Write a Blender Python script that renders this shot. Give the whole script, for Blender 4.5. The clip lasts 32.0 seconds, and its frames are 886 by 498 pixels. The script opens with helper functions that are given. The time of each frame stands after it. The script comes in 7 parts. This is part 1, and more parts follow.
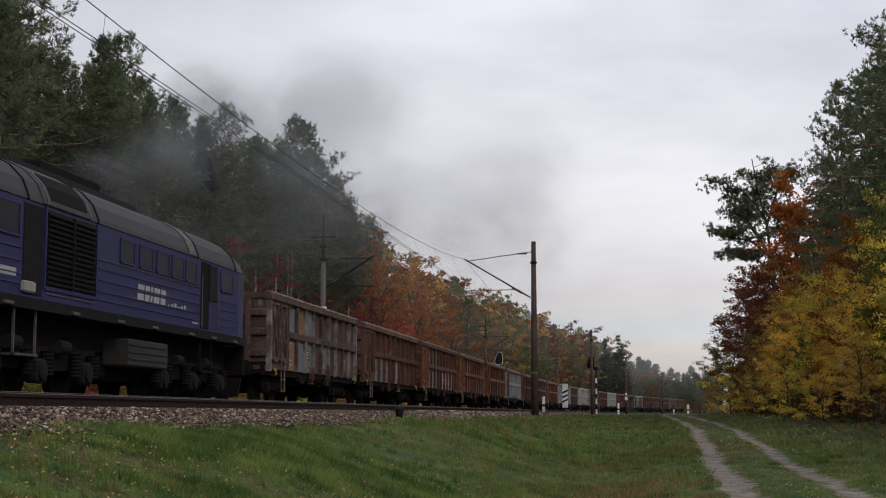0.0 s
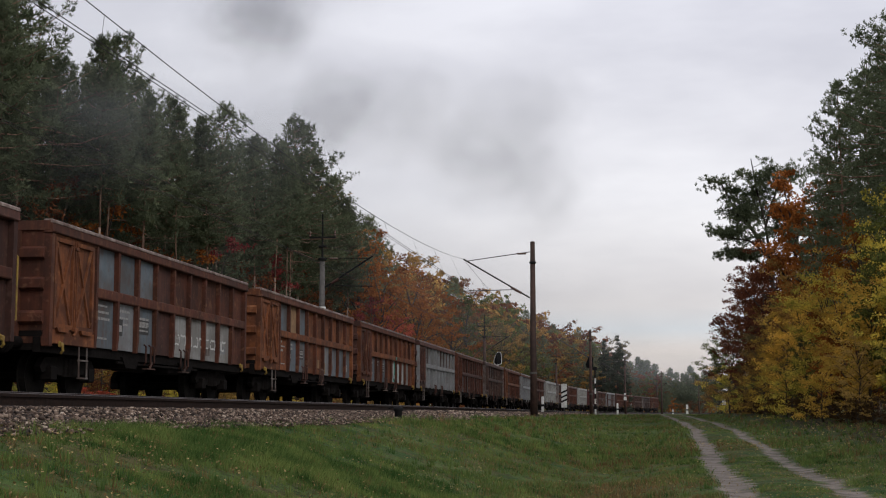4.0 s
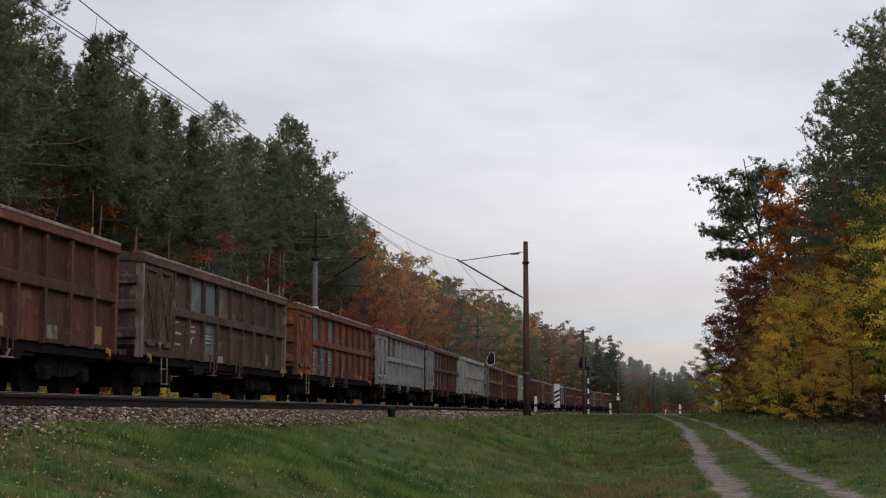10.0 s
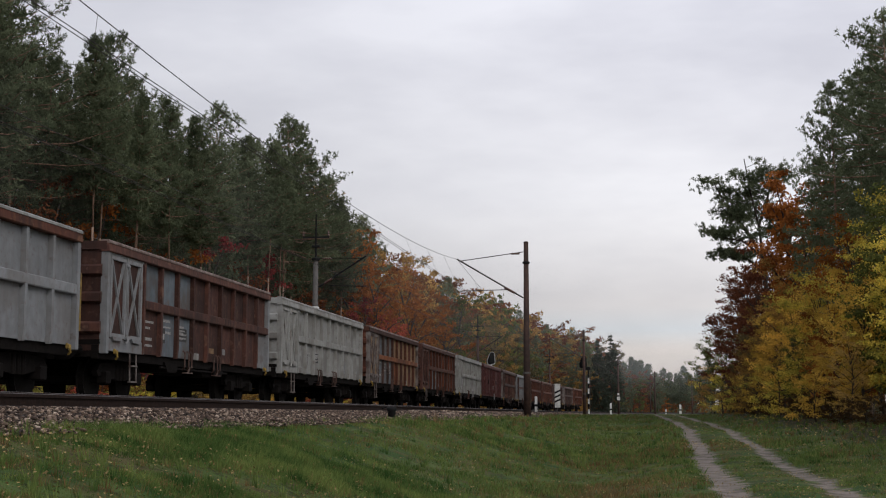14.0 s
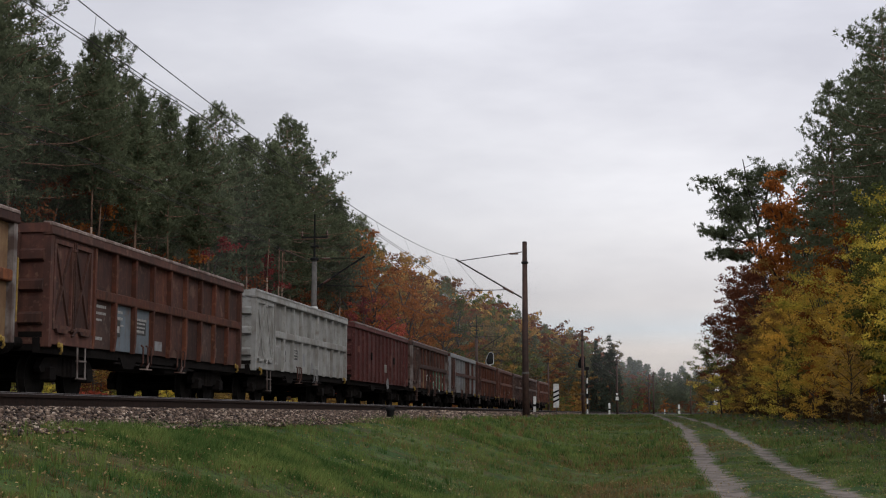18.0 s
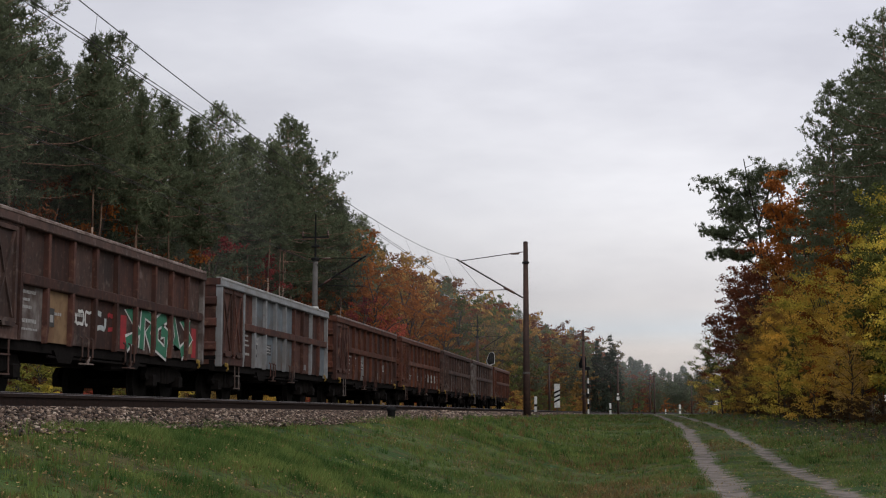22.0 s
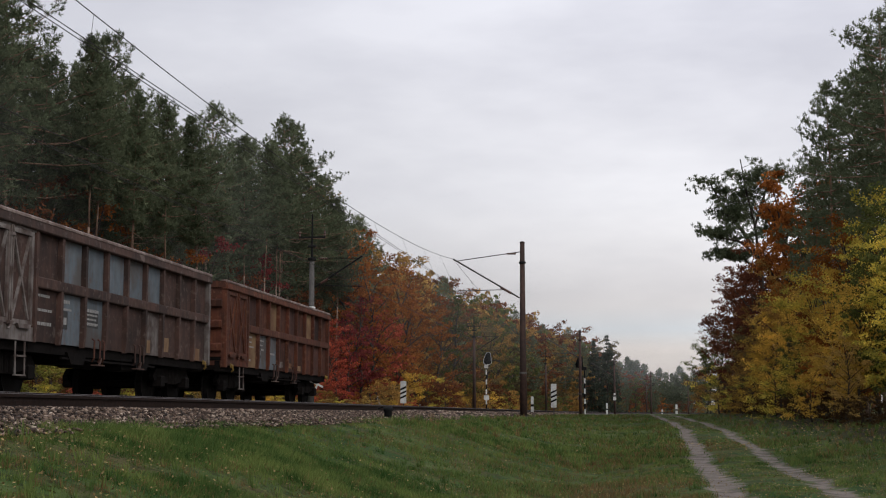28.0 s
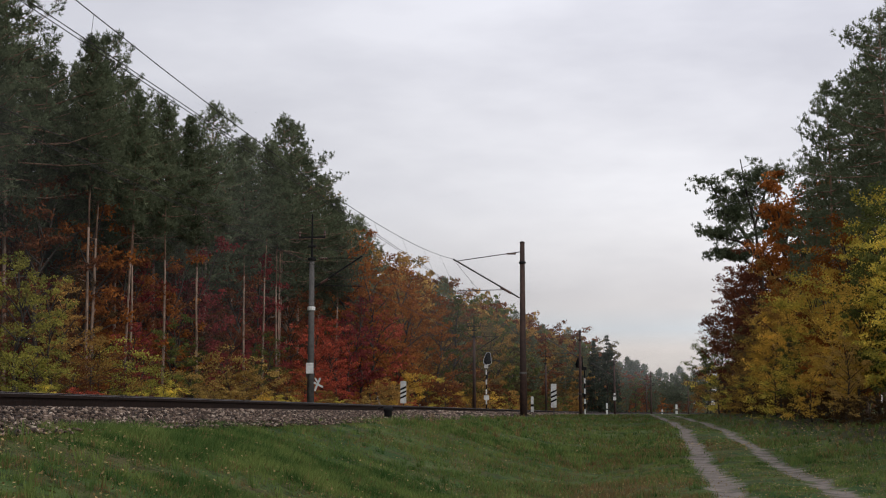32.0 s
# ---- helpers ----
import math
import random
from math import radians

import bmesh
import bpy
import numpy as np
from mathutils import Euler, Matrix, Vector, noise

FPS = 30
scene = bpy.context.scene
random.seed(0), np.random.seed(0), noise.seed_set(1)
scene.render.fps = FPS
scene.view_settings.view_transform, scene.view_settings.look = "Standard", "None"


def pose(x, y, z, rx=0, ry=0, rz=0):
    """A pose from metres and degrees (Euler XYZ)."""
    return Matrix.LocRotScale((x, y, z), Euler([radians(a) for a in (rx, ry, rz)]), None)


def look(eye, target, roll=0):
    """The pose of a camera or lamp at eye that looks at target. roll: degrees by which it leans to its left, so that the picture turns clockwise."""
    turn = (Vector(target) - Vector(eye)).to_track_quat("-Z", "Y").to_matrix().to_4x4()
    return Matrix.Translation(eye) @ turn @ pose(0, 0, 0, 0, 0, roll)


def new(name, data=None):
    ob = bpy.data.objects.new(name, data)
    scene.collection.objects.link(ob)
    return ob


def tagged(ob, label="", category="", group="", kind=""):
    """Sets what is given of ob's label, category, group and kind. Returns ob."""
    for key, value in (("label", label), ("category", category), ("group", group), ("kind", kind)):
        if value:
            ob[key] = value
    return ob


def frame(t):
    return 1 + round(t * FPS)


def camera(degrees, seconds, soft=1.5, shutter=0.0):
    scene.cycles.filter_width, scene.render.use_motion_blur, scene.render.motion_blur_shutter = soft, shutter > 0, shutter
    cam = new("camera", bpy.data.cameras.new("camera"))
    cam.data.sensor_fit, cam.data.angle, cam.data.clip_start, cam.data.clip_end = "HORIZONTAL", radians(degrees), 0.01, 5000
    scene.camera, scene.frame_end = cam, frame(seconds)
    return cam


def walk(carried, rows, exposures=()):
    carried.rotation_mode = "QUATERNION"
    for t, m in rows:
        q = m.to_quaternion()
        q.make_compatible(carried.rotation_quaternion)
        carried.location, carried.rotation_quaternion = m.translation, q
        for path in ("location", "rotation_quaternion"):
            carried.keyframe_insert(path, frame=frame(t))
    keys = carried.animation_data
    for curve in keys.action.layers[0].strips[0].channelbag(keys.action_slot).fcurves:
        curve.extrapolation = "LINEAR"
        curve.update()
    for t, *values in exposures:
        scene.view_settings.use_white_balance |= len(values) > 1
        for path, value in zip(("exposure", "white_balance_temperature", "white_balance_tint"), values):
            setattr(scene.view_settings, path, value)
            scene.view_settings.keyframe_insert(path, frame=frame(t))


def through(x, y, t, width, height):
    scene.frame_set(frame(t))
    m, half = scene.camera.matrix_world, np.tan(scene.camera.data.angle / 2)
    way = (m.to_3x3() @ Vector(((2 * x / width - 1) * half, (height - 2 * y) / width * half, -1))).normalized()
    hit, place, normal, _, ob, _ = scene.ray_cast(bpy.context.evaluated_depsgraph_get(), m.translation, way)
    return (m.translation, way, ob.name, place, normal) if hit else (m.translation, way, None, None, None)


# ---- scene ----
# World: camera over the origin, the railway runs along +Y, x to the right of it.
EYE = 1.15
RAIL = 1.38            # top of rail
NEAR, FAR = -7.9, -11.88   # centre lines of the two tracks
BEND, BEND_FROM = 0.00074, 124.0


def track_x(y, base):
    u = max(0.0, y - BEND_FROM)
    return base + 0.5 * BEND * u * u


def track_turn(y):
    return -math.degrees(math.atan(BEND * max(0.0, y - BEND_FROM)))


cam = camera(34.82, 32.0, soft=1.1)
PAN = [(0.0, 0.458), (1.75, 0.458), (3.5, 0.452), (5.5, 0.25), (7.0, 0.24), (8.0, 0.183), (9.0, 0.12), (11.0, 0.155), (14.5, 0.15),
       (17.0, 0.095), (19.0, 0.115), (20.5, 0.15), (23.0, 0.12), (25.5, 0.07), (27.5, 0.0), (29.5, 0.0), (32.0, 0.0)]
walk(cam, [(t, pose(0, 0, EYE, 96.653, 0, 7.617 + a)) for t, a in PAN])

# ---- light: an overcast afternoon ----
world = bpy.data.worlds.new("overcast_sky")
scene.world = world
world.use_nodes = True
wt = world.node_tree
wt.nodes.clear()


def wnode(kind, **values):
    n = wt.nodes.new(kind)
    for k, v in values.items():
        n.inputs[k.replace("_", " ")].default_value = v
    return n


sky = wt.nodes.new("ShaderNodeTexSky")
sky.sky_type, sky.sun_disc = "NISHITA", False
sky.sun_elevation, sky.sun_rotation = radians(38), radians(135)
coord = wt.nodes.new("ShaderNodeTexCoord")
split = wt.nodes.new("ShaderNodeSeparateXYZ")
wt.links.new(coord.outputs["Generated"], split.inputs[0])
stretch = wt.nodes.new("ShaderNodeMapping")
stretch.inputs["Scale"].default_value = (1.0, 1.0, 3.2)
wt.links.new(coord.outputs["Generated"], stretch.inputs["Vector"])
puffs = wnode("ShaderNodeTexNoise", Scale=3.1, Detail=5.0, Roughness=0.55)
wt.links.new(stretch.outputs[0], puffs.inputs["Vector"])
height = wt.nodes.new("ShaderNodeValToRGB")
ramp = height.color_ramp
ramp.elements[0].position, ramp.elements[0].color = 0.0, (0.42, 0.40, 0.40, 1)
ramp.elements[1].position, ramp.elements[1].color = 1.0, (0.58, 0.58, 0.64, 1)
for p, c in ((0.02, (0.62, 0.56, 0.53, 1)), (0.045, (0.66, 0.60, 0.57, 1)), (0.058, (0.55, 0.57, 0.60, 1)), (0.075, (0.63, 0.60, 0.60, 1)), (0.15, (0.66, 0.65, 0.68, 1)), (0.3, (0.68, 0.68, 0.74, 1))):
    e = ramp.elements.new(p)
    e.color = c
wt.links.new(split.outputs["Z"], height.inputs[0])
shade = wt.nodes.new("ShaderNodeValToRGB")
shade.color_ramp.elements[0].position, shade.color_ramp.elements[0].color = 0.33, (0.80, 0.80, 0.82, 1)
shade.color_ramp.elements[1].position, shade.color_ramp.elements[1].color = 0.66, (1.10, 1.10, 1.09, 1)
wt.links.new(puffs.outputs[0], shade.inputs[0])
cloud = wt.nodes.new("ShaderNodeMixRGB")
cloud.blend_type = "MULTIPLY"
cloud.inputs[0].default_value = 1.0
wt.links.new(height.outputs[0], cloud.inputs[1])
wt.links.new(shade.outputs[0], cloud.inputs[2])
deck = wt.nodes.new("ShaderNodeMapRange")
deck.interpolation_type = "SMOOTHSTEP"
for k, v in (("From Min", -0.42), ("From Max", 0.16), ("To Min", 0.84), ("To Max", 1.04)):
    deck.inputs[k].default_value = v
wt.links.new(split.outputs["X"], deck.inputs["Value"])
thin = wt.nodes.new("ShaderNodeMixRGB")
thin.blend_type = "MULTIPLY"
thin.inputs[0].default_value = 1.0
wt.links.new(cloud.outputs[0], thin.inputs[1])
wt.links.new(deck.outputs[0], thin.inputs[2])
clear = wt.nodes.new("ShaderNodeMixRGB")
clear.blend_type = "MULTIPLY"
clear.inputs[0].default_value = 1.0
clear.inputs[2].default_value = (0.1, 0.1, 0.1, 1)
wt.links.new(sky.outputs[0], clear.inputs[1])
both = wt.nodes.new("ShaderNodeMixRGB")
both.inputs[0].default_value = 0.93
wt.links.new(clear.outputs[0], both.inputs[1])
wt.links.new(thin.outputs[0], both.inputs[2])
back = wnode("ShaderNodeBackground", Strength=1.25)
wt.links.new(both.outputs[0], back.inputs[0])
wout = wt.nodes.new("ShaderNodeOutputWorld")
wt.links.new(back.outputs[0], wout.inputs[0])

sun = new("sun", bpy.data.lights.new("sun", "SUN"))
sun.data.energy, sun.data.angle, sun.data.color = 1.0, radians(25), (1.0, 0.95, 0.88)
sun.matrix_world = look((38, -38, 42), (0, 0, 0))

# ---- materials ----
MATS = {}


def mat(name, a, b=None, rough=0.8, metal=0.0, scale=6.0, bump=0.25, dirt=None, dirt_scale=0.8, dirt_amount=0.5, vary=0.0, stretch=(1, 1, 1), streak=None, streak_amount=0.5, chips=None, spec=0.3):
    """A worn surface: two colours in fine noise, dirt in patches, streaks that run down, a shift from object to object."""
    if name in MATS:
        return MATS[name]
    m = bpy.data.materials.new(name)
    m.use_nodes = True
    t = m.node_tree
    p = t.nodes["Principled BSDF"]
    p.inputs["Roughness"].default_value, p.inputs["Metallic"].default_value = rough, metal
    p.inputs["Specular IOR Level"].default_value = spec
    co = t.nodes.new("ShaderNodeTexCoord")
    mp = t.nodes.new("ShaderNodeMapping")
    mp.inputs["Scale"].default_value = stretch
    t.links.new(co.outputs["Object"], mp.inputs["Vector"])
    info = t.nodes.new("ShaderNodeObjectInfo")
    shift = t.nodes.new("ShaderNodeVectorMath")
    shift.operation = "MULTIPLY_ADD"
    shift.inputs[1].default_value = (37, 17, 53)
    t.links.new(info.outputs["Random"], shift.inputs[0])
    t.links.new(mp.outputs[0], shift.inputs[2])

    def noise_at(s, detail=6.0):
        n = t.nodes.new("ShaderNodeTexNoise")
        n.inputs["Scale"].default_value, n.inputs["Detail"].default_value = s, detail
        t.links.new(shift.outputs[0], n.inputs["Vector"])
        return n

    def blend(fac, c1, c2, lo=0.35, hi=0.65, amount=1.0):
        r = t.nodes.new("ShaderNodeMapRange")
        r.inputs["From Min"].default_value, r.inputs["From Max"].default_value = lo, hi
        r.inputs["To Max"].default_value = amount
        t.links.new(fac, r.inputs["Value"])
        x = t.nodes.new("ShaderNodeMixRGB")
        t.links.new(r.outputs[0], x.inputs[0])
        for i, c in ((1, c1), (2, c2)):
            if isinstance(c, tuple):
                x.inputs[i].default_value = (*c, 1)
            else:
                t.links.new(c, x.inputs[i])
        return x.outputs[0]

    fine = noise_at(scale)
    colour = blend(fine.outputs[0], a, b or tuple(0.72 * v for v in a))
    if dirt:
        colour = blend(noise_at(dirt_scale, 8.0).outputs[0], colour, dirt, 0.46, 0.62, dirt_amount)
    if streak:
        sm = t.nodes.new("ShaderNodeMapping")
        sm.inputs["Scale"].default_value = (5.0, 5.0, 0.5)
        t.links.new(shift.outputs[0], sm.inputs["Vector"])
        sn = t.nodes.new("ShaderNodeTexNoise")
        sn.inputs["Scale"].default_value, sn.inputs["Detail"].default_value = 1.7, 5.0
        t.links.new(sm.outputs[0], sn.inputs["Vector"])
        colour = blend(sn.outputs[0], colour, streak, 0.48, 0.7, streak_amount)
    if chips:
        colour = blend(noise_at(9.0, 9.0).outputs[0], colour, chips, 0.58, 0.72, 0.38)
        colour = blend(noise_at(2.3, 9.0).outputs[0], colour, chips, 0.62, 0.70, 0.5)
    if vary:
        hv = t.nodes.new("ShaderNodeHueSaturation")
        r = t.nodes.new("ShaderNodeMapRange")
        r.inputs["To Min"].default_value, r.inputs["To Max"].default_value = 1 - vary, 1 + vary
        t.links.new(info.outputs["Random"], r.inputs["Value"])
        t.links.new(r.outputs[0], hv.inputs["Value"])
        t.links.new(colour, hv.inputs["Color"])
        colour = hv.outputs[0]
    t.links.new(colour, p.inputs["Base Color"])
    if bump:
        bn = t.nodes.new("ShaderNodeBump")
        bn.inputs["Strength"].default_value, bn.inputs["Distance"].default_value = bump, 0.02
        t.links.new(fine.outputs[0], bn.inputs["Height"])
        t.links.new(bn.outputs[0], p.inputs["Normal"])
    MATS[name] = m
    return m


def leaf_mat(name, a, b, through=0.35, vary=0.25, clump=0.45, patch_scale=0.55):
    """Leaves or needles: a colour for each leaf between a and b, some light let through."""
    if name in MATS:
        return MATS[name]
    m = bpy.data.materials.new(name)
    m.use_nodes = True
    t = m.node_tree
    t.nodes.remove(t.nodes["Principled BSDF"])
    geo = t.nodes.new("ShaderNodeNewGeometry")
    info = t.nodes.new("ShaderNodeObjectInfo")
    co = t.nodes.new("ShaderNodeTexCoord")
    patch = t.nodes.new("ShaderNodeTexNoise")
    patch.inputs["Scale"].default_value, patch.inputs["Detail"].default_value = patch_scale, 5.0
    t.links.new(co.outputs["Object"], patch.inputs["Vector"])
    add = t.nodes.new("ShaderNodeMath")
    add.operation = "MULTIPLY_ADD"
    add.inputs[1].default_value = 1.0 - clump
    t.links.new(geo.outputs["Random Per Island"], add.inputs[0])
    r2 = t.nodes.new("ShaderNodeMapRange")
    r2.inputs["From Min"].default_value, r2.inputs["From Max"].default_value = 0.37, 0.63
    r2.inputs["To Max"].default_value = clump
    t.links.new(patch.outputs[0], r2.inputs["Value"])
    t.links.new(r2.outputs[0], add.inputs[2])
    x = t.nodes.new("ShaderNodeMixRGB")
    x.inputs[1].default_value, x.inputs[2].default_value = (*a, 1), (*b, 1)
    t.links.new(add.outputs[0], x.inputs[0])
    hv = t.nodes.new("ShaderNodeHueSaturation")
    r = t.nodes.new("ShaderNodeMapRange")
    r.inputs["To Min"].default_value, r.inputs["To Max"].default_value = 1 - vary, 1 + vary
    t.links.new(info.outputs["Random"], r.inputs["Value"])
    t.links.new(r.outputs[0], hv.inputs["Value"])
    t.links.new(x.outputs[0], hv.inputs["Color"])
    d = t.nodes.new("ShaderNodeBsdfDiffuse")
    tr = t.nodes.new("ShaderNodeBsdfTranslucent")
    mix = t.nodes.new("ShaderNodeMixShader")
    mix.inputs[0].default_value = through
    t.links.new(hv.outputs[0], d.inputs["Color"])
    t.links.new(hv.outputs[0], tr.inputs["Color"])
    t.links.new(d.outputs[0], mix.inputs[1])
    t.links.new(tr.outputs[0], mix.inputs[2])
    t.links.new(mix.outputs[0], t.nodes["Material Output"].inputs["Surface"])
    MATS[name] = m
    return m


PINE = leaf_mat("pine_needles", (0.068, 0.088, 0.050), (0.205, 0.232, 0.138), 0.44, 0.25, 0.6, 0.8)
SPRUCE = leaf_mat("spruce_needles", (0.048, 0.062, 0.048), (0.10, 0.12, 0.085), 0.25)
LEAVES = {
    "yellow": leaf_mat("yellow_leaves", (0.38, 0.25, 0.055), (1.0, 0.64, 0.12), 0.5, 0.22, 0.7, 0.7),
    "lime": leaf_mat("yellow_green_leaves", (0.13, 0.165, 0.04), (0.98, 0.74, 0.13), 0.5, 0.22, 0.75, 0.7),
    "green": leaf_mat("green_leaves", (0.05, 0.068, 0.024), (0.18, 0.19, 0.055)),
    "orange": leaf_mat("orange_leaves", (0.15, 0.052, 0.018), (0.50, 0.185, 0.045), 0.4, 0.25, 0.55, 0.8),
    "rust": leaf_mat("rust_brown_leaves", (0.095, 0.038, 0.021), (0.27, 0.10, 0.042)),
    "russet": leaf_mat("dark_russet_leaves", (0.060, 0.025, 0.017), (0.185, 0.068, 0.034)),
    "red": leaf_mat("red_leaves", (0.21, 0.044, 0.032), (0.68, 0.155, 0.088), 0.35, 0.25, 0.6, 0.8),
    "crimson": leaf_mat("crimson_leaves", (0.13, 0.028, 0.030), (0.36, 0.075, 0.066)),
    "ochre": leaf_mat("ochre_leaves", (0.20, 0.115, 0.038), (0.58, 0.34, 0.095)),
}
LEAVES["moss"] = leaf_mat("dull_yellow_green_leaves", (0.10, 0.12, 0.03), (0.54, 0.47, 0.10), 0.45)
LEAVES["straw"] = leaf_mat("straw_yellow_leaves", (0.21, 0.135, 0.045), (0.66, 0.44, 0.13), 0.4)
LEAVES["olive"] = leaf_mat("olive_brown_leaves", (0.085, 0.068, 0.03), (0.25, 0.19, 0.085))
LEAVES["brown"] = leaf_mat("brown_undergrowth", (0.035, 0.022, 0.012), (0.10, 0.06, 0.025), 0.15)
GRASS = leaf_mat("grass_blades", (0.022, 0.072, 0.019), (0.205, 0.255, 0.075), 0.3, 0.0, 0.75, 1.5)
DRY = leaf_mat("dry_grass_blades", (0.12, 0.075, 0.032), (0.27, 0.18, 0.085), 0.3, 0.0)
FALLEN = leaf_mat("fallen_leaves", (0.11, 0.07, 0.03), (0.50, 0.38, 0.18), 0.1, 0.0)
BARK = mat("pine_bark", (0.34, 0.235, 0.175), (0.12, 0.084, 0.064), 0.95, scale=7, bump=0.6, stretch=(1, 1, 0.25))
BARK_UP = mat("pine_bark_orange", (0.34, 0.215, 0.15), (0.13, 0.082, 0.058), 0.9, scale=9, bump=0.5, stretch=(1, 1, 0.3))
BARK_DARK = mat("dark_bark", (0.075, 0.06, 0.048), (0.035, 0.03, 0.025), 0.95, scale=8, bump=0.6, stretch=(1, 1, 0.3))
BARK_PALE = mat("birch_bark", (0.42, 0.39, 0.35), (0.12, 0.11, 0.10), 0.85, scale=5, bump=0.3, stretch=(1, 1, 0.6))
STEEL = mat("rail_steel_rusty", (0.021, 0.011, 0.008), (0.011, 0.0065, 0.005), 0.85, 0.0, 14, 0.3, spec=0.15)
SHINY = mat("rail_head_polished", (0.11, 0.095, 0.09), (0.07, 0.06, 0.055), 0.45, 0.6, 20, 0.05)
# bed colour darkened to give the shade in gaps between loose stones
BALLAST = mat("ballast_stone", (0.060, 0.045, 0.036), (0.025, 0.019, 0.016), 0.95, scale=16, bump=0.8, dirt=(0.04, 0.031, 0.026), dirt_scale=0.9, dirt_amount=0.6)
CONCRETE = mat("concrete", (0.36, 0.34, 0.31), (0.24, 0.225, 0.205), 0.9, scale=9, bump=0.3, dirt=(0.13, 0.115, 0.10), dirt_amount=0.5)
POLE_BROWN = mat("rusty_brown_mast_paint", (0.085, 0.048, 0.038), (0.05, 0.03, 0.025), 0.8, 0.1, 6, 0.3, dirt=(0.03, 0.022, 0.02), dirt_amount=0.6)
FOOTING = mat("dark_stained_concrete", (0.085, 0.07, 0.058), (0.045, 0.038, 0.033), 0.95, scale=8, bump=0.4, dirt=(0.03, 0.026, 0.02), dirt_amount=0.6)
POLE_GREY = mat("grey_concrete_mast", (0.115, 0.108, 0.102), (0.072, 0.068, 0.065), 0.85, scale=7, bump=0.3, dirt=(0.12, 0.115, 0.11), dirt_amount=0.5)
WIRE = mat("copper_wire_weathered", (0.040, 0.036, 0.034), (0.026, 0.023, 0.022), 0.8, 0.0, 10, 0)
ARM = mat("galvanised_tube", (0.11, 0.10, 0.095), (0.06, 0.052, 0.05), 0.6, 0.4, 10, 0.2)
CERAMIC = mat("insulator_brown_glaze", (0.10, 0.05, 0.035), (0.06, 0.03, 0.025), 0.3, 0.0, 8, 0.1)
WHITE = mat("white_sign_paint", (0.72, 0.72, 0.70), (0.55, 0.55, 0.53), 0.6, 0, 8, 0.1, dirt=(0.35, 0.33, 0.30), dirt_scale=1.5, dirt_amount=0.4)
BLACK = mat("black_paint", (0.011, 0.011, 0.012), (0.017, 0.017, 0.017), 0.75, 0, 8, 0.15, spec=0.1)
LENS = mat("signal_lens_dark", (0.02, 0.02, 0.022), (0.03, 0.02, 0.02), 0.12, 0, 6, 0)

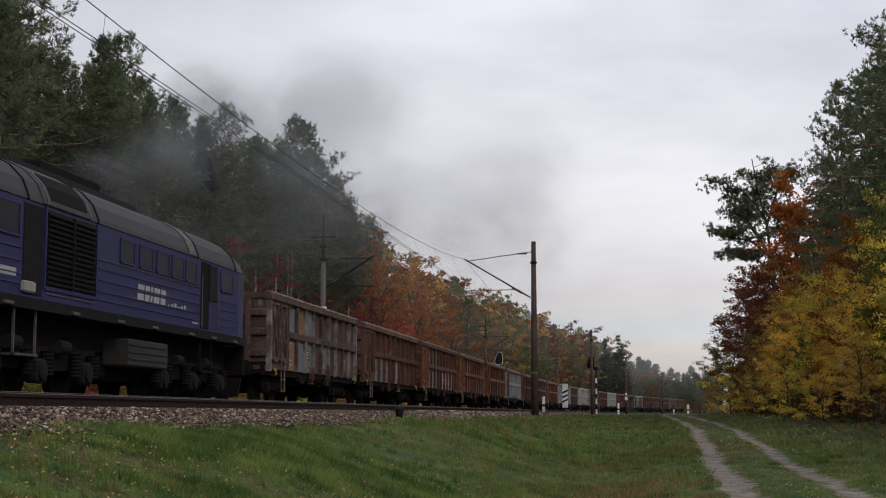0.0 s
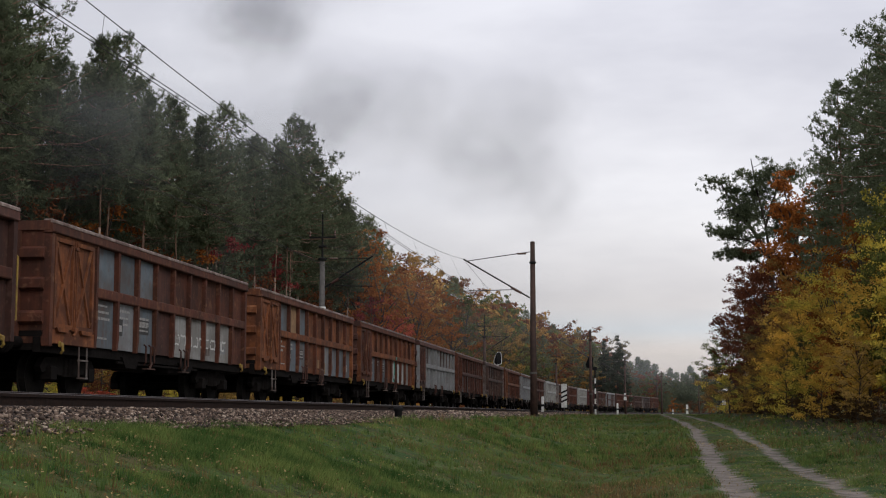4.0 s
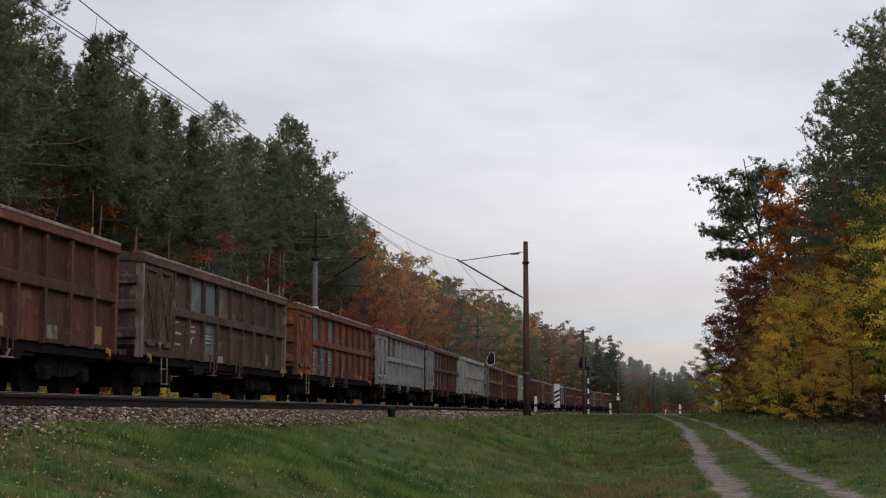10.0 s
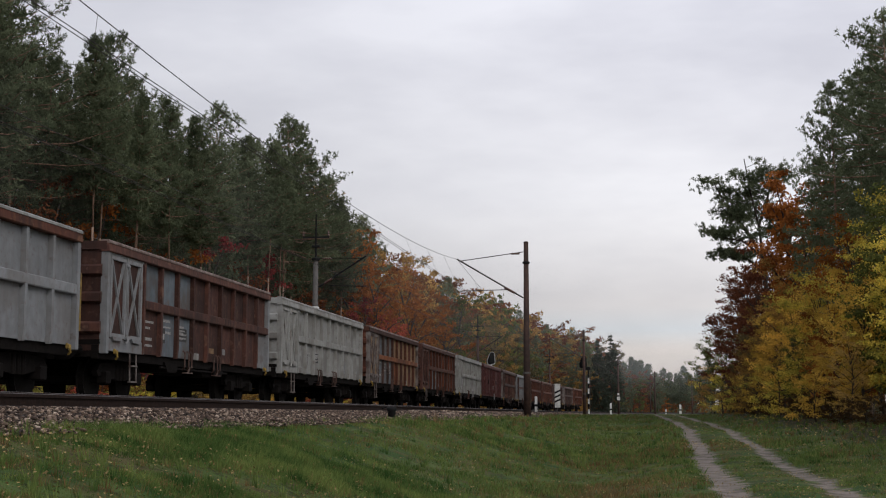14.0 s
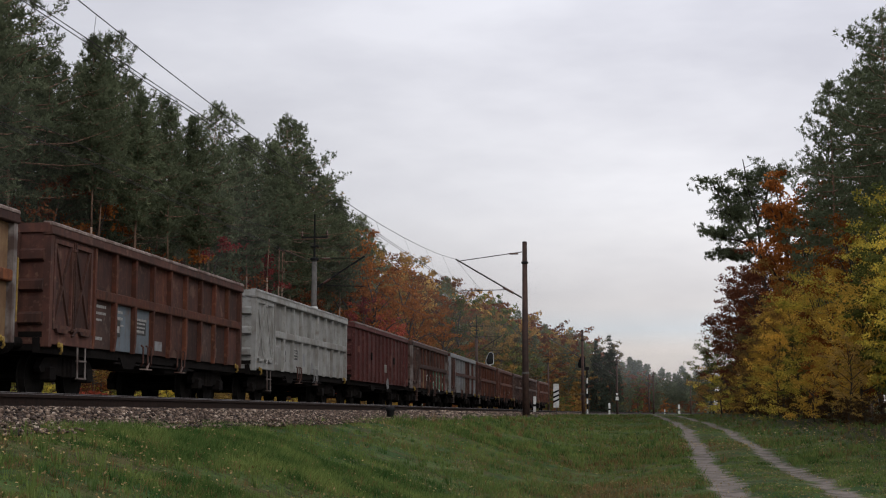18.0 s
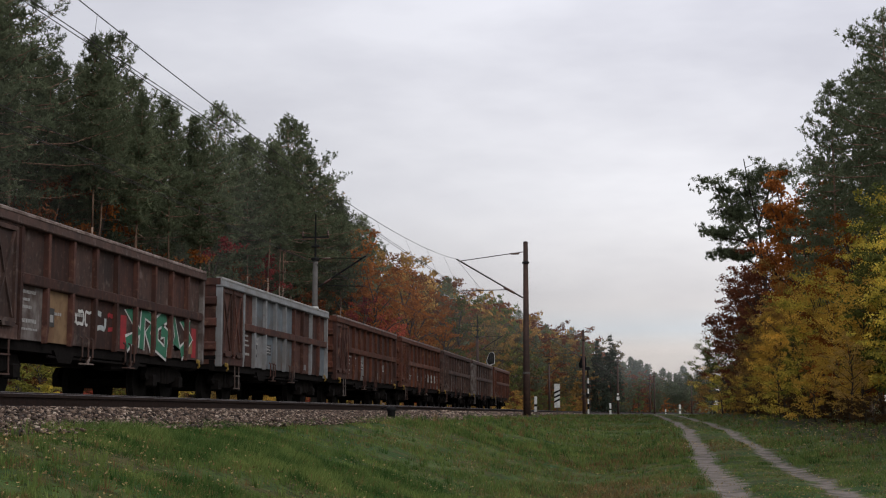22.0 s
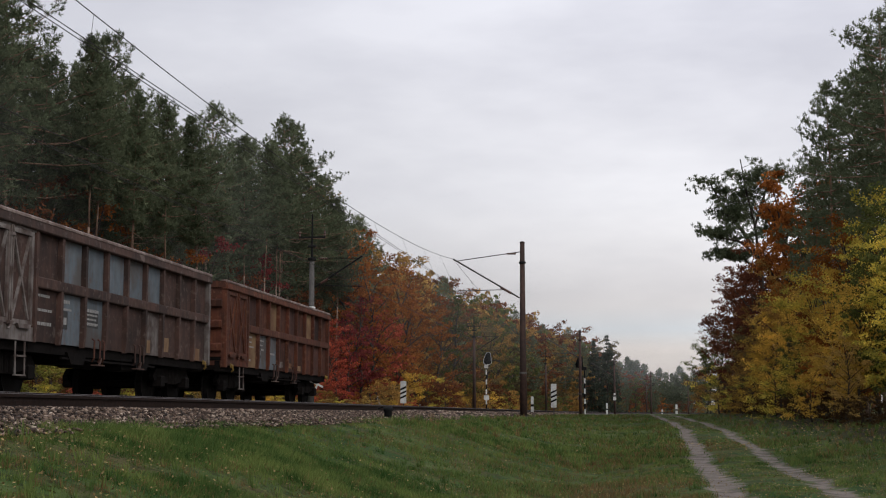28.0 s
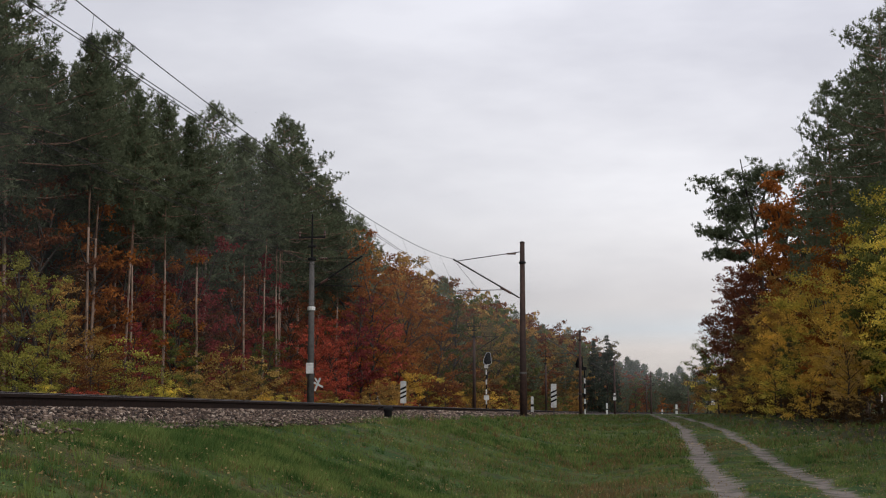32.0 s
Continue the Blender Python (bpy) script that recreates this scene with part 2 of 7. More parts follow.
# ---- mesh tools ----
class Geo:
    """Collects vertices and faces of one mesh."""

    def __init__(self):
        self.v, self.f = [], []

    def add(self, verts, faces):
        n = len(self.v)
        self.v += [tuple(p) for p in verts]
        self.f += [tuple(i + n for i in f) for f in faces]
        return self

    def box(self, x0, x1, y0, y1, z0, z1, c=0.0):
        """A box whose long vertical or top edges are cut by c."""
        if c <= 0:
            v = [(x, y, z) for z in (z0, z1) for x, y in ((x0, y0), (x1, y0), (x1, y1), (x0, y1))]
            return self.add(v, [(3, 2, 1, 0), (4, 5, 6, 7), (0, 1, 5, 4), (1, 2, 6, 5), (2, 3, 7, 6), (3, 0, 4, 7)])
        rings = []
        for z, d in ((z0, c), (z0 + c, 0), (z1 - c, 0), (z1, c)):
            rings += [(x0 + d, y0 + d, z), (x1 - d, y0 + d, z), (x1 - d, y1 - d, z), (x0 + d, y1 - d, z)]
        f = [(3, 2, 1, 0), (12, 13, 14, 15)]
        for k in range(3):
            for i in range(4):
                a, b = 4 * k + i, 4 * k + (i + 1) % 4
                f.append((a, b, b + 4, a + 4))
        return self.add(rings, f)

    def tube(self, points, radii, n=6, cap=True):
        points = [Vector(p) for p in points]
        if isinstance(radii, (int, float)):
            radii = [radii] * len(points)
        radii = [float(r) for r in radii]
        base, verts, faces = None, [], []
        for i, p in enumerate(points):
            d = (points[min(i + 1, len(points) - 1)] - points[max(i - 1, 0)]).normalized()
            if base is None:
                base = d.orthogonal().normalized()
            base = (base - d * base.dot(d)).normalized()
            side = d.cross(base)
            for k in range(n):
                a = 2 * math.pi * k / n
                verts.append(p + radii[i] * (math.cos(a) * base + math.sin(a) * side))
        for i in range(len(points) - 1):
            for k in range(n):
                a, b = i * n + k, i * n + (k + 1) % n
                faces.append((a, b, b + n, a + n))
        if cap:
            faces += [tuple(range(n - 1, -1, -1)), tuple(range(len(verts) - n, len(verts)))]
        return self.add(verts, faces)

    def lathe(self, profile, axis="z", n=12, at=(0, 0, 0)):
        """Turns (radius, height) pairs round an axis."""
        verts, faces = [], []
        for r, h in profile:
            for k in range(n):
                a = 2 * math.pi * k / n
                p = {"z": (r * math.cos(a), r * math.sin(a), h), "x": (h, r * math.cos(a), r * math.sin(a)), "y": (r * math.sin(a), h, r * math.cos(a))}[axis]
                verts.append((p[0] + at[0], p[1] + at[1], p[2] + at[2]))
        for i in range(len(profile) - 1):
            for k in range(n):
                a, b = i * n + k, i * n + (k + 1) % n
                faces.append((a, b, b + n, a + n))
        faces += [tuple(range(n - 1, -1, -1)), tuple(range(len(verts) - n, len(verts)))]
        return self.add(verts, faces)

    def prism(self, outline, x0, x1, axis="x"):
        """A flat outline of (a, b) pushed from x0 to x1 along an axis: x takes (y, z), y takes (x, z), z takes (x, y)."""
        n, put = len(outline), {"x": lambda s, a, b: (s, a, b), "y": lambda s, a, b: (a, s, b), "z": lambda s, a, b: (a, b, s)}[axis]
        verts = [put(x0, a, b) for a, b in outline] + [put(x1, a, b) for a, b in outline]
        faces = [tuple(range(n - 1, -1, -1)), tuple(range(n, 2 * n))] + [(i, (i + 1) % n, n + (i + 1) % n, n + i) for i in range(n)]
        return self.add(verts, faces)

    def mesh(self, name, material=None, smooth=False):
        me = bpy.data.meshes.new(name)
        me.from_pydata(self.v, [], self.f)
        if material:
            me.materials.append(material)
        if smooth:
            me.shade_smooth()
        bm = bmesh.new()
        bm.from_mesh(me)
        bmesh.ops.recalc_face_normals(bm, faces=bm.faces)
        bm.to_mesh(me)
        bm.free()
        return me


def soup(name, verts, size, material):
    """A mesh of many loose triangles or quads: verts is an array, size corners to a face."""
    verts = np.asarray(verts, np.float32).reshape(-1, 3)
    me = bpy.data.meshes.new(name)
    n = len(verts)
    me.vertices.add(n)
    me.vertices.foreach_set("co", verts.ravel())
    me.loops.add(n)
    me.loops.foreach_set("vertex_index", np.arange(n, dtype=np.int32))
    me.polygons.add(n // size)
    me.polygons.foreach_set("loop_start", np.arange(0, n, size, dtype=np.int32))
    me.polygons.foreach_set("loop_total", np.full(n // size, size, np.int32))
    me.update(calc_edges=True)
    me.materials.append(material)
    return me


def thing(name, label, category, at=None, group="", kind="", data=None):
    ob = tagged(new(name, data), label, category, group, kind)
    if at is not None:
        ob.matrix_basis = at
    return ob


def put(name, data, parent, material=None, label="", at=None):
    """Links mesh data as a part; a material given here is this object's own."""
    ob = new(name, data)
    ob.parent = parent
    if at is not None:
        ob.matrix_basis = at
    if material:
        ob.material_slots[0].link = "OBJECT"
        ob.material_slots[0].material = material
    if label:
        ob["label"] = label
    return ob


def part(name, geo, material, parent, label="", smooth=False):
    return put(name, geo.mesh(name, material, smooth), parent, None, label)


RNG = np.random.default_rng(7)

# ---- ground ----
def smooth(a, b, v):
    u = np.clip((v - a) / (b - a), 0, 1)
    return u * u * (3 - 2 * u)


LANE_X = 2.2             # middle of the sandy lane
RUTS = (-0.90, 0.64)


def lane_x(y):
    return LANE_X + 0.25 * np.sin((y - 18.0) / 20.4) + 0.50 * smooth(28, 66, y)


def ground_z(x, y):
    """Height of the ground: the railway's bank, a ditch, the lane that climbs to the crossing, the wood's edge."""
    x, y = np.asarray(x, float), np.asarray(y, float)
    bend = 0.5 * BEND * np.maximum(0, y - BEND_FROM) ** 2
    x = x - np.where(y > 124, np.minimum(bend, 60), 0)
    base = np.interp(y, [-40, 0, 19, 35, 67, 100, 130, 425, 600, 4000], [-0.5, -0.35, 0.0, 0.22, 0.66, 0.97, 1.08, 1.1, 5.0, 9.0])
    bank = np.maximum(1.02, base - 0.1)
    z = bank + (base - bank) * smooth(-5.7, -1.3, x)
    z = z - 0.22 * np.exp(-((x + 0.7) / 1.1) ** 2) * np.clip(1 - y / 105, 0, 1)
    z = z + 0.30 * smooth(3.6, 8.0, x) * np.clip(1.3 - y / 140, 0, 1)
    lane = lane_x(y)
    for r in RUTS:
        z = z - 0.05 * np.exp(-((x - lane - r) / 0.30) ** 2) * np.clip((y + 5) / 10, 0, 1) * np.clip((135 - y) / 20, 0, 1)
    z = np.where(x < -15, z + 0.25 * smooth(-15, -24, -(-x)), z)
    bumps = 0.016 * np.sin(1.7 * x + 0.6 * y) * np.sin(0.9 * y - 0.5 * x) + 0.007 * np.sin(3.7 * x + 1.3 * y + 2.0 * np.sin(0.7 * x)) * np.sin(1.9 * y - 2.2 * x + 1.0) + 0.005 * np.sin(7.1 * x - 1.1 * y) * np.sin(2.9 * y + 1.5 * np.sin(1.3 * x)) + 0.05 * np.sin(0.43 * x + 1.1) * np.sin(0.37 * y)
    return z + bumps * np.clip((np.abs(x + 9.9) - 4.2) / 1.5, 0, 1)


def axis_steps(stops):
    out = []
    for a, b, d in stops:
        out += list(np.arange(a, b, d))
    return np.array(out + [stops[-1][1]])


def build_ground():
    xs = axis_steps([(-2600, -300, 380), (-300, -60, 40), (-60, -20, 4), (-20, -6, 1), (-6, 5, 0.16), (5, 14, 0.6), (14, 60, 6), (60, 300, 40), (300, 2600, 380)])
    ys = axis_steps([(-400, -20, 60), (-20, 5, 2.5), (5, 40, 0.5), (40, 130, 1.4), (130, 420, 8), (420, 1000, 80), (1000, 3400, 400)])
    X, Y = np.meshgrid(xs, ys)
    Z = ground_z(X, Y)
    n, m = len(xs), len(ys)
    idx = np.arange(n * m).reshape(m, n)
    faces = np.stack([idx[:-1, :-1], idx[:-1, 1:], idx[1:, 1:], idx[1:, :-1]], -1).reshape(-1, 4)
    me = bpy.data.meshes.new("ground")
    me.from_pydata(np.stack([X, Y, Z], -1).reshape(-1, 3).tolist(), [], faces.tolist())
    me.shade_smooth()
    me.materials.append(ground_mat())
    thing("ground", "grassy ground with a sandy two-rut lane", "ground", kind="structure", data=me)


def ground_mat():
    m = bpy.data.materials.new("turf_and_sand")
    m.use_nodes = True
    t = m.node_tree
    p = t.nodes["Principled BSDF"]
    p.inputs["Roughness"].default_value = 0.97
    p.inputs["Specular IOR Level"].default_value = 0.1
    co = t.nodes.new("ShaderNodeTexCoord")
    sep = t.nodes.new("ShaderNodeSeparateXYZ")
    t.links.new(co.outputs["Object"], sep.inputs[0])

    def noise_at(s, detail=6.0):
        n = t.nodes.new("ShaderNodeTexNoise")
        n.inputs["Scale"].default_value, n.inputs["Detail"].default_value = s, detail
        t.links.new(co.outputs["Object"], n.inputs["Vector"])
        return n.outputs[0]

    def math_of(op, *vals):
        n = t.nodes.new("ShaderNodeMath")
        n.operation = op
        for i, v in enumerate(vals):
            if isinstance(v, (int, float)):
                n.inputs[i].default_value = v
            else:
                t.links.new(v, n.inputs[i])
        return n.outputs[0]

    def mix(fac, a, b):
        x = t.nodes.new("ShaderNodeMixRGB")
        for i, c in enumerate((fac, a, b)):
            if isinstance(c, tuple):
                x.inputs[i].default_value = (*c, 1)
            elif isinstance(c, (int, float)):
                x.inputs[i].default_value = c
            else:
                t.links.new(c, x.inputs[i])
        return x.outputs[0]

    def span(v, a, b):
        r = t.nodes.new("ShaderNodeMapRange")
        r.interpolation_type = "SMOOTHSTEP"
        r.inputs["From Min"].default_value, r.inputs["From Max"].default_value = a, b
        t.links.new(v, r.inputs["Value"])
        return r.outputs[0]

    x, y = sep.outputs["X"], sep.outputs["Y"]
    turf = mix(span(noise_at(0.8), 0.35, 0.65), (0.024, 0.066, 0.018), (0.088, 0.122, 0.038))
    turf = mix(math_of("MULTIPLY", span(noise_at(0.21, 3), 0.5, 0.66), 0.35), turf, (0.115, 0.078, 0.035))
    turf = mix(math_of("MULTIPLY", span(noise_at(1.7, 5), 0.48, 0.62), 0.6), turf, (0.085, 0.062, 0.03))
    turf = mix(math_of("MULTIPLY", span(noise_at(4.5, 5), 0.54, 0.66), 0.45), turf, (0.10, 0.072, 0.034))
    turf = mix(math_of("MULTIPLY", span(noise_at(9.0), 0.48, 0.66), 0.8), turf, (0.028, 0.03, 0.012))
    wob = math_of("MULTIPLY", math_of("SUBTRACT", noise_at(0.9), 0.5), 0.5)
    lane = math_of("ADD", math_of("MULTIPLY", math_of("SINE", math_of("DIVIDE", math_of("SUBTRACT", y, 18.0), 20.4)), 0.25), LANE_X)
    lane = math_of("ADD", lane, math_of("MULTIPLY", span(y, 28, 66), 0.50))
    off = math_of("ADD", math_of("SUBTRACT", x, lane), wob)
    rut = math_of("MINIMUM", math_of("ABSOLUTE", math_of("SUBTRACT", off, RUTS[0])), math_of("ADD", math_of("ABSOLUTE", math_of("SUBTRACT", off, RUTS[1])), 0.07))
    fray = math_of("ADD", rut, math_of("MULTIPLY", math_of("SUBTRACT", noise_at(2.6, 8), 0.5), 0.75))
    sand = mix(span(noise_at(2.2, 8), 0.35, 0.65), (0.13, 0.112, 0.098), (0.235, 0.203, 0.178))
    inlane = math_of("MULTIPLY", math_of("SUBTRACT", 1.0, span(fray, 0.14, 0.34)), math_of("MULTIPLY", span(y, -20, -10), math_of("SUBTRACT", 1.0, span(y, 120, 140))))
    col = mix(inlane, turf, sand)
    # leaf litter by the wood, its colour darkened to hold the trees' shade
    shaded_litter = mix(span(noise_at(6.0, 8), 0.4, 0.6), (0.018, 0.020, 0.008), (0.044, 0.036, 0.014))
    wood = math_of("MAXIMUM", span(math_of("SUBTRACT", x, math_of("MULTIPLY", noise_at(0.4), 2.0)), 3.8, 6.0), span(math_of("MULTIPLY", x, -1.0), 19.0, 23.0))
    near_bend = math_of("SUBTRACT", 1.0, span(y, 150, 200))
    col = mix(math_of("MULTIPLY", wood, near_bend), col, shaded_litter)
    t.links.new(col, p.inputs["Base Color"])
    b = t.nodes.new("ShaderNodeBump")
    b.inputs["Strength"].default_value, b.inputs["Distance"].default_value = 0.7, 0.05
    t.links.new(noise_at(14.0, 8), b.inputs["Height"])
    t.links.new(b.outputs[0], p.inputs["Normal"])
    return m


build_ground()


def sweep(outline, base, y0, y1, lift=0.0, dx=0.0):
    """An outline of (x, z) drawn along a track."""
    ys = [y0] + [y for y in np.arange(math.ceil(y0 / 10) * 10 + 0.01, y1, 10)] + [y1]
    n, verts, faces = len(outline), [], []
    for y in ys:
        a = radians(track_turn(y))
        for x, z in outline:
            verts.append((track_x(y, base) + (x + dx) * math.cos(a), y + (x + dx) * math.sin(a), z + lift))
    for i in range(len(ys) - 1):
        for k in range(n):
            a, b = i * n + k, i * n + (k + 1) % n
            faces.append((a, b, b + n, a + n))
    faces += [tuple(range(n)), tuple(range(len(verts) - 1, len(verts) - n - 1, -1))]
    return Geo().add(verts, faces)


MID = (NEAR + FAR) / 2
CANT = 0.07
bed = [(4.75, 0.75), (4.65, 1.03), (3.85, 1.18), (2.95, 1.19), (2.5, 1.19), (1.45, 1.19 + CANT), (1.0, 1.20), (0.6, 1.18), (-0.6, 1.20), (-3.3, 1.235), (-4.0, 1.2), (-5.0, 0.98), (-5.2, 0.7)]
thing("ballast_bed", "grey-brown crushed stone bed under two railway tracks", "ballast", kind="structure", data=sweep(bed, MID, -60, 620).mesh("ballast_bed", BALLAST))

HEAD = [(-0.036, 0.0), (-0.030, 0.005), (0.030, 0.005), (0.036, 0.0), (0.036, -0.035), (0.012, -0.045), (0.011, -0.135), (0.07, -0.155), (0.07, -0.165), (-0.07, -0.165), (-0.07, -0.155), (-0.011, -0.135), (-0.012, -0.045), (-0.036, -0.035)]
TREAD = [(-0.03, 0.0065), (0.03, 0.0065), (0.034, 0.0015), (-0.034, 0.0015)]
for base, label in ((NEAR, "empty railway track with dark rusty rails on ballast"), (FAR, "railway track with dark rusty rails under the train")):
    tr = thing("railway_track", label, "railway track", group="railway tracks", kind="structure")
    for dx, lift in ((0.7535, 0.0), (-0.7535, CANT if base == NEAR else 0.02)):
        part("rail", sweep(HEAD, base, -60, 620, RAIL + lift, dx), STEEL, tr, "dark rusty steel rail")
        part("rail_head", sweep(TREAD, base, -60, 620, RAIL + lift, dx), SHINY, tr, "polished rail head")
        # sleepers lie almost flush with the stones
sleeper = Geo().box(-1.25, 1.25, -0.13, 0.13, -0.2, 0.0, 0.02).mesh("sleeper", CONCRETE)
for base, tr in zip((NEAR, FAR), [o for o in scene.collection.objects if o.name.startswith("railway_track")]):
    for k in range(150):
        y = 3.0 + 0.62 * k
        put("sleeper", sleeper, tr, None, "", pose(base, y, 1.222 + (CANT / 2 if base == NEAR else 0.01), 0, math.degrees(math.atan(CANT / 1.507)) if base == NEAR else 0.8, 0))

# ---- trees ----
def unit(v):
    return v / np.maximum(1e-6, np.linalg.norm(v, axis=-1, keepdims=True))


def tufts(centres, heads, count, length, width):
    """Sprays of needles: thin triangles fanned round a heading at each centre."""
    n = len(centres)
    c = np.repeat(centres, count, 0)
    d = unit(np.repeat(heads, count, 0) * 0.55 + RNG.normal(0, 0.62, (n * count, 3)))
    s = unit(np.cross(d, RNG.normal(0, 1, d.shape)))
    L = length * RNG.uniform(0.6, 1.2, (n * count, 1))
    W = width * RNG.uniform(0.6, 1.2, (n * count, 1))
    c = c + RNG.normal(0, length * 0.22, c.shape)
    return np.stack([c - s * W, c + s * W, c + d * L], 1)


def leaves(centres, spread, count, size, corners=4):
    """Small leaf blades scattered in a flat pad round each centre."""
    n = len(centres)
    off = unit(RNG.normal(0, 1, (n * count, 3))) * RNG.uniform(0, 1, (n * count, 1)) ** 0.45
    wide = np.repeat(RNG.uniform(0.6, 1.35, (n, 1)), count, 0) * spread
    c = np.repeat(centres, count, 0) + off * wide * np.array([1.25, 1.25, 0.55])
    d = unit(RNG.normal(0, 1, c.shape) + np.array([0, 0, -0.35]))
    s = unit(np.cross(d, RNG.normal(0, 1, c.shape)))
    L = size * RNG.uniform(0.6, 1.25, (len(c), 1))
    if corners == 3:
        return np.stack([c - s * L * 0.38, c + s * L * 0.38, c + d * L], 1)
    return np.stack([c, c + d * L * 0.5 + s * L * 0.36, c + d * L, c + d * L * 0.5 - s * L * 0.36], 1)


def pine_data(seed, h, bare=8.0, spread=2.8, fan=12, long=0.25, wide=0.026, step=0.62, flat=0.0, more=1.0):
    """Meshes of a Scots pine: bare trunk below, orange upper trunk, limbs that sweep up at the tips, needle sprays.
    bare: metres of clean trunk; flat: 0 for a full young crown, 1 for old limbs held apart in layers."""
    r = np.random.default_rng(seed)
    zs = np.linspace(0, h * 0.985, 9)
    bend = np.cumsum(r.normal(0, 0.09, (9, 2)), 0) * np.linspace(0, 1, 9)[:, None]
    r0 = (0.0058 if bare < 11 else 0.0044) * h + 0.02
    rad = r0 * (1 - 0.88 * zs / h)
    low, up = Geo(), Geo()
    pts = [(bend[i, 0], bend[i, 1], zs[i]) for i in range(9)]
    low.tube(pts[:5], list(rad[:5]), 7)
    up.tube(pts[4:], list(rad[4:]), 6)
    cs, hs, ins, inh = [], [], [], []
    z = bare
    side = r.uniform(0, 6.28)
    while z < h - 0.15:
        d = h - z
        full = 0.10 + spread * (1.08 * min(1.0, (d / 7.4) ** 0.85) if flat < 0.5 else 1.06 * (1 - math.exp(-d / 3.9)))
        full *= min(1.0, 0.45 + 0.55 * (z - bare) / (0.3 * (h - bare)))
        a0 = r.uniform(0, 6.28)
        k = r.integers(4, 6) if flat < 0.5 else r.integers(3, 5)
        for j in range(k):
            a = a0 + j * 6.28 / k + r.uniform(-0.45, 0.45)
            reach = full * r.uniform(0.55, 1.18) * (1 + 0.18 * math.cos(a - side))
            if r.random() < 0.10 + 0.12 * flat:
                reach *= 0.5
            rise = (0.52 - 0.085 * min(d, 7.0)) * (1 - 0.6 * flat) + r.uniform(-0.12, 0.18)
            bx, by = np.interp(z, zs, bend[:, 0]), np.interp(z, zs, bend[:, 1])
            out = np.array([math.cos(a), math.sin(a), 0.0])
            root = np.array([bx, by, z])
            mid = root + out * reach * 0.55 + np.array([0, 0, rise * reach * 0.35])
            tip = root + out * reach + np.array([0, 0, rise * reach + 0.12 * reach])
            up.tube([root, mid, tip], [0.012 + 0.007 * min(d, 6), 0.01 + 0.004 * min(d, 6), 0.008], 4, False)
            across = np.array([-out[1], out[0], 0.0])
            n = max(4, int((4 + 5.2 * reach) * more))
            for f in r.uniform(0.30 + 0.12 * flat, 1.04, n):
                p = root * (1 - f) ** 2 + 2 * mid * f * (1 - f) + tip * f * f
                w = (0.10 + 0.17 * reach * (1.15 - 0.7 * abs(f - 0.6)))
                cs.append(p + across * r.normal(0, w) + out * r.normal(0, 0.12) + np.array([0, 0, abs(r.normal(0, 0.13)) - 0.03]))
                hs.append([out[0] * 0.55, out[1] * 0.55, 0.85])
                if r.random() < 0.6:
                    cs.append(cs[-1] + r.normal(0, 0.16, 3))
                    hs.append(hs[-1])
            # upright shoots at the tip, close twigs by the trunk
            for q in range(3):
                cs.append(tip + np.array([r.normal(0, 0.05), r.normal(0, 0.05), 0.10 + 0.13 * q]))
                hs.append([0.0, 0.0, 1.0])
            for f in r.uniform(0.05, 0.7, 0 if d < 2.2 else 4 if flat < 0.5 else 2):
                ins.append(root * (1 - f) ** 2 + 2 * mid * f * (1 - f) + tip * f * f + r.normal(0, 0.18, 3))
                inh.append([out[0] * 0.5, out[1] * 0.5, 0.5])
        z += r.uniform(0.7, 1.3) * step * (1 + 0.6 * flat) * (0.55 + 0.45 * min(1, d / 4))
    for q in range(7):
        cs.append(np.array([bend[-1, 0], bend[-1, 1], h + 0.15 - 0.12 * q]))
        hs.append([0, 0, 1.0])
    # a few dead stubs below the crown
    for _ in range(7):
        zz, a = r.uniform(0.55, 1.0) * bare, r.uniform(0, 6.28)
        p = np.array([np.interp(zz, zs, bend[:, 0]), np.interp(zz, zs, bend[:, 1]), zz])
        low.tube([p, p + np.array([math.cos(a), math.sin(a), r.uniform(-0.3, 0.3)]) * r.uniform(0.4, 1.3)], [0.018, 0.007], 3, False)
    crown = np.concatenate([tufts(np.array(cs), np.array(hs), fan, long, wide), tufts(np.array(ins), np.array(inh), 6, min(0.46, 2.3 * long), min(0.075, 3.2 * wide))])
    return low.mesh("trunk", BARK, True), up.mesh("upper_trunk", BARK_UP, True), soup("crown", crown, 3, PINE)


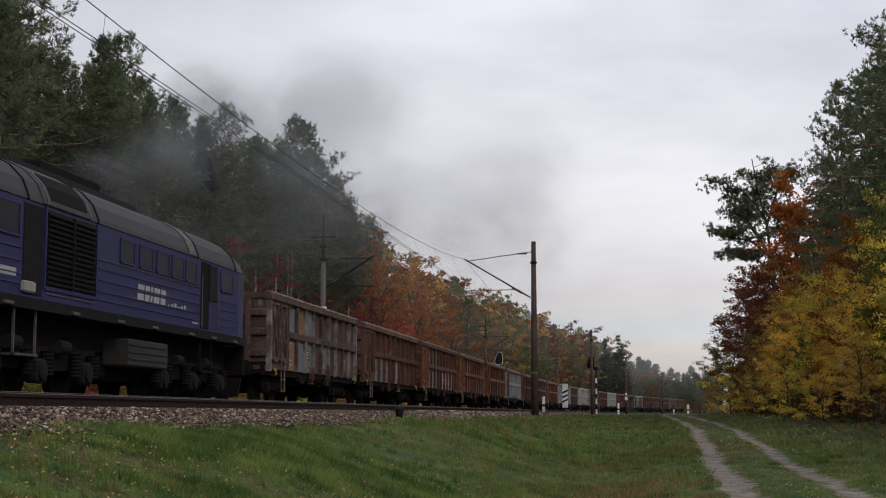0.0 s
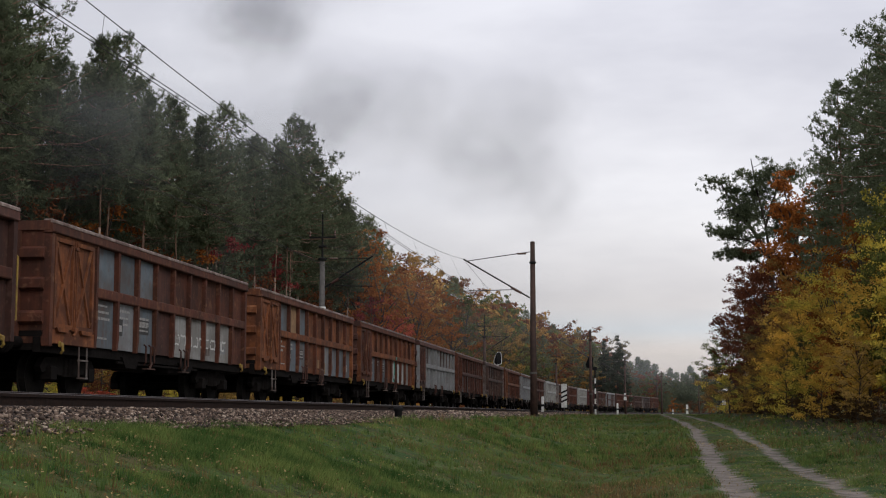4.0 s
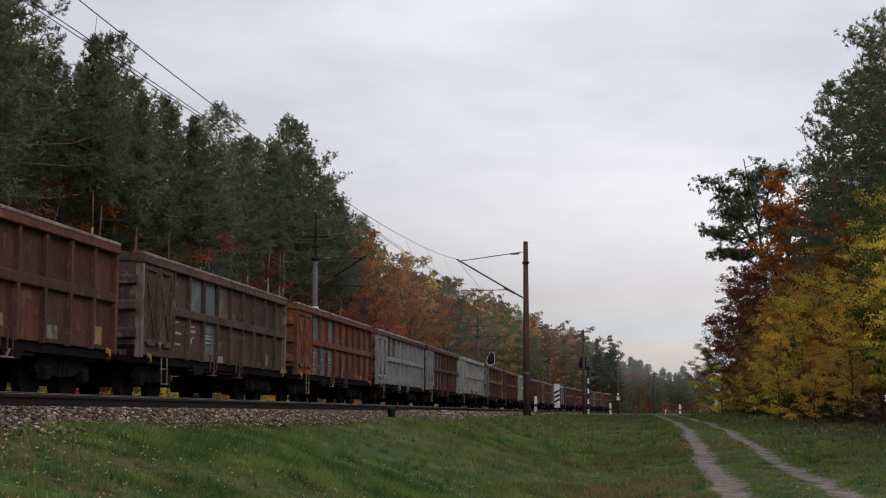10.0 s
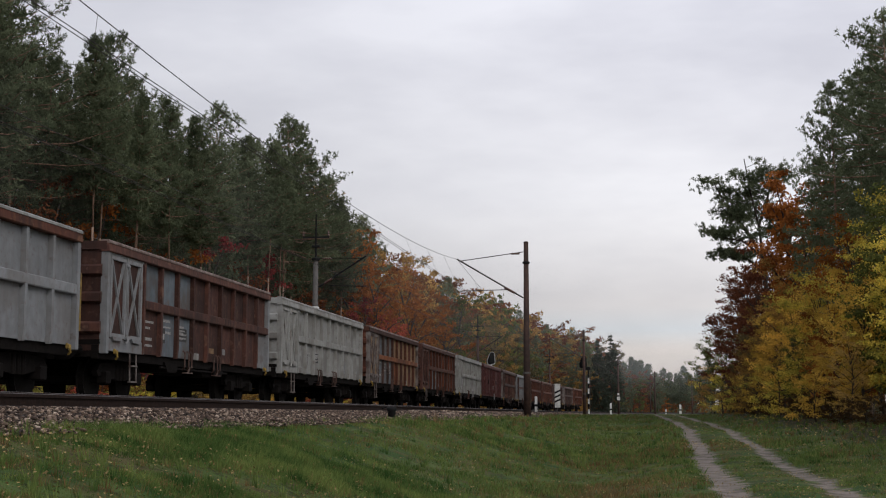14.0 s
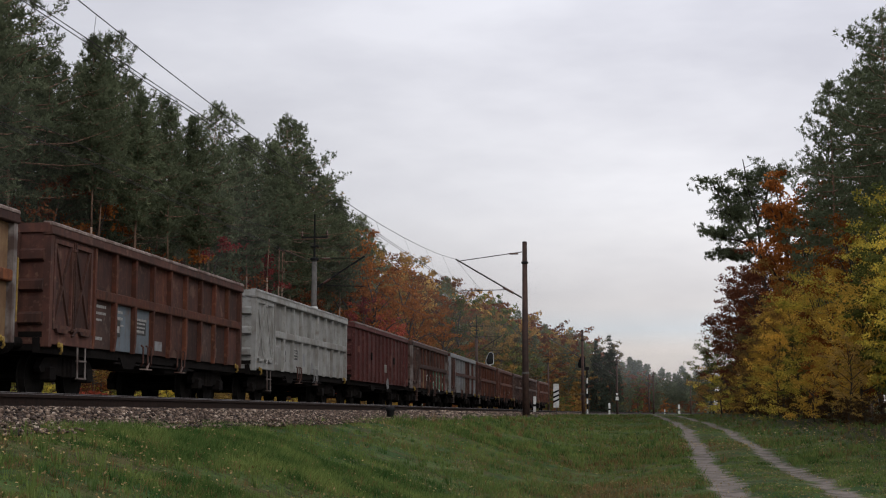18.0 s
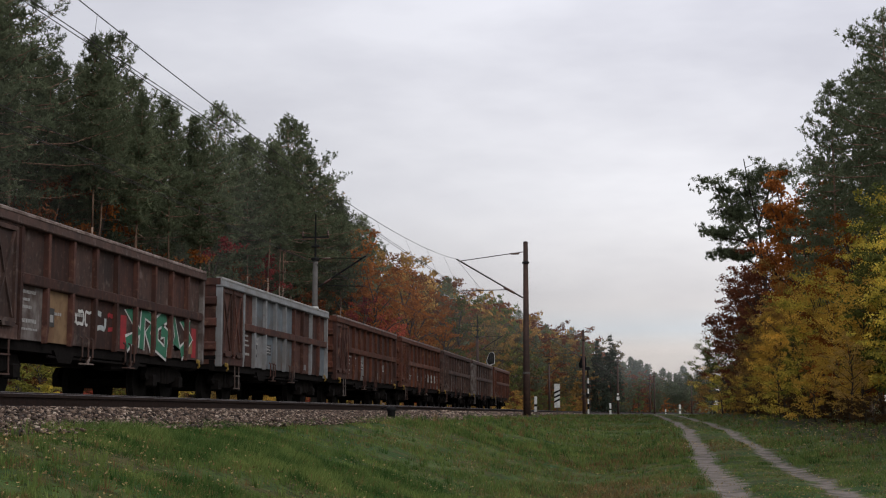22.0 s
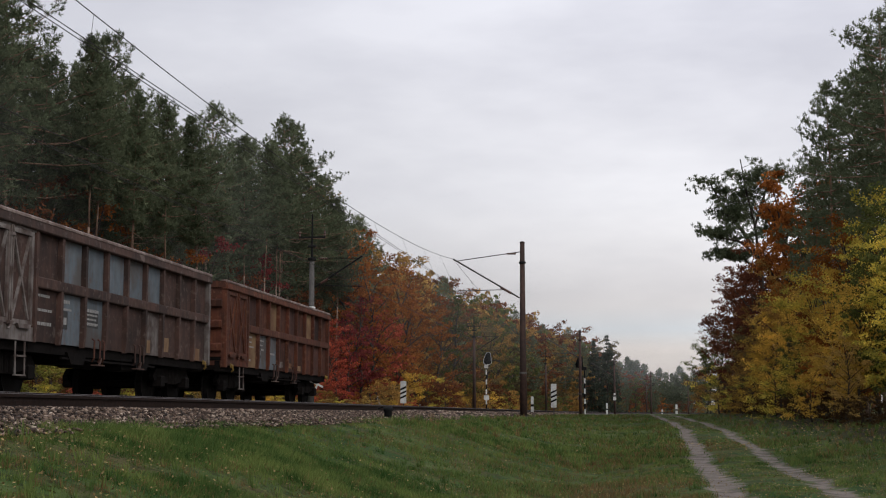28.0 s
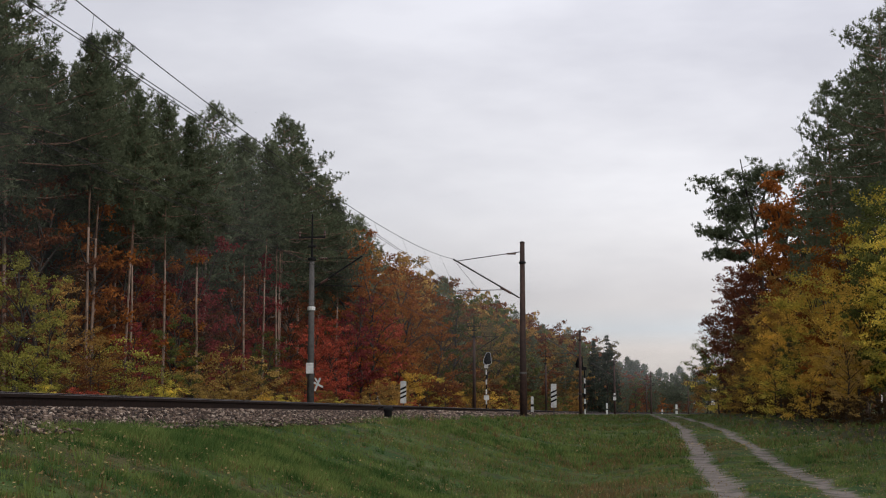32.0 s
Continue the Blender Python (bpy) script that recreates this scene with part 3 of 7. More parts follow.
def spruce_data(seed, h):
    r = np.random.default_rng(seed)
    low, up = Geo(), Geo()
    low.tube([(0, 0, 0), (0, 0, h * 0.5)], [0.010 * h + 0.04, 0.006 * h + 0.02], 7)
    up.tube([(0, 0, h * 0.5), (0, 0, h)], [0.006 * h + 0.02, 0.01], 6)
    cs, hs = [], []
    z = 0.08 * h
    while z < h * 0.99:
        u = z / h
        reach = 0.25 * h * (1 - u) + 0.06
        for j in range(7):
            a = r.uniform(0, 6.28)
            R = reach * r.uniform(0.6, 1.1)
            tip = np.array([math.cos(a) * R, math.sin(a) * R, z - 0.28 * R])
            up.tube([(0, 0, z), tip], [0.03, 0.008], 4, False)
            for f in (0.4, 0.6, 0.8, 1.0):
                cs.append(np.array([0, 0, z]) * (1 - f) + tip * f + r.normal(0, 0.1, 3))
                hs.append([math.cos(a), math.sin(a), -0.1])
        z += 0.042 * h
    cs, hs = np.array(cs), np.array(hs)
    top = cs[:, 2] > 0.78 * h
    crown = np.concatenate([tufts(cs[~top], hs[~top], 12, 0.6, 0.10), tufts(cs[top], hs[top], 9, 0.26, 0.05)])
    return low.mesh("trunk", BARK_DARK, True), up.mesh("upper_trunk", BARK_DARK, True), soup("crown", crown, 3, SPRUCE)


def broad_data(seed, h, width, low=0.12, clumps=170, per=24, size=0.21, corners=4, pad=0.55, bark=None):
    """Meshes of a broad-leaved tree or bush: forked limbs that carry flat pads of leaves, with gaps between them."""
    r = np.random.default_rng(seed)
    g = Geo()
    top = h * 0.86
    pts = [np.array([0, 0, 0.0])]
    for i in range(1, 6):
        pts.append(np.array([r.normal(0, 0.025 * h), r.normal(0, 0.025 * h), top * i / 5]))
    rad = [0.011 * h + 0.03, 0.009 * h + 0.02, 0.007 * h + 0.015, 0.005 * h + 0.01, 0.003 * h + 0.008, 0.006]
    g.tube(pts, rad, 6)
    tz, tx, ty = [p[2] for p in pts], [p[0] for p in pts], [p[1] for p in pts]
    cs = []
    limbs = 18
    for i in range(limbs):
        u = low + (0.98 - low) * (i + r.uniform(0, 1)) / limbs
        z0 = h * u * 0.74
        a = i * 2.4 + r.uniform(-0.5, 0.5)
        prof = (math.sin(min(1, (u - low) / (1 - low) * 0.84 + 0.16) * math.pi)) ** 0.55
        reach = 0.5 * width * prof * r.uniform(0.6, 1.12) + 0.15
        root = np.array([np.interp(z0, tz, tx), np.interp(z0, tz, ty), z0])
        tip = np.array([root[0] + math.cos(a) * reach, root[1] + math.sin(a) * reach, h * u])
        mid = (root + tip) / 2 + np.array([0, 0, 0.05 * h * r.uniform(-0.3, 1)])
        g.tube([root, mid, tip], [0.004 * h + 0.012, 0.0025 * h + 0.008, 0.006], 4, False)
        twigs = max(2, clumps // limbs // 3)
        for _ in range(twigs):
            f = r.uniform(0.3, 1.0)
            p = root * (1 - f) ** 2 + 2 * mid * f * (1 - f) + tip * f * f
            q = p + np.array([r.normal(0, 0.11 * width), r.normal(0, 0.11 * width), r.uniform(-0.01, 0.07) * h])
            g.tube([p, q], [0.012, 0.005], 3, False)
            for k in (0.45, 0.8, 1.1):
                cs.append(p + (q - p) * k + r.normal(0, 0.02 * width, 3))
    q = leaves(np.array(cs), pad * (0.25 + 0.085 * width), per, size, corners)
    return g.mesh("trunk", bark or BARK_DARK, True), soup("crown", q, corners, LEAVES["yellow"])


def open_pine_data(seed, h):
    """An old leaning pine: crooked limbs that hold flat needle pads apart from each other."""
    r = np.random.default_rng(seed)
    low, up = Geo(), Geo()
    low.tube([(0, 0, 0), (-0.2, 0, 0.3 * h), (-0.6, 0.1, 0.58 * h)], [0.24, 0.2, 0.15], 8)
    stems = [[(-0.6, 0.1, 0.58), (-1.5, 0.2, 0.68), (-2.9, 0.1, 0.76), (-4.3, 0.0, 0.90)],
             [(-0.6, 0.1, 0.58), (-0.9, -0.2, 0.72), (-1.5, -0.3, 0.85), (-1.9, -0.2, 0.98)],
             [(-0.6, 0.1, 0.60), (-2.2, -0.5, 0.66), (-4.4, -0.4, 0.68)],
             [(-0.9, -0.2, 0.72), (-0.1, 0.2, 0.84), (0.2, 0.2, 0.93)],
             [(-0.6, 0.1, 0.60), (0.6, 0.6, 0.70), (1.4, 0.8, 0.76)],
             [(-0.5, 0.1, 0.54), (-1.8, 0.8, 0.60), (-3.0, 1.0, 0.60)],
             [(-1.5, 0.2, 0.68), (-2.4, 1.2, 0.76), (-3.0, 1.5, 0.86)]]
    cs, hs = [], []
    for s in stems:
        p = [np.array([x, y, z * h]) for x, y, z in s]
        up.tube(p, list(np.linspace(0.12, 0.035, len(p))), 5, False)
        for i in range(26):
            f = r.uniform(0.3, 1.02) ** 0.8 * (len(p) - 1)
            k = min(int(f), len(p) - 2)
            q = p[k] + (p[k + 1] - p[k]) * (f - k)
            a = r.uniform(0, 6.28)
            e = q + np.array([math.cos(a), math.sin(a), r.uniform(0.1, 0.6)]) * r.uniform(0.5, 1.35)
            up.tube([q, e], [0.03, 0.01], 3, False)
            for _ in range(16):
                cs.append(e + r.normal(0, 1, 3) * np.array([0.40, 0.40, 0.17]))
                hs.append([math.cos(a) * 0.4, math.sin(a) * 0.4, 0.9])
    return low.mesh("trunk", BARK_DARK, True), up.mesh("upper_trunk", BARK_DARK, True), soup("crown", tufts(np.array(cs), np.array(hs), 15, 0.23, 0.032), 3, PINE)


def plant(name, data, x, y, label, category, turn=0.0, scale=1.0, leaf=None, group="", lean=0.0):
    z = float(ground_z(x, y)) - 0.04
    t = thing(name, label, category, pose(x, y, z, lean, 0, turn), group)
    t.scale = (scale, scale, scale)
    names = ("trunk", "upper_trunk", "crown") if len(data) == 3 else ("trunk", "crown")
    for n, me in zip(names, data):
        put(n, me, t, leaf if n == "crown" else None)
    return t


PINES = [pine_data(k, 20, b, w, 10, 0.19, 0.029, more=1.05) for k, b, w in ((11, 8.4, 3.7), (12, 9.2, 3.3), (13, 8.0, 3.9), (14, 9.6, 3.5), (15, 8.8, 3.7))]
EDGE_PINES = [pine_data(81, 20, 12.0, 2.2, 14, 0.19, 0.026, more=1.2), pine_data(82, 20, 13.0, 1.9, 14, 0.19, 0.026, more=1.2), pine_data(83, 20, 11.4, 2.4, 14, 0.19, 0.026, more=1.2)]
LAYERED_PINES = [pine_data(k, 20, b, w, 10, 0.19, 0.030, 0.52, f, 1.5) for k, b, w, f in ((71, 6.0, 3.1, 1.0), (72, 5.6, 3.3, 1.0), (73, 6.6, 2.8, 0.9))]
BACK_PINES = [pine_data(61, 20, 6.4, 3.2, 5, 0.34, 0.05, 0.85, more=0.8), pine_data(62, 20, 7.4, 3.0, 5, 0.34, 0.05, 0.85, more=0.8)]
FAR_PINES = [pine_data(63, 20, 2.4, 3.6, 2, 0.9, 0.16, 1.0, more=0.7), pine_data(64, 20, 3.0, 3.3, 2, 0.9, 0.16, 1.0, more=0.7)]
SPRUCES = [spruce_data(21, 16)]
BROADS = [broad_data(31, 12, 6.2, 0.10, 190, 26, 0.188, 3), broad_data(32, 12, 5.4, 0.12, 180, 26, 0.188, 3), broad_data(33, 12, 7.0, 0.10, 200, 26, 0.188, 3)]
FAR_BROADS = [broad_data(36, 12, 7.0, 0.06, 190, 20, 0.32, 3), broad_data(37, 12, 6.2, 0.06, 180, 20, 0.32, 3)]
NARROW_BROADS = [broad_data(39, 12, 3.6, 0.30, 300, 34, 0.17, 4, 0.6)]
FINE_BROADS = [broad_data(34, 12, 6.8, 0.17, 330, 34, 0.16, 4, 0.5), broad_data(35, 12, 7.6, 0.15, 360, 34, 0.16, 4, 0.5), broad_data(38, 12, 6.0, 0.10, 320, 34, 0.16, 4, 0.5)]
BUSHES = [broad_data(41, 4.0, 4.0, 0.05, 80, 20, 0.17, 3), broad_data(42, 4.0, 5.0, 0.04, 90, 20, 0.17, 3), broad_data(43, 4.0, 3.2, 0.05, 80, 20, 0.17, 3)]
FINE_BUSHES = [broad_data(44, 4.0, 4.4, 0.03, 150, 30, 0.115, 4), broad_data(45, 4.0, 5.2, 0.03, 160, 30, 0.115, 4)]
SEED = random.Random(5)


def pine(x, y, h, i=None, label="tall Scots pine with a bare orange trunk in the forest", pool=None):
    pool = pool or PINES
    i = SEED.randrange(len(pool)) if i is None else i
    return plant("pine_tree", pool[i], x, y, label, "pine tree", SEED.uniform(0, 360), h / 20, None, "pine wood")


HUES = {"yellow": "bright yellow", "lime": "yellow-green", "green": "dull green", "orange": "orange", "rust": "rust-brown", "red": "bright red", "moss": "dull yellow-green", "straw": "straw-yellow", "crimson": "dark crimson", "russet": "dark russet", "ochre": "ochre", "olive": "olive-brown", "brown": "dead brown"}


def broad(x, y, h, hue, i=None, pool=None):
    pool = pool or BROADS
    i = SEED.randrange(len(pool)) if i is None else i
    return plant("deciduous_tree", pool[i], x, y, HUES[hue] + " autumn tree at the edge of the wood", "tree", SEED.uniform(0, 360), h / 12, LEAVES[hue], "autumn trees")


def bush(x, y, h, hue, i=None, pool=None):
    pool = pool or BUSHES
    i = SEED.randrange(len(pool)) if i is None else i
    return plant("bush", pool[i], x, y, HUES[hue] + " autumn bush beside the railway and lane", "bush", SEED.uniform(0, 360), h / 4, LEAVES[hue], "autumn bushes")


def thicket(label, places):
    """Crowns that nobody could count, deep in the wood: one object for each hue. places: x, y, height, hue."""
    tuft = np.array([c for p in FAR_BROADS[0][1].polygons for v in p.vertices for c in FAR_BROADS[0][1].vertices[v].co]).reshape(-1, 3)
    for hue in sorted({p[3] for p in places}):
        verts = []
        for x, y, h, own in places:
            if own == hue:
                a, k = SEED.uniform(0, 6.28), h / 12
                turn = np.array([[math.cos(a), math.sin(a), 0], [-math.sin(a), math.cos(a), 0], [0, 0, 1]])
                verts.append(tuft @ turn * k + np.array([x, y, float(ground_z(x, y)) - 0.04]))
        thing("thicket", HUES[hue] + " " + label, "thicket", kind="stuff", data=soup("thicket", np.concatenate(verts), 3, LEAVES[hue]))


# the tallest pines left of the railway, then row behind row
for x, y, h, i in ((-24.5, 49.5, 19.2, 0), (-25, 54.0, 18.4, 2), (-25.6, 58.2, 15.6, 1), (-24.6, 62.4, 17.8, 4), (-25.2, 66.6, 16.6, 1), (-25, 71.8, 16.6, 3), (-24.6, 79.2, 17.8, 0), (-24.6, 85.0, 16.8, 1), (-23.8, 93.6, 20.0, 2), (-24.4, 98.0, 20.6, 4), (-25, 104, 19.6, 1), (-24.5, 109, 18.6, 3), (-25, 119, 17.6, 0), (-25, 126, 17.8, 2), (-26, 134, 18.0, 4)):
    pine(x, y, h, i)
for y, h, i in ((60.2, 16.6, 3), (64.6, 16.4, 0), (69.2, 15.8, 2), (74.6, 16.0, 4), (81.6, 16.6, 1), (88.8, 17.0, 3), (96.0, 19.0, 0), (106.6, 18.6, 2), (114.0, 17.8, 4)):
    pine(-27.0, y, h, i)
for x, y, h, i in ((-27.2, 51.5, 19.0, 0), (-27.0, 47.2, 19.6, 2), (-27.6, 55.8, 17.8, 4)):
    pine(x, y, h, i)
# slender pines along the edge, whose bare trunks stand before the red undergrowth
for y, h, x, tilt in ((38, 15.5, -22.8, 0), (46.5, 14.6, -22.4, 1), (56.4, 15.8, -22.5, 0.6), (57.9, 15.2, -22.9, -0.8), (60.6, 14.2, -22.4, 1.5), (63.4, 14.4, -23.1, 3.0), (65.4, 15.0, -22.3, 3.6), (71.6, 15.6, -22.5, 1.8), (82.0, 16.4, -22.9, -2.0), (84.2, 16.8, -22.4, 0.9), (88.6, 16.6, -22.6, -1.2), (91.0, 17.0, -23.2, 0.4), (107, 16.6, -22.6, 1)):
    t = pine(x, y, h, None, "slender Scots pine with a pale bare trunk, edge of wood", EDGE_PINES)
    t.matrix_world = pose(x, y, float(ground_z(x, y)) - 0.06, 0.5 * tilt, tilt, SEED.uniform(0, 360)) @ Matrix.Diagonal((h / 20, h / 20, h / 20, 1))
for row, (x, first, last, step, pool) in enumerate(((-28, 36, 132, 4.0, BACK_PINES), (-32, 40, 136, 4.2, BACK_PINES), (-37, 44, 138, 5.0, BACK_PINES))):
    y = first
    while y < last:
        h = SEED.uniform(14.6, 16.6) + (1.4 if row > 1 else 0)
        pine(x + SEED.uniform(-1.2, 1.2), y + SEED.uniform(-1.2, 1.2), h, None, pool=pool)
        y += step * SEED.uniform(0.65, 1.4)

for x, y, h in ((-29, 46, 18.4), (-28.4, 50.4, 17.8), (-30, 54, 18.6), (-29.2, 58.4, 17.6), (-31, 62, 17.6)):
    pine(x, y, h, None, pool=BACK_PINES)

# taller orange trees that reach up between the trunks
for x, y, h, hue in ((-23.9, 49, 7.2, "rust"), (-24.2, 55, 10.0, "rust"), (-23.8, 60, 10.4, "orange"), (-24.2, 66, 10.0, "rust"), (-23.9, 71.5, 8.6, "orange"), (-24.2, 77, 10.0, "crimson"), (-24, 83, 9.8, "rust"), (-24.2, 90, 10.6, "crimson"), (-24, 97, 10.4, "rust")):
    broad(x, y, h, hue)

# a closed thicket behind them
deep = []
y = 36.0
while y < 126:
    deep.append((-28.6 + SEED.uniform(-1.0, 1.0), y, SEED.uniform(7.6, 10.4), SEED.choice(("rust", "russet", "green") if y < 56 else ("russet", "rust", "russet", "crimson", "rust"))))
    y += SEED.uniform(1.9, 2.8)

# young red and orange trees behind the first trunks
y = 34.0
while y < 128:
    hue = SEED.choice(("rust", "ochre", "green", "rust") if y < 58 else ("rust", "rust", "crimson", "orange", "russet", "crimson") if y < 80 else ("crimson", "rust", "crimson", "rust", "red"))
    broad(-25.9 + SEED.uniform(-1.6, 1.6), y, SEED.uniform(5.6, 8.8), hue)
    y += SEED.uniform(1.7, 2.9)
y = 36.0
while y < 122:
    hue = SEED.choice(("rust", "orange", "green", "ochre") if y < 56 else ("rust", "brown", "orange", "crimson", "rust", "crimson"))
    broad(-23.8 + SEED.uniform(-0.7, 0.5), y, SEED.uniform(3.4, 7.0), hue)
    y += SEED.uniform(2.6, 4.4)
for x, y, h, hue in ((-20.7, 42, 6.2, "moss"), (-20.5, 45.2, 5.6, "moss"), (-20.6, 48.3, 5.0, "moss"), (-21.6, 51.5, 5.2, "ochre"), (-20.6, 56.8, 3.9, "crimson"), (-20.8, 58.4, 3.4, "crimson"), (-20.6, 61.8, 4.5, "green"), (-20.4, 64.2, 3.6, "green"), (-20.8, 80.2, 4.8, "green"), (-20.9, 77.2, 3.4, "green"), (-20.5, 87.6, 5.8, "red"), (-20.6, 91.2, 6.4, "red"), (-20.6, 95, 6.0, "red"), (-21.0, 99, 6.8, "red"), (-21.0, 104, 7.8, "crimson"), (-21.2, 109.4, 9.2, "crimson"), (-20.8, 114.2, 9.6, "red"), (-20.6, 119.4, 9.0, "red"), (-21.4, 124.5, 8.8, "red")):
    broad(x, y, h, hue)
for x, y, h, hue in ((-19.4, 33, 2.4, "ochre"), (-19.3, 36, 2.8, "moss"), (-19.5, 39, 2.6, "moss"), (-19.3, 44, 2.2, "moss"), (-19.6, 49.6, 3.0, "ochre"), (-19.8, 51.0, 2.6, "rust"), (-19.4, 52.8, 2.8, "moss"), (-19.3, 54.2, 2.2, "moss"), (-19.4, 60.6, 2.0, "straw"), (-19.6, 63.5, 1.8, "ochre"), (-19.5, 66.8, 3.1, "straw"), (-19.4, 69.4, 2.5, "ochre"), (-19.5, 72.6, 3.0, "straw"), (-19.3, 75.6, 2.2, "rust"), (-19.5, 79.0, 2.4, "ochre"), (-19.2, 83.0, 1.8, "orange"), (-19.0, 86.5, 1.7, "ochre"), (-19.2, 103, 2.0, "ochre"), (-19.0, 108, 2.6, "ochre"), (-18.9, 111.5, 2.9, "ochre"), (-19.0, 115, 2.7, "straw"), (-19.2, 47, 1.8, "rust"), (-19.2, 57, 1.5, "rust"), (-19.1, 90, 1.6, "rust"), (-19.0, 96, 1.5, "orange")):
    bush(x, y, h, hue, None, FINE_BUSHES if y < 84 else BUSHES)

y = 30.0
while y < 112:
    bush(-16.9 + SEED.uniform(-0.7, 0.5), y, SEED.uniform(0.75, 1.35), SEED.choice(("lime", "straw", "yellow", "red", "lime", "straw")), None, BUSHES)
    y += SEED.uniform(1.8, 3.4)

# mixed autumn wood farther along the railway
for x, first, last, lo, hi in ((-21, 112, 330, 10.5, 14.5), (-25.5, 116, 340, 15, 18), (-32, 112, 350, 18, 21)):
    y = first
    while y < last:
        X = track_x(y, x) + SEED.uniform(-2, 2)
        kind = SEED.random()
        if kind < 0.22 and y > 170:
            pine(X, y, SEED.uniform(lo, hi + 1), None, pool=BACK_PINES)
        else:
            broad(X, y, SEED.uniform(lo, hi), SEED.choice(("ochre", "orange", "ochre", "orange") if y < 150 else ("olive", "ochre", "olive", "rust", "green") if y < 215 else ("rust", "olive", "ochre", "rust", "olive", "green")), pool=BROADS if y < 190 else FAR_BROADS)
        y += SEED.uniform(4.0, 6.6)
y = 118.0
while y < 330:
    bush(track_x(y, -18.3) + SEED.uniform(-1, 0.8), y, SEED.uniform(2.2, 4.2), SEED.choice(("ochre", "yellow", "ochre", "lime", "rust") if y < 200 else ("rust", "olive", "ochre", "green")))
    y += SEED.uniform(2.6, 4.6)
plant("spruce_tree", SPRUCES[0], -4.7, 268, "dark spruce with a pointed top above autumn trees", "spruce tree", 40, 15.2 / 16)
plant("spruce_tree", SPRUCES[0], -7.4, 276, "dark spruce with a pointed top above autumn trees", "spruce tree", 140, 14.6 / 16)

# the far wood that closes the view where the line bends away
for row, (y0, lo, hi, step) in enumerate(((352, 9, 12.5, 2.6), (368, 11, 14, 2.2), (384, 12, 15.5, 2.2))):
    x = -36.0 + row
    while x < 58:
        y = y0 + SEED.uniform(-6, 6)
        if abs(x - track_x(y, -10)) > 8 and (row or x < 6):
            if SEED.random() < 0.7:
                pine(x, y, SEED.uniform(lo, hi) - (3.2 if x > 3 else 0.8), None, "distant grey-green pine at the end of the clearing", FAR_PINES)
            else:
                broad(x, y, SEED.uniform(lo - 3, hi - 2) - (2.6 if x > 3 else 0.5), SEED.choice(("rust", "orange", "green", "rust", "green")), pool=FAR_BROADS)
        x += SEED.uniform(0.7, 1.3) * step
for row, (y0, lo, hi) in enumerate(((428, 11, 14.5), (440, 13, 16.5), (454, 14.5, 18))):
    x = -16.0 + row
    while x < 46:
        y = y0 + SEED.uniform(-4, 4)
        if abs(x - track_x(y, -10)) > 7:
            if SEED.random() < 0.72:
                pine(x, y, SEED.uniform(lo, hi) - (3.2 if x > 3 else 0.8), None, "distant grey-green pine at the end of the clearing", FAR_PINES)
            else:
                broad(x, y, SEED.uniform(lo - 3, hi - 2) - (2.6 if x > 3 else 0.5), SEED.choice(("rust", "orange", "green", "green")), pool=FAR_BROADS)
        x += SEED.uniform(1.6, 2.8)
for x, y, h, hue in ((-14, 292, 8.0, "orange"), (-11, 296, 7.4, "red"), (-8.6, 300, 7.6, "orange"), (-10, 312, 8.6, "red"), (-7, 318, 8.0, "orange"), (-4.6, 331, 7.6, "crimson"), (-7.6, 333, 9.0, "orange")):
    broad(x, y, h, hue, pool=FAR_BROADS)
# thickets deep in the wood that shut out the sky between the trunks
deep += [(-52 + SEED.uniform(-2, 2), 60 + 6.4 * k, SEED.uniform(7.5, 10), SEED.choice(("green", "rust"))) for k in range(28)]
deep += [(-46 + SEED.uniform(-2, 2), 58 + 4 * k, SEED.uniform(8, 11.5), SEED.choice(("rust", "green", "olive"))) for k in range(32)]
deep += [(-49 + SEED.uniform(-1.5, 1.5), 58 + 5.4 * k, SEED.uniform(3.4, 4.6), SEED.choice(("rust", "green", "olive"))) for k in range(22)]
thicket("undergrowth deep between the pine trunks", deep)
for k in range(34):
    x = -30 + 2.7 * k
    y = 402 + SEED.uniform(-4, 4)
    bush(x, y - 42 if x < 4 or x > 20 else y, SEED.uniform(2.4, 4.2), SEED.choice(("rust", "orange", "green", "orange")))

# the wood beside the lane
plant("pine_tree", open_pine_data(51, 20), 10.4, 110, "leaning old pine with an open spreading crown", "pine tree", 0, 1.0, None, "pine wood")
for x, y, h, i in ((10.85, 78, 18.0, 0), (10.9, 85, 15.0, 2), (12.9, 72, 20.4, 1), (14.4, 67, 23.0, 0), (13.0, 82, 19.6, 2), (12.2, 88, 16.4, 1), (15.5, 60, 20, 1), (15, 88, 22, 2), (17, 74, 22, 0), (18, 100, 22, 1), (14.6, 104, 17.5, 2), (19, 64, 21, 0), (14.8, 76, 22, 1), (13.4, 61, 18, 2), (16, 80, 21.5, 0)):
    pine(x, y, h, i, "tall dark pine with layered limbs in the wood beside the lane", LAYERED_PINES if x < 14.9 else BACK_PINES + BACK_PINES[:1])
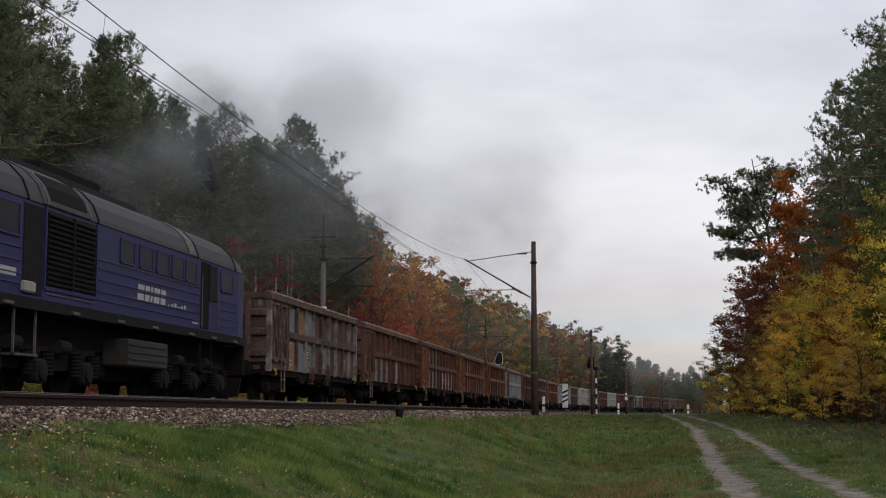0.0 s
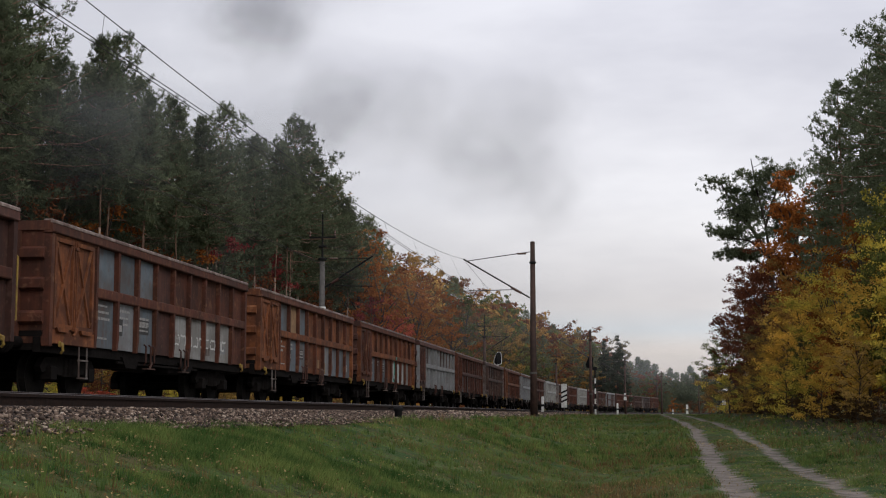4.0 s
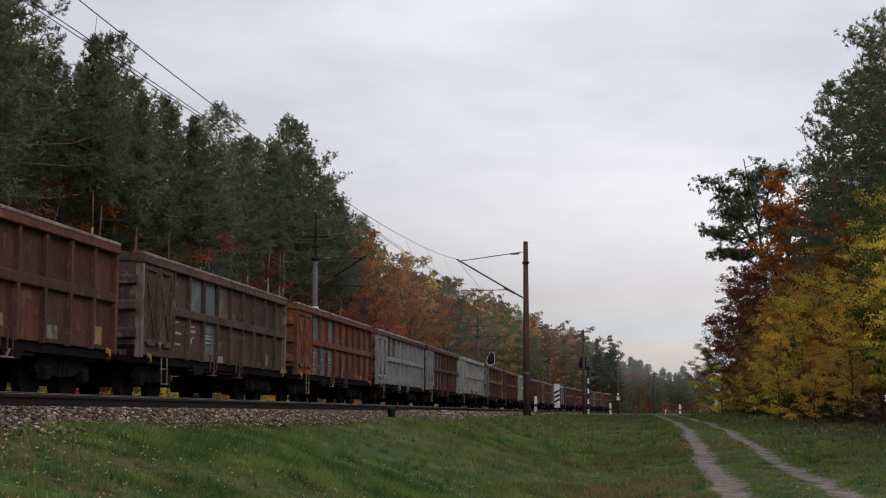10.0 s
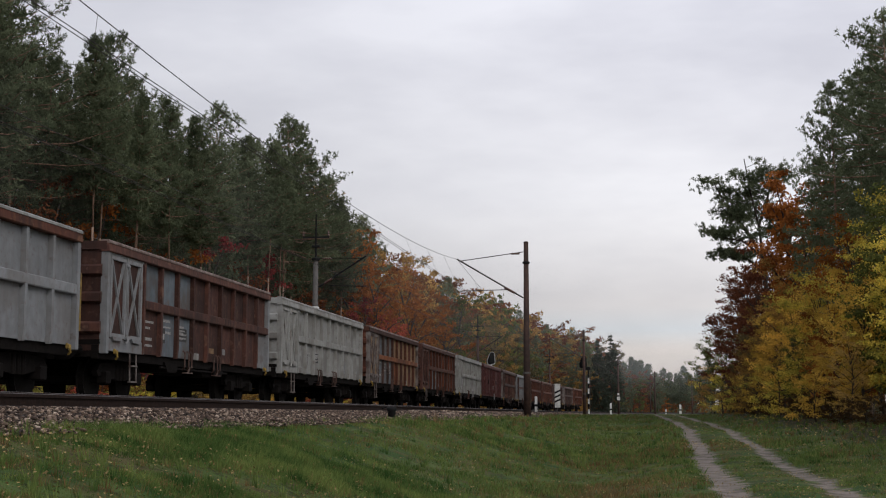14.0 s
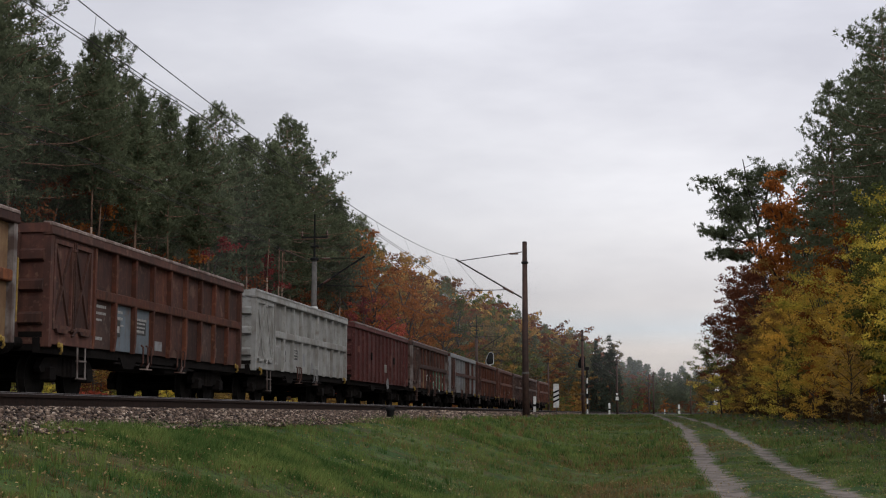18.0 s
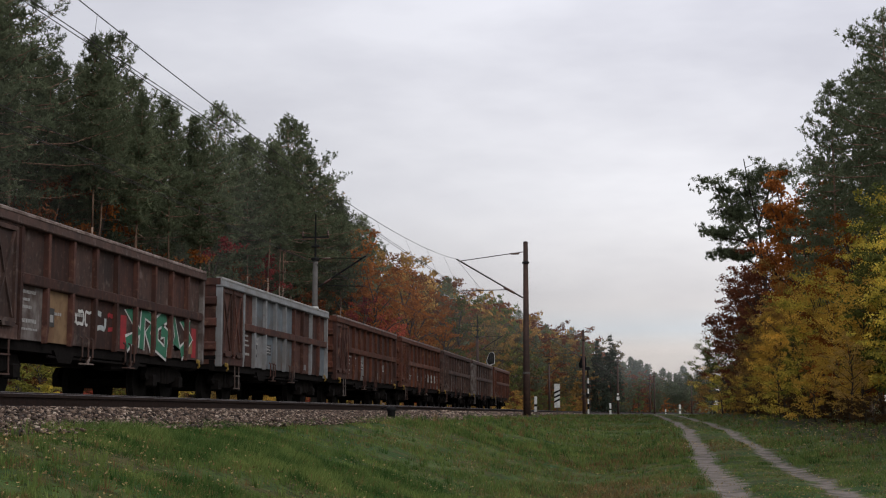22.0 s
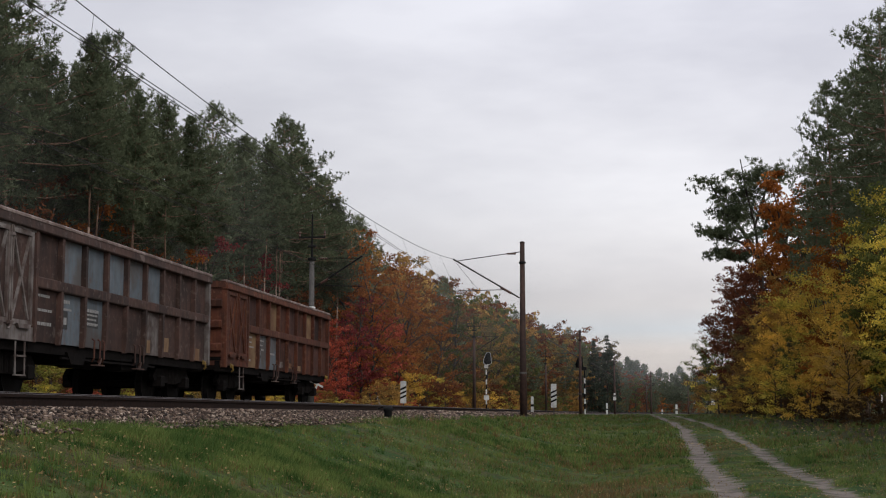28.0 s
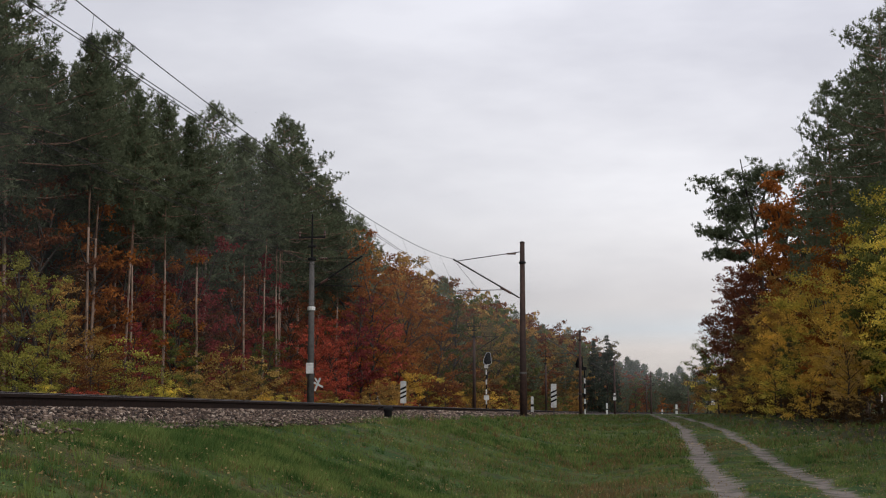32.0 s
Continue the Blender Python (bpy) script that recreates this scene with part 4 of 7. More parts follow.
for x, y, h, hue, i in ((9.9, 53, 7.6, "lime", 0), (11.0, 50, 8.6, "lime", 2), (9.0, 58, 6.0, "yellow", 1), (8.6, 63, 5.6, "yellow", 2), (8.9, 67, 5.0, "orange", 0), (8.3, 75, 4.4, "green", 1), (8.1, 56, 3.6, "straw", 2), (10.2, 58, 9.0, "green", 0), (10.4, 62, 8.2, "lime", 0), (9.0, 71, 7.4, "lime", 1), (10.6, 74, 9.6, "yellow", 2), (8.6, 79, 6.8, "yellow", 0), (9.8, 66, 9.4, "orange", 2), (11.6, 57, 9.6, "green", 1), (9.6, 86, 9.4, "ochre", 1), (11.3, 93, 12.6, "orange", 2), (8.4, 93, 7.0, "ochre", 1), (9.6, 103, 12.4, "russet", 2), (9.9, 114, 12.0, "russet", 1), (9.1, 110, 12.0, "russet", 0), (8.9, 118, 11.4, "russet", 2), (8.2, 128, 8.4, "green", 2), (10.0, 126, 12.5, "russet", 1), (7.0, 138, 7.4, "green", 0), (12.5, 68, 9.5, "green", 1), (13.0, 90, 12, "rust", 0), (12.2, 47, 7.6, "lime", 1), (11.8, 64, 10.6, "lime", 1), (13.2, 54, 11.0, "lime", 0), (8.2, 82, 6.4, "yellow", 0), (8.2, 92, 6.4, "olive", 1), (8.0, 104, 5.2, "olive", 2)):
    broad(x, y, h, hue, i, FINE_BROADS)
for x, y, h in ((10.8, 98, 16.8), (11.9, 95, 15.6)):
    broad(x, y, h, "orange", 0, NARROW_BROADS)
for x, y, h, hue, i in ((7.3, 60, 2.4, "yellow", 0), (7.2, 74, 2.8, "lime", 1), (7.1, 86, 3.2, "yellow", 0), (7.2, 96, 3.2, "ochre", 1), (6.5, 110, 3.6, "lime", 0), (6.5, 122, 3.8, "ochre", 1)):
    bush(x, y, h, hue, i, FINE_BUSHES)
# unseen trees added beside the lane, towards the camera, to shade the ground
for x, y, h, hue in ((11.2, 41, 10.0, "lime"), (10.6, 35, 10.6, "green"), (10.2, 29, 10.0, "lime"), (9.8, 23, 10.4, "green")):
    broad(x, y, h, hue, pool=FAR_BROADS)
# dead brown undergrowth at the edge, coloured dark for the trees' shade; thickets deeper in
for k in range(34):
    bush(7.9 + SEED.uniform(-0.4, 1.2), 43 + 2.3 * k + SEED.uniform(-1, 1), SEED.uniform(0.9, 1.5), "brown")
for k in range(16):
    broad(19 + SEED.uniform(-3, 4), 56 + 6 * k, SEED.uniform(6, 9), SEED.choice(("brown", "green", "rust")), pool=FAR_BROADS)

# ---- the train ----
RUST = (0.13, 0.058, 0.035)
PAINT = {
    "brown": mat("wagon_brown", (0.0759, 0.0310, 0.0230), (0.0494, 0.0218, 0.0172), 0.85, 0.0, 5, 0.3, dirt=(0.03172, 0.01647, 0.01342), dirt_scale=1.1, dirt_amount=0.8, vary=0.38, streak=(0.1403, 0.05612, 0.03294), streak_amount=0.36, chips=(0.183, 0.1037, 0.0732)),
    "umber": mat("wagon_umber", (0.0805, 0.0437, 0.0345), (0.0529, 0.0310, 0.0253), 0.85, 0.0, 5, 0.3, dirt=(0.026, 0.018, 0.016), dirt_scale=1.1, dirt_amount=0.8, vary=0.15, streak=(0.105, 0.058, 0.045), streak_amount=0.45, chips=(0.21, 0.165, 0.145)),
    "worn": mat("wagon_worn_grey", (0.20, 0.18, 0.17), (0.14, 0.12, 0.11), 0.85, 0.0, 5, 0.3, dirt=(0.06, 0.04, 0.034), dirt_scale=2.6, dirt_amount=0.95, vary=0.15, streak=(0.09, 0.06, 0.05), streak_amount=0.7, chips=(0.06, 0.04, 0.034)),
    "rust": mat("wagon_red_brown", (0.0944, 0.0298, 0.0174), (0.0597, 0.0212, 0.0135), 0.88, 0.0, 5, 0.35, dirt=(0.04202, 0.01713, 0.01142), dirt_scale=1.1, dirt_amount=0.8, vary=0.22, streak=(0.1701, 0.06281, 0.02811), streak_amount=0.36, chips=(0.2201, 0.1094, 0.06149)),
    "maroon": mat("wagon_maroon", (0.0800, 0.0209, 0.0190), (0.0571, 0.0161, 0.0148), 0.75, 0.0, 5, 0.2, dirt=(0.0549, 0.0183, 0.01586), dirt_scale=0.9, dirt_amount=0.7, vary=0.1, streak=(0.05124, 0.0183, 0.01586), streak_amount=0.36, chips=(0.1952, 0.0915, 0.0732)),
    "orange": mat("wagon_rust_orange", (0.20, 0.068, 0.025), (0.120, 0.041, 0.018), 0.92, 0.0, 5, 0.4, dirt=(0.070, 0.027, 0.015), dirt_scale=1.3, dirt_amount=0.85, vary=0.18, streak=(0.055, 0.024, 0.015), streak_amount=0.6, chips=(0.3416, 0.1586, 0.0732)),
    "grey": mat("wagon_grey", (0.225, 0.235, 0.245), (0.180, 0.188, 0.196), 0.75, 0, 5, 0.15, dirt=(0.125, 0.112, 0.102), dirt_scale=1.0, dirt_amount=0.45, vary=0.10, streak=(0.14, 0.115, 0.098), streak_amount=0.25, chips=(0.1037, 0.0549, 0.0366)),
    "white": mat("wagon_pale_grey", (0.3062, 0.3088, 0.2970), (0.2422, 0.2449, 0.2357), 0.75, 0, 5, 0.15, dirt=(0.1275, 0.1148, 0.1003), dirt_scale=1.0, dirt_amount=0.55, vary=0.08, streak=(0.1445, 0.119, 0.09775), streak_amount=0.36, chips=(0.102, 0.068, 0.051)),
    "blue": mat("wagon_blue_grey", (0.1380, 0.1665, 0.1903), (0.1047, 0.1285, 0.1475), 0.75, 0, 5, 0.15, dirt=(0.0854, 0.0671, 0.0549), dirt_scale=1.1, dirt_amount=0.7, vary=0.15, streak=(0.1098, 0.0671, 0.04636), streak_amount=0.36, chips=(0.122, 0.061, 0.03904)),
    "tan": mat("wagon_tan", (0.2745, 0.1769, 0.09394), (0.1952, 0.122, 0.0671), 0.88, 0, 5, 0.25, dirt=(0.122, 0.05856, 0.03172), dirt_scale=1.1, dirt_amount=0.7, vary=0.14, streak=(0.1037, 0.0488, 0.02684), streak_amount=0.36, chips=(0.1098, 0.0549, 0.03416)),
}
PAINT["rim_worn"] = mat("worn_bare_rim", (0.27, 0.215, 0.19), (0.13, 0.09, 0.076), 0.8, 0.1, 7, 0.3, dirt=(0.075, 0.045, 0.036), dirt_scale=1.6, dirt_amount=0.7, vary=0.15)
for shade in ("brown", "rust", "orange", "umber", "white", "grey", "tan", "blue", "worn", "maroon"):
    # most sheets between the posts are darker than the frame round them
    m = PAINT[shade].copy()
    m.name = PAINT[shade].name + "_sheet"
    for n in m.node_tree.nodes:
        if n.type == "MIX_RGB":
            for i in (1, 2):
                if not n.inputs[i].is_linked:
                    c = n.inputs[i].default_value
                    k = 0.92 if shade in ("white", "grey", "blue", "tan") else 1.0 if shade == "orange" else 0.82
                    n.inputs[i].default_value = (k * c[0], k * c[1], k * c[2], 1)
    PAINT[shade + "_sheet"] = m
UNDER = mat("underframe_black_grime", (0.007, 0.006, 0.0056), (0.011, 0.0092, 0.0085), 0.95, 0.0, 9, 0.4, spec=0.08)
WHEEL = mat("wheel_steel_dark", (0.007, 0.006, 0.0056), (0.010, 0.009, 0.008), 0.9, 0.0, 9, 0.3, spec=0.1)
GREASE = mat("yellow_handle_paint", (0.30, 0.20, 0.04), (0.16, 0.10, 0.03), 0.7, 0, 8, 0.1)
STENCIL = mat("stencil_white", (0.36, 0.36, 0.35), (0.22, 0.21, 0.20), 0.8, 0, 25, 0)
STENCIL_DARK = mat("stencil_black", (0.03, 0.03, 0.03), (0.05, 0.05, 0.05), 0.75, 0, 12, 0)

# the wagon's own space: y forward along its length away from its leading end, z from the rail head, x = 1.45 the side by the lane
W_LEN, W_Z0, W_Z1, W_X = 12.6, 1.02, 3.20, 1.45
DOOR_W, BAYS = 2.15, 9
BAY = (W_LEN - DOOR_W - 0.12) / BAYS
WM = {}


def wagon_meshes():
    half = W_LEN / 2
    x = W_X
    WM["upper_panel"] = Geo().box(x - 0.14, x - 0.105, 0.0, BAY, 2.17, 3.04).mesh("upper_panel", PAINT["brown"])
    WM["lower_panel"] = Geo().box(x - 0.14, x - 0.105, 0.0, BAY, W_Z0 + 0.03, 2.02).mesh("lower_panel", PAINT["brown"])
    post = Geo().prism([(x - 0.105, W_Z0), (x - 0.03, W_Z0), (x - 0.004, W_Z0 + 0.25), (x - 0.004, 3.0), (x - 0.105, 3.0)], -0.052, 0.052, "y")
    WM["post"] = post.mesh("post", PAINT["brown"])
    WM["corner_post"] = Geo().box(x - 0.14, x + 0.005, -0.07, 0.07, W_Z0 - 0.06, 3.0, 0.012).mesh("corner_post", PAINT["brown"])
    WM["mid_rail"] = Geo().prism([(x - 0.105, 1.99), (x - 0.012, 2.0), (x, 2.02), (x, 2.18), (x - 0.03, 2.20), (x - 0.105, 2.20)], 0, BAY * BAYS, "y").mesh("mid_rail", PAINT["brown"])
    WM["top_rail"] = Geo().prism([(x - 0.14, 3.0), (x + 0.02, 3.0), (x + 0.035, 3.02), (x + 0.018, 3.168), (x - 0.14, 3.168)], -half - 0.03, half + 0.03, "y").mesh("top_rail", PAINT["brown"])
    WM["rim_lip"] = Geo().prism([(x - 0.14, 3.17), (x + 0.03, 3.17), (x + 0.028, 3.215), (x + 0.0, 3.24), (x - 0.14, 3.24)], -half - 0.03, half + 0.03, "y").mesh("rim_lip", PAINT["rim_worn"])
    WM["door_leaf"] = Geo().box(x - 0.11, x - 0.055, 0, 0.9, 1.3, 2.95, 0.01).mesh("door_leaf", PAINT["brown"])
    fr = Geo().box(x - 0.055, x - 0.005, 0, 0.09, 1.3, 2.95).box(x - 0.055, x - 0.005, 0.81, 0.9, 1.3, 2.95)
    fr.box(x - 0.055, x - 0.005, 0.09, 0.81, 1.3, 1.38).box(x - 0.055, x - 0.005, 0.09, 0.81, 2.87, 2.95)
    WM["door_frame"] = fr.mesh("door_frame", PAINT["brown"])
    br = Geo()
    for (a, b), (c, d) in (((0.12, 1.4), (0.78, 2.85)), ((0.78, 1.4), (0.12, 2.85))):
        br.tube([(x - 0.045 + (0.004 if a < 0.5 else 0), a, b), (x - 0.045 + (0.004 if a < 0.5 else 0), c, d)], 0.038, 4)
    WM["door_brace"] = br.mesh("door_brace", PAINT["brown"])
    WM["door_sill"] = Geo().box(x - 0.11, x - 0.03, 0, DOOR_W, W_Z0, 1.28, 0.01).mesh("door_sill", PAINT["brown"])
    WM["door_lintel"] = Geo().box(x - 0.10, x - 0.02, 0, DOOR_W, 2.96, 3.03).mesh("door_lintel", PAINT["brown"])
    lt = Geo().tube([(x + 0.005, -0.035, 1.22), (x + 0.005, -0.035, 2.97)], 0.018, 6).tube([(x + 0.005, 0.045, 1.22), (x + 0.005, 0.045, 2.97)], 0.018, 6)
    lt.box(x - 0.01, x + 0.05, -0.09, 0.10, 1.27, 1.34, 0.01).box(x - 0.01, x + 0.035, -0.07, 0.08, 2.78, 2.84, 0.01)
    for u in (-0.55, 0.55):
        lt.prism([(u - 0.28, 1.31), (u + 0.28, 1.31), (u + 0.22, 1.235), (u - 0.22, 1.235)], x - 0.03, x + 0.03, "x")
    lt.tube([(x + 0.05, 0.0, 1.32), (x + 0.07, -0.12, 1.22), (x + 0.07, -0.22, 1.19)], 0.022, 6)
    WM["latch"] = lt.mesh("latch", PAINT["brown"])
    far = Geo().box(-x + 0.02, -x + 0.06, -half, half, W_Z0, 3.05)
    for i in range(BAYS + 2):
        yy = -half + 0.07 + i * (W_LEN - 0.14) / (BAYS + 1)
        far.box(-x - 0.05, -x + 0.015, yy - 0.05, yy + 0.05, W_Z0, 3.03)
    far.box(-x - 0.06, -x + 0.014, -half, half, 2.03, 2.17).box(-x - 0.05, -x + 0.09, -half, half, 3.055, 3.2)
    WM["far_side"] = far.mesh("far_side", PAINT["brown"])
    WM["end_wall"] = Geo().box(-x + 0.07, x - 0.12, -0.03, 0.03, W_Z0, 3.08).mesh("end_wall", PAINT["brown"])
    WM["end_rib"] = Geo().prism([(-0.03, 0), (-0.12, 0.05), (-0.12, 0.2), (-0.03, 0.25)], -x + 0.06, x - 0.115, "x").mesh("end_rib", PAINT["brown"])
    WM["end_cap"] = Geo().box(-x, x - 0.02, -0.075, -0.032, 3.04, 3.21).mesh("end_cap", PAINT["brown"])
    WM["end_post"] = Geo().box(-0.08, 0.08, -0.15, -0.032, W_Z0, 3.03).mesh("end_post", PAINT["brown"])
    WM["wagon_floor"] = Geo().box(-x + 0.06, x - 0.12, -half, half, 1.14, 1.24).mesh("wagon_floor", UNDER)
    fr = Geo()
    for u in (-1.28, -0.3, 0.3, 1.22):
        fr.box(u - 0.07, u + 0.07, -half, half, 0.86, 1.135)
    for v in (-half + 0.12, -2.6, -0.9, 0.9, 2.6, half - 0.12):
        fr.box(-1.30, 1.28, v - 0.1, v + 0.1, 0.9, 1.12)
    WM["underframe"] = fr.mesh("underframe", UNDER)
    WM["brake_gear"] = Geo().tube([(0.7, -1.2, 0.86), (0.7, 0.4, 0.86)], 0.19, 10).box(0.85, 1.25, 0.7, 1.5, 0.66, 0.9, 0.03).tube([(1.3, -2.6, 0.80), (1.3, 2.6, 0.80)], 0.03, 5).mesh("brake_gear", UNDER)
    hop = Geo().prism([(-0.5, 0.92), (0.5, 0.92), (0.3, 0.70), (-0.3, 0.70)], 0.6, 1.34, "x")
    WM["discharge_box"] = hop.mesh("discharge_box", UNDER)
    bg = Geo()
    for s in (-1, 1):
        bg.prism([(-1.3, 0.62), (-1.1, 0.80), (-0.5, 0.82), (-0.3, 0.92), (0.3, 0.92), (0.5, 0.82), (1.1, 0.80), (1.3, 0.62), (1.2, 0.52), (0.9, 0.56), (0.42, 0.48), (-0.42, 0.48), (-0.9, 0.56), (-1.2, 0.52)], s * 0.96, s * 1.08, "x")
        for a in (-0.9, 0.9):
            bg.box(s * 1.08 - 0.1, s * 1.08 + 0.1, a - 0.14, a + 0.14, 0.37, 0.64, 0.03)
        for a in (-0.2, 0.0, 0.2):
            bg.tube([(s * 1.06, a, 0.46), (s * 1.06, a, 0.82)], 0.075, 8)
    bg.box(-1.0, 1.0, -0.22, 0.22, 0.56, 0.86, 0.03)
    WM["bogie_frame"] = bg.mesh("bogie_frame", UNDER)
    ws = Geo().tube([(-0.95, 0, 0), (0.95, 0, 0)], 0.08, 8)
    for s in (-1, 1):
        ws.lathe([(0.12, s * 0.82), (0.40, s * 0.80), (0.46, s * 0.82), (0.46, s * 0.705), (0.49, s * 0.69), (0.49, s * 0.67), (0.38, s * 0.68), (0.12, s * 0.66)], "x", 20)
    WM["wheelset"] = ws.mesh("wheelset", WHEEL)
    bf = Geo()
    bf.lathe([(0.10, 0.0), (0.10, -0.35), (0.07, -0.36), (0.07, -0.56), (0.22, -0.58), (0.23, -0.62), (0.12, -0.64)], "y", 14, (0, 0, 1.04))
    WM["coupling"] = Geo().box(-0.09, 0.09, -0.5, 0.0, 0.95, 1.1, 0.02).tube([(0, -0.48, 1.0), (0, -0.6, 0.85), (0, -0.69, 1.0)], 0.035, 6).mesh("coupling", UNDER)
    WM["buffer"] = bf.mesh("buffer", UNDER)
    st = Geo()
    for u in (-0.19, 0.19):
        st.tube([(W_X - 0.06, u, 1.02), (W_X - 0.05, u, 0.42)], 0.017, 5)
    for z in (0.43, 0.76):
        st.box(W_X - 0.09, W_X - 0.02, -0.19, 0.19, z - 0.014, z + 0.014)
    WM["step"] = st.mesh("step", PAINT["worn"])
    WM["hand_lever"] = Geo().tube([(W_X - 0.02, 0, 1.06), (W_X + 0.04, 0, 1.0), (W_X + 0.045, 0.03, 0.9), (W_X + 0.0, 0.05, 0.86)], 0.026, 6).box(W_X - 0.01, W_X + 0.05, -0.06, 0.06, 0.96, 1.05, 0.015).mesh("hand_lever", GREASE)
    WM["handrail"] = Geo().tube([(W_X - 0.04, half + 0.02, 1.32), (W_X - 0.03, half + 0.11, 1.34), (W_X - 0.03, half + 0.11, 2.42), (W_X - 0.04, half + 0.02, 2.44)], 0.02, 6).mesh("handrail", GREASE)
    lk = Geo()
    for u in (-0.30, 0.0, 0.22):
        lk.tube([(W_X - 0.02, u, 1.22), (W_X + 0.03, u, 1.18), (W_X + 0.03, u, 0.84), (W_X - 0.03, u + 0.05, 0.78)], 0.02, 5)
    WM["flap_latch"] = lk.mesh("flap_latch", PAINT["grey"])
    WM["foot_plate"] = Geo().box(W_X - 0.06, W_X + 0.05, -0.24, 0.24, 0.70, 0.725).prism([(-0.02, 0.725), (0.1, 0.86), (0.14, 0.86), (0.04, 0.725)], W_X + 0.0, W_X + 0.03, "x").mesh("foot_plate", PAINT["rim_worn"])
    dash, yy, rr = Geo(), 0.0, random.Random(4)
    while yy < 0.62:
        wd = rr.uniform(0.025, 0.07)
        dash.box(W_X - 0.1045, W_X - 0.100, yy, yy + wd, 0, 0.05)
        yy += wd + rr.uniform(0.012, 0.03)
    WM["stencil"] = dash.mesh("stencil", STENCIL)
    WM["plate"] = Geo().box(W_X - 0.1045, W_X - 0.101, 0, 0.8, 0, 0.32).mesh("plate", STENCIL)


wagon_meshes()


def wagon(spec, label):
    """One open coal wagon. spec: the main colour, then optional colours of single bays."""
    main = PAINT[spec["main"]]
    half = W_LEN / 2
    w = thing("freight_wagon", label, "freight wagon", group="wagons of the train")
    r = random.Random(spec["seed"])

    def bays(text):
        key = {"b": "brown", "r": "rust", "m": "maroon", "o": "orange", "g": "grey", "w": "white", "u": "blue", "t": "tan", "k": "umber", "n": "worn"}
        return [PAINT[key[c]] for c in text]

    y0 = -half + 0.06 + DOOR_W
    trim = PAINT[spec.get("trim", spec["main"])]
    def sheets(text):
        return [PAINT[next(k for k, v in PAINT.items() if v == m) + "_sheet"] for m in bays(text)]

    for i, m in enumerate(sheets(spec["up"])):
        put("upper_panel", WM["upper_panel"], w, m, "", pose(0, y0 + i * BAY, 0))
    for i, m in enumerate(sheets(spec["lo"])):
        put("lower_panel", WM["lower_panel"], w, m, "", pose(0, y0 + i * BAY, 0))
    for i in range(BAYS):
        put("post", WM["post"], w, bays(spec["posts"])[i] if "posts" in spec else trim, "", pose(0, y0 + i * BAY, 0))
    put("mid_rail", WM["mid_rail"], w, trim, "", pose(0, y0, 0))
    ends = PAINT[spec.get("corner", spec["main"])]
    for y in (-half + 0.07, half - 0.07):
        put("corner_post", WM["corner_post"], w, ends, "", pose(0, y, 0))
    put("top_rail", WM["top_rail"], w, PAINT[spec.get("rim", spec["main"])])
    put("rim_lip", WM["rim_lip"], w, PAINT["white"] if spec["main"] in ("white", "grey") else None, "worn bare edge of the rim")
    if spec["seed"] in (2, 5, 10, 13):
        put("handrail", WM["handrail"], w, None, "yellow handrail at the corner")
    door = PAINT[spec.get("door", spec["main"])]
    frame_m = PAINT[spec.get("door_frame", spec.get("door", spec["main"]))]
    for n in ("door_sill", "door_lintel"):
        put(n, WM[n], w, frame_m, "", pose(0, -half + 0.14, 0))
    for y in (-half + 0.2, -half + 1.14):
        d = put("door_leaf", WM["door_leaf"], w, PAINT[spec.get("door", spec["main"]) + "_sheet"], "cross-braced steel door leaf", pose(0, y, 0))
        put("door_frame", WM["door_frame"], d, frame_m)
        put("door_brace", WM["door_brace"], d, frame_m)
    put("latch", WM["latch"], w, frame_m, "door locking bars", pose(0, -half + 1.12, 0))
    put("far_side", WM["far_side"], w, main)
    end_walls(w, PAINT[spec.get("end", spec["main"])], main)
    undergear(w)
    put("step", WM["step"], w, PAINT["umber"] if spec["seed"] in (17, 20, 21) else None, "two-rung footstep", pose(0, -half + 1.7, 0))
    for y in (-half + 0.5, half - 0.5):
        put("hand_lever", WM["hand_lever"], w, None, "yellow brake release lever", pose(0, y, 0))
    for y in (y0 + 2.6 * BAY, y0 + 4.6 * BAY):
        put("flap_latch", WM["flap_latch"], w, r.choice((PAINT["grey"], PAINT["brown"], PAINT["umber"], PAINT["umber"])) if spec["main"] in ("grey", "white") else r.choice((PAINT["brown"], PAINT["umber"])), "flap locking hooks", pose(0, y, 0))
        put("foot_plate", WM["foot_plate"], w, PAINT["umber"] if r.random() < 0.6 else None, "worn foot plate", pose(0, y, 0))
    markings(w, y0, r, spec)
    return w


def end_walls(w, lead, tail):
    half = W_LEN / 2
    for y, turn, m in ((-half + 0.04, 0, lead), (half - 0.04, 180, tail)):
        e = put("end_wall", WM["end_wall"], w, m, "ribbed end wall", pose(0, y, 0, 0, 0, turn))
        for z in (1.35, 1.95, 2.5):
            put("end_rib", WM["end_rib"], e, m, "", pose(0, 0, z))
        for u in (-0.8, 0.8):
            put("end_post", WM["end_post"], e, m, "", pose(u, 0, 0))
        put("end_cap", WM["end_cap"], e, m)


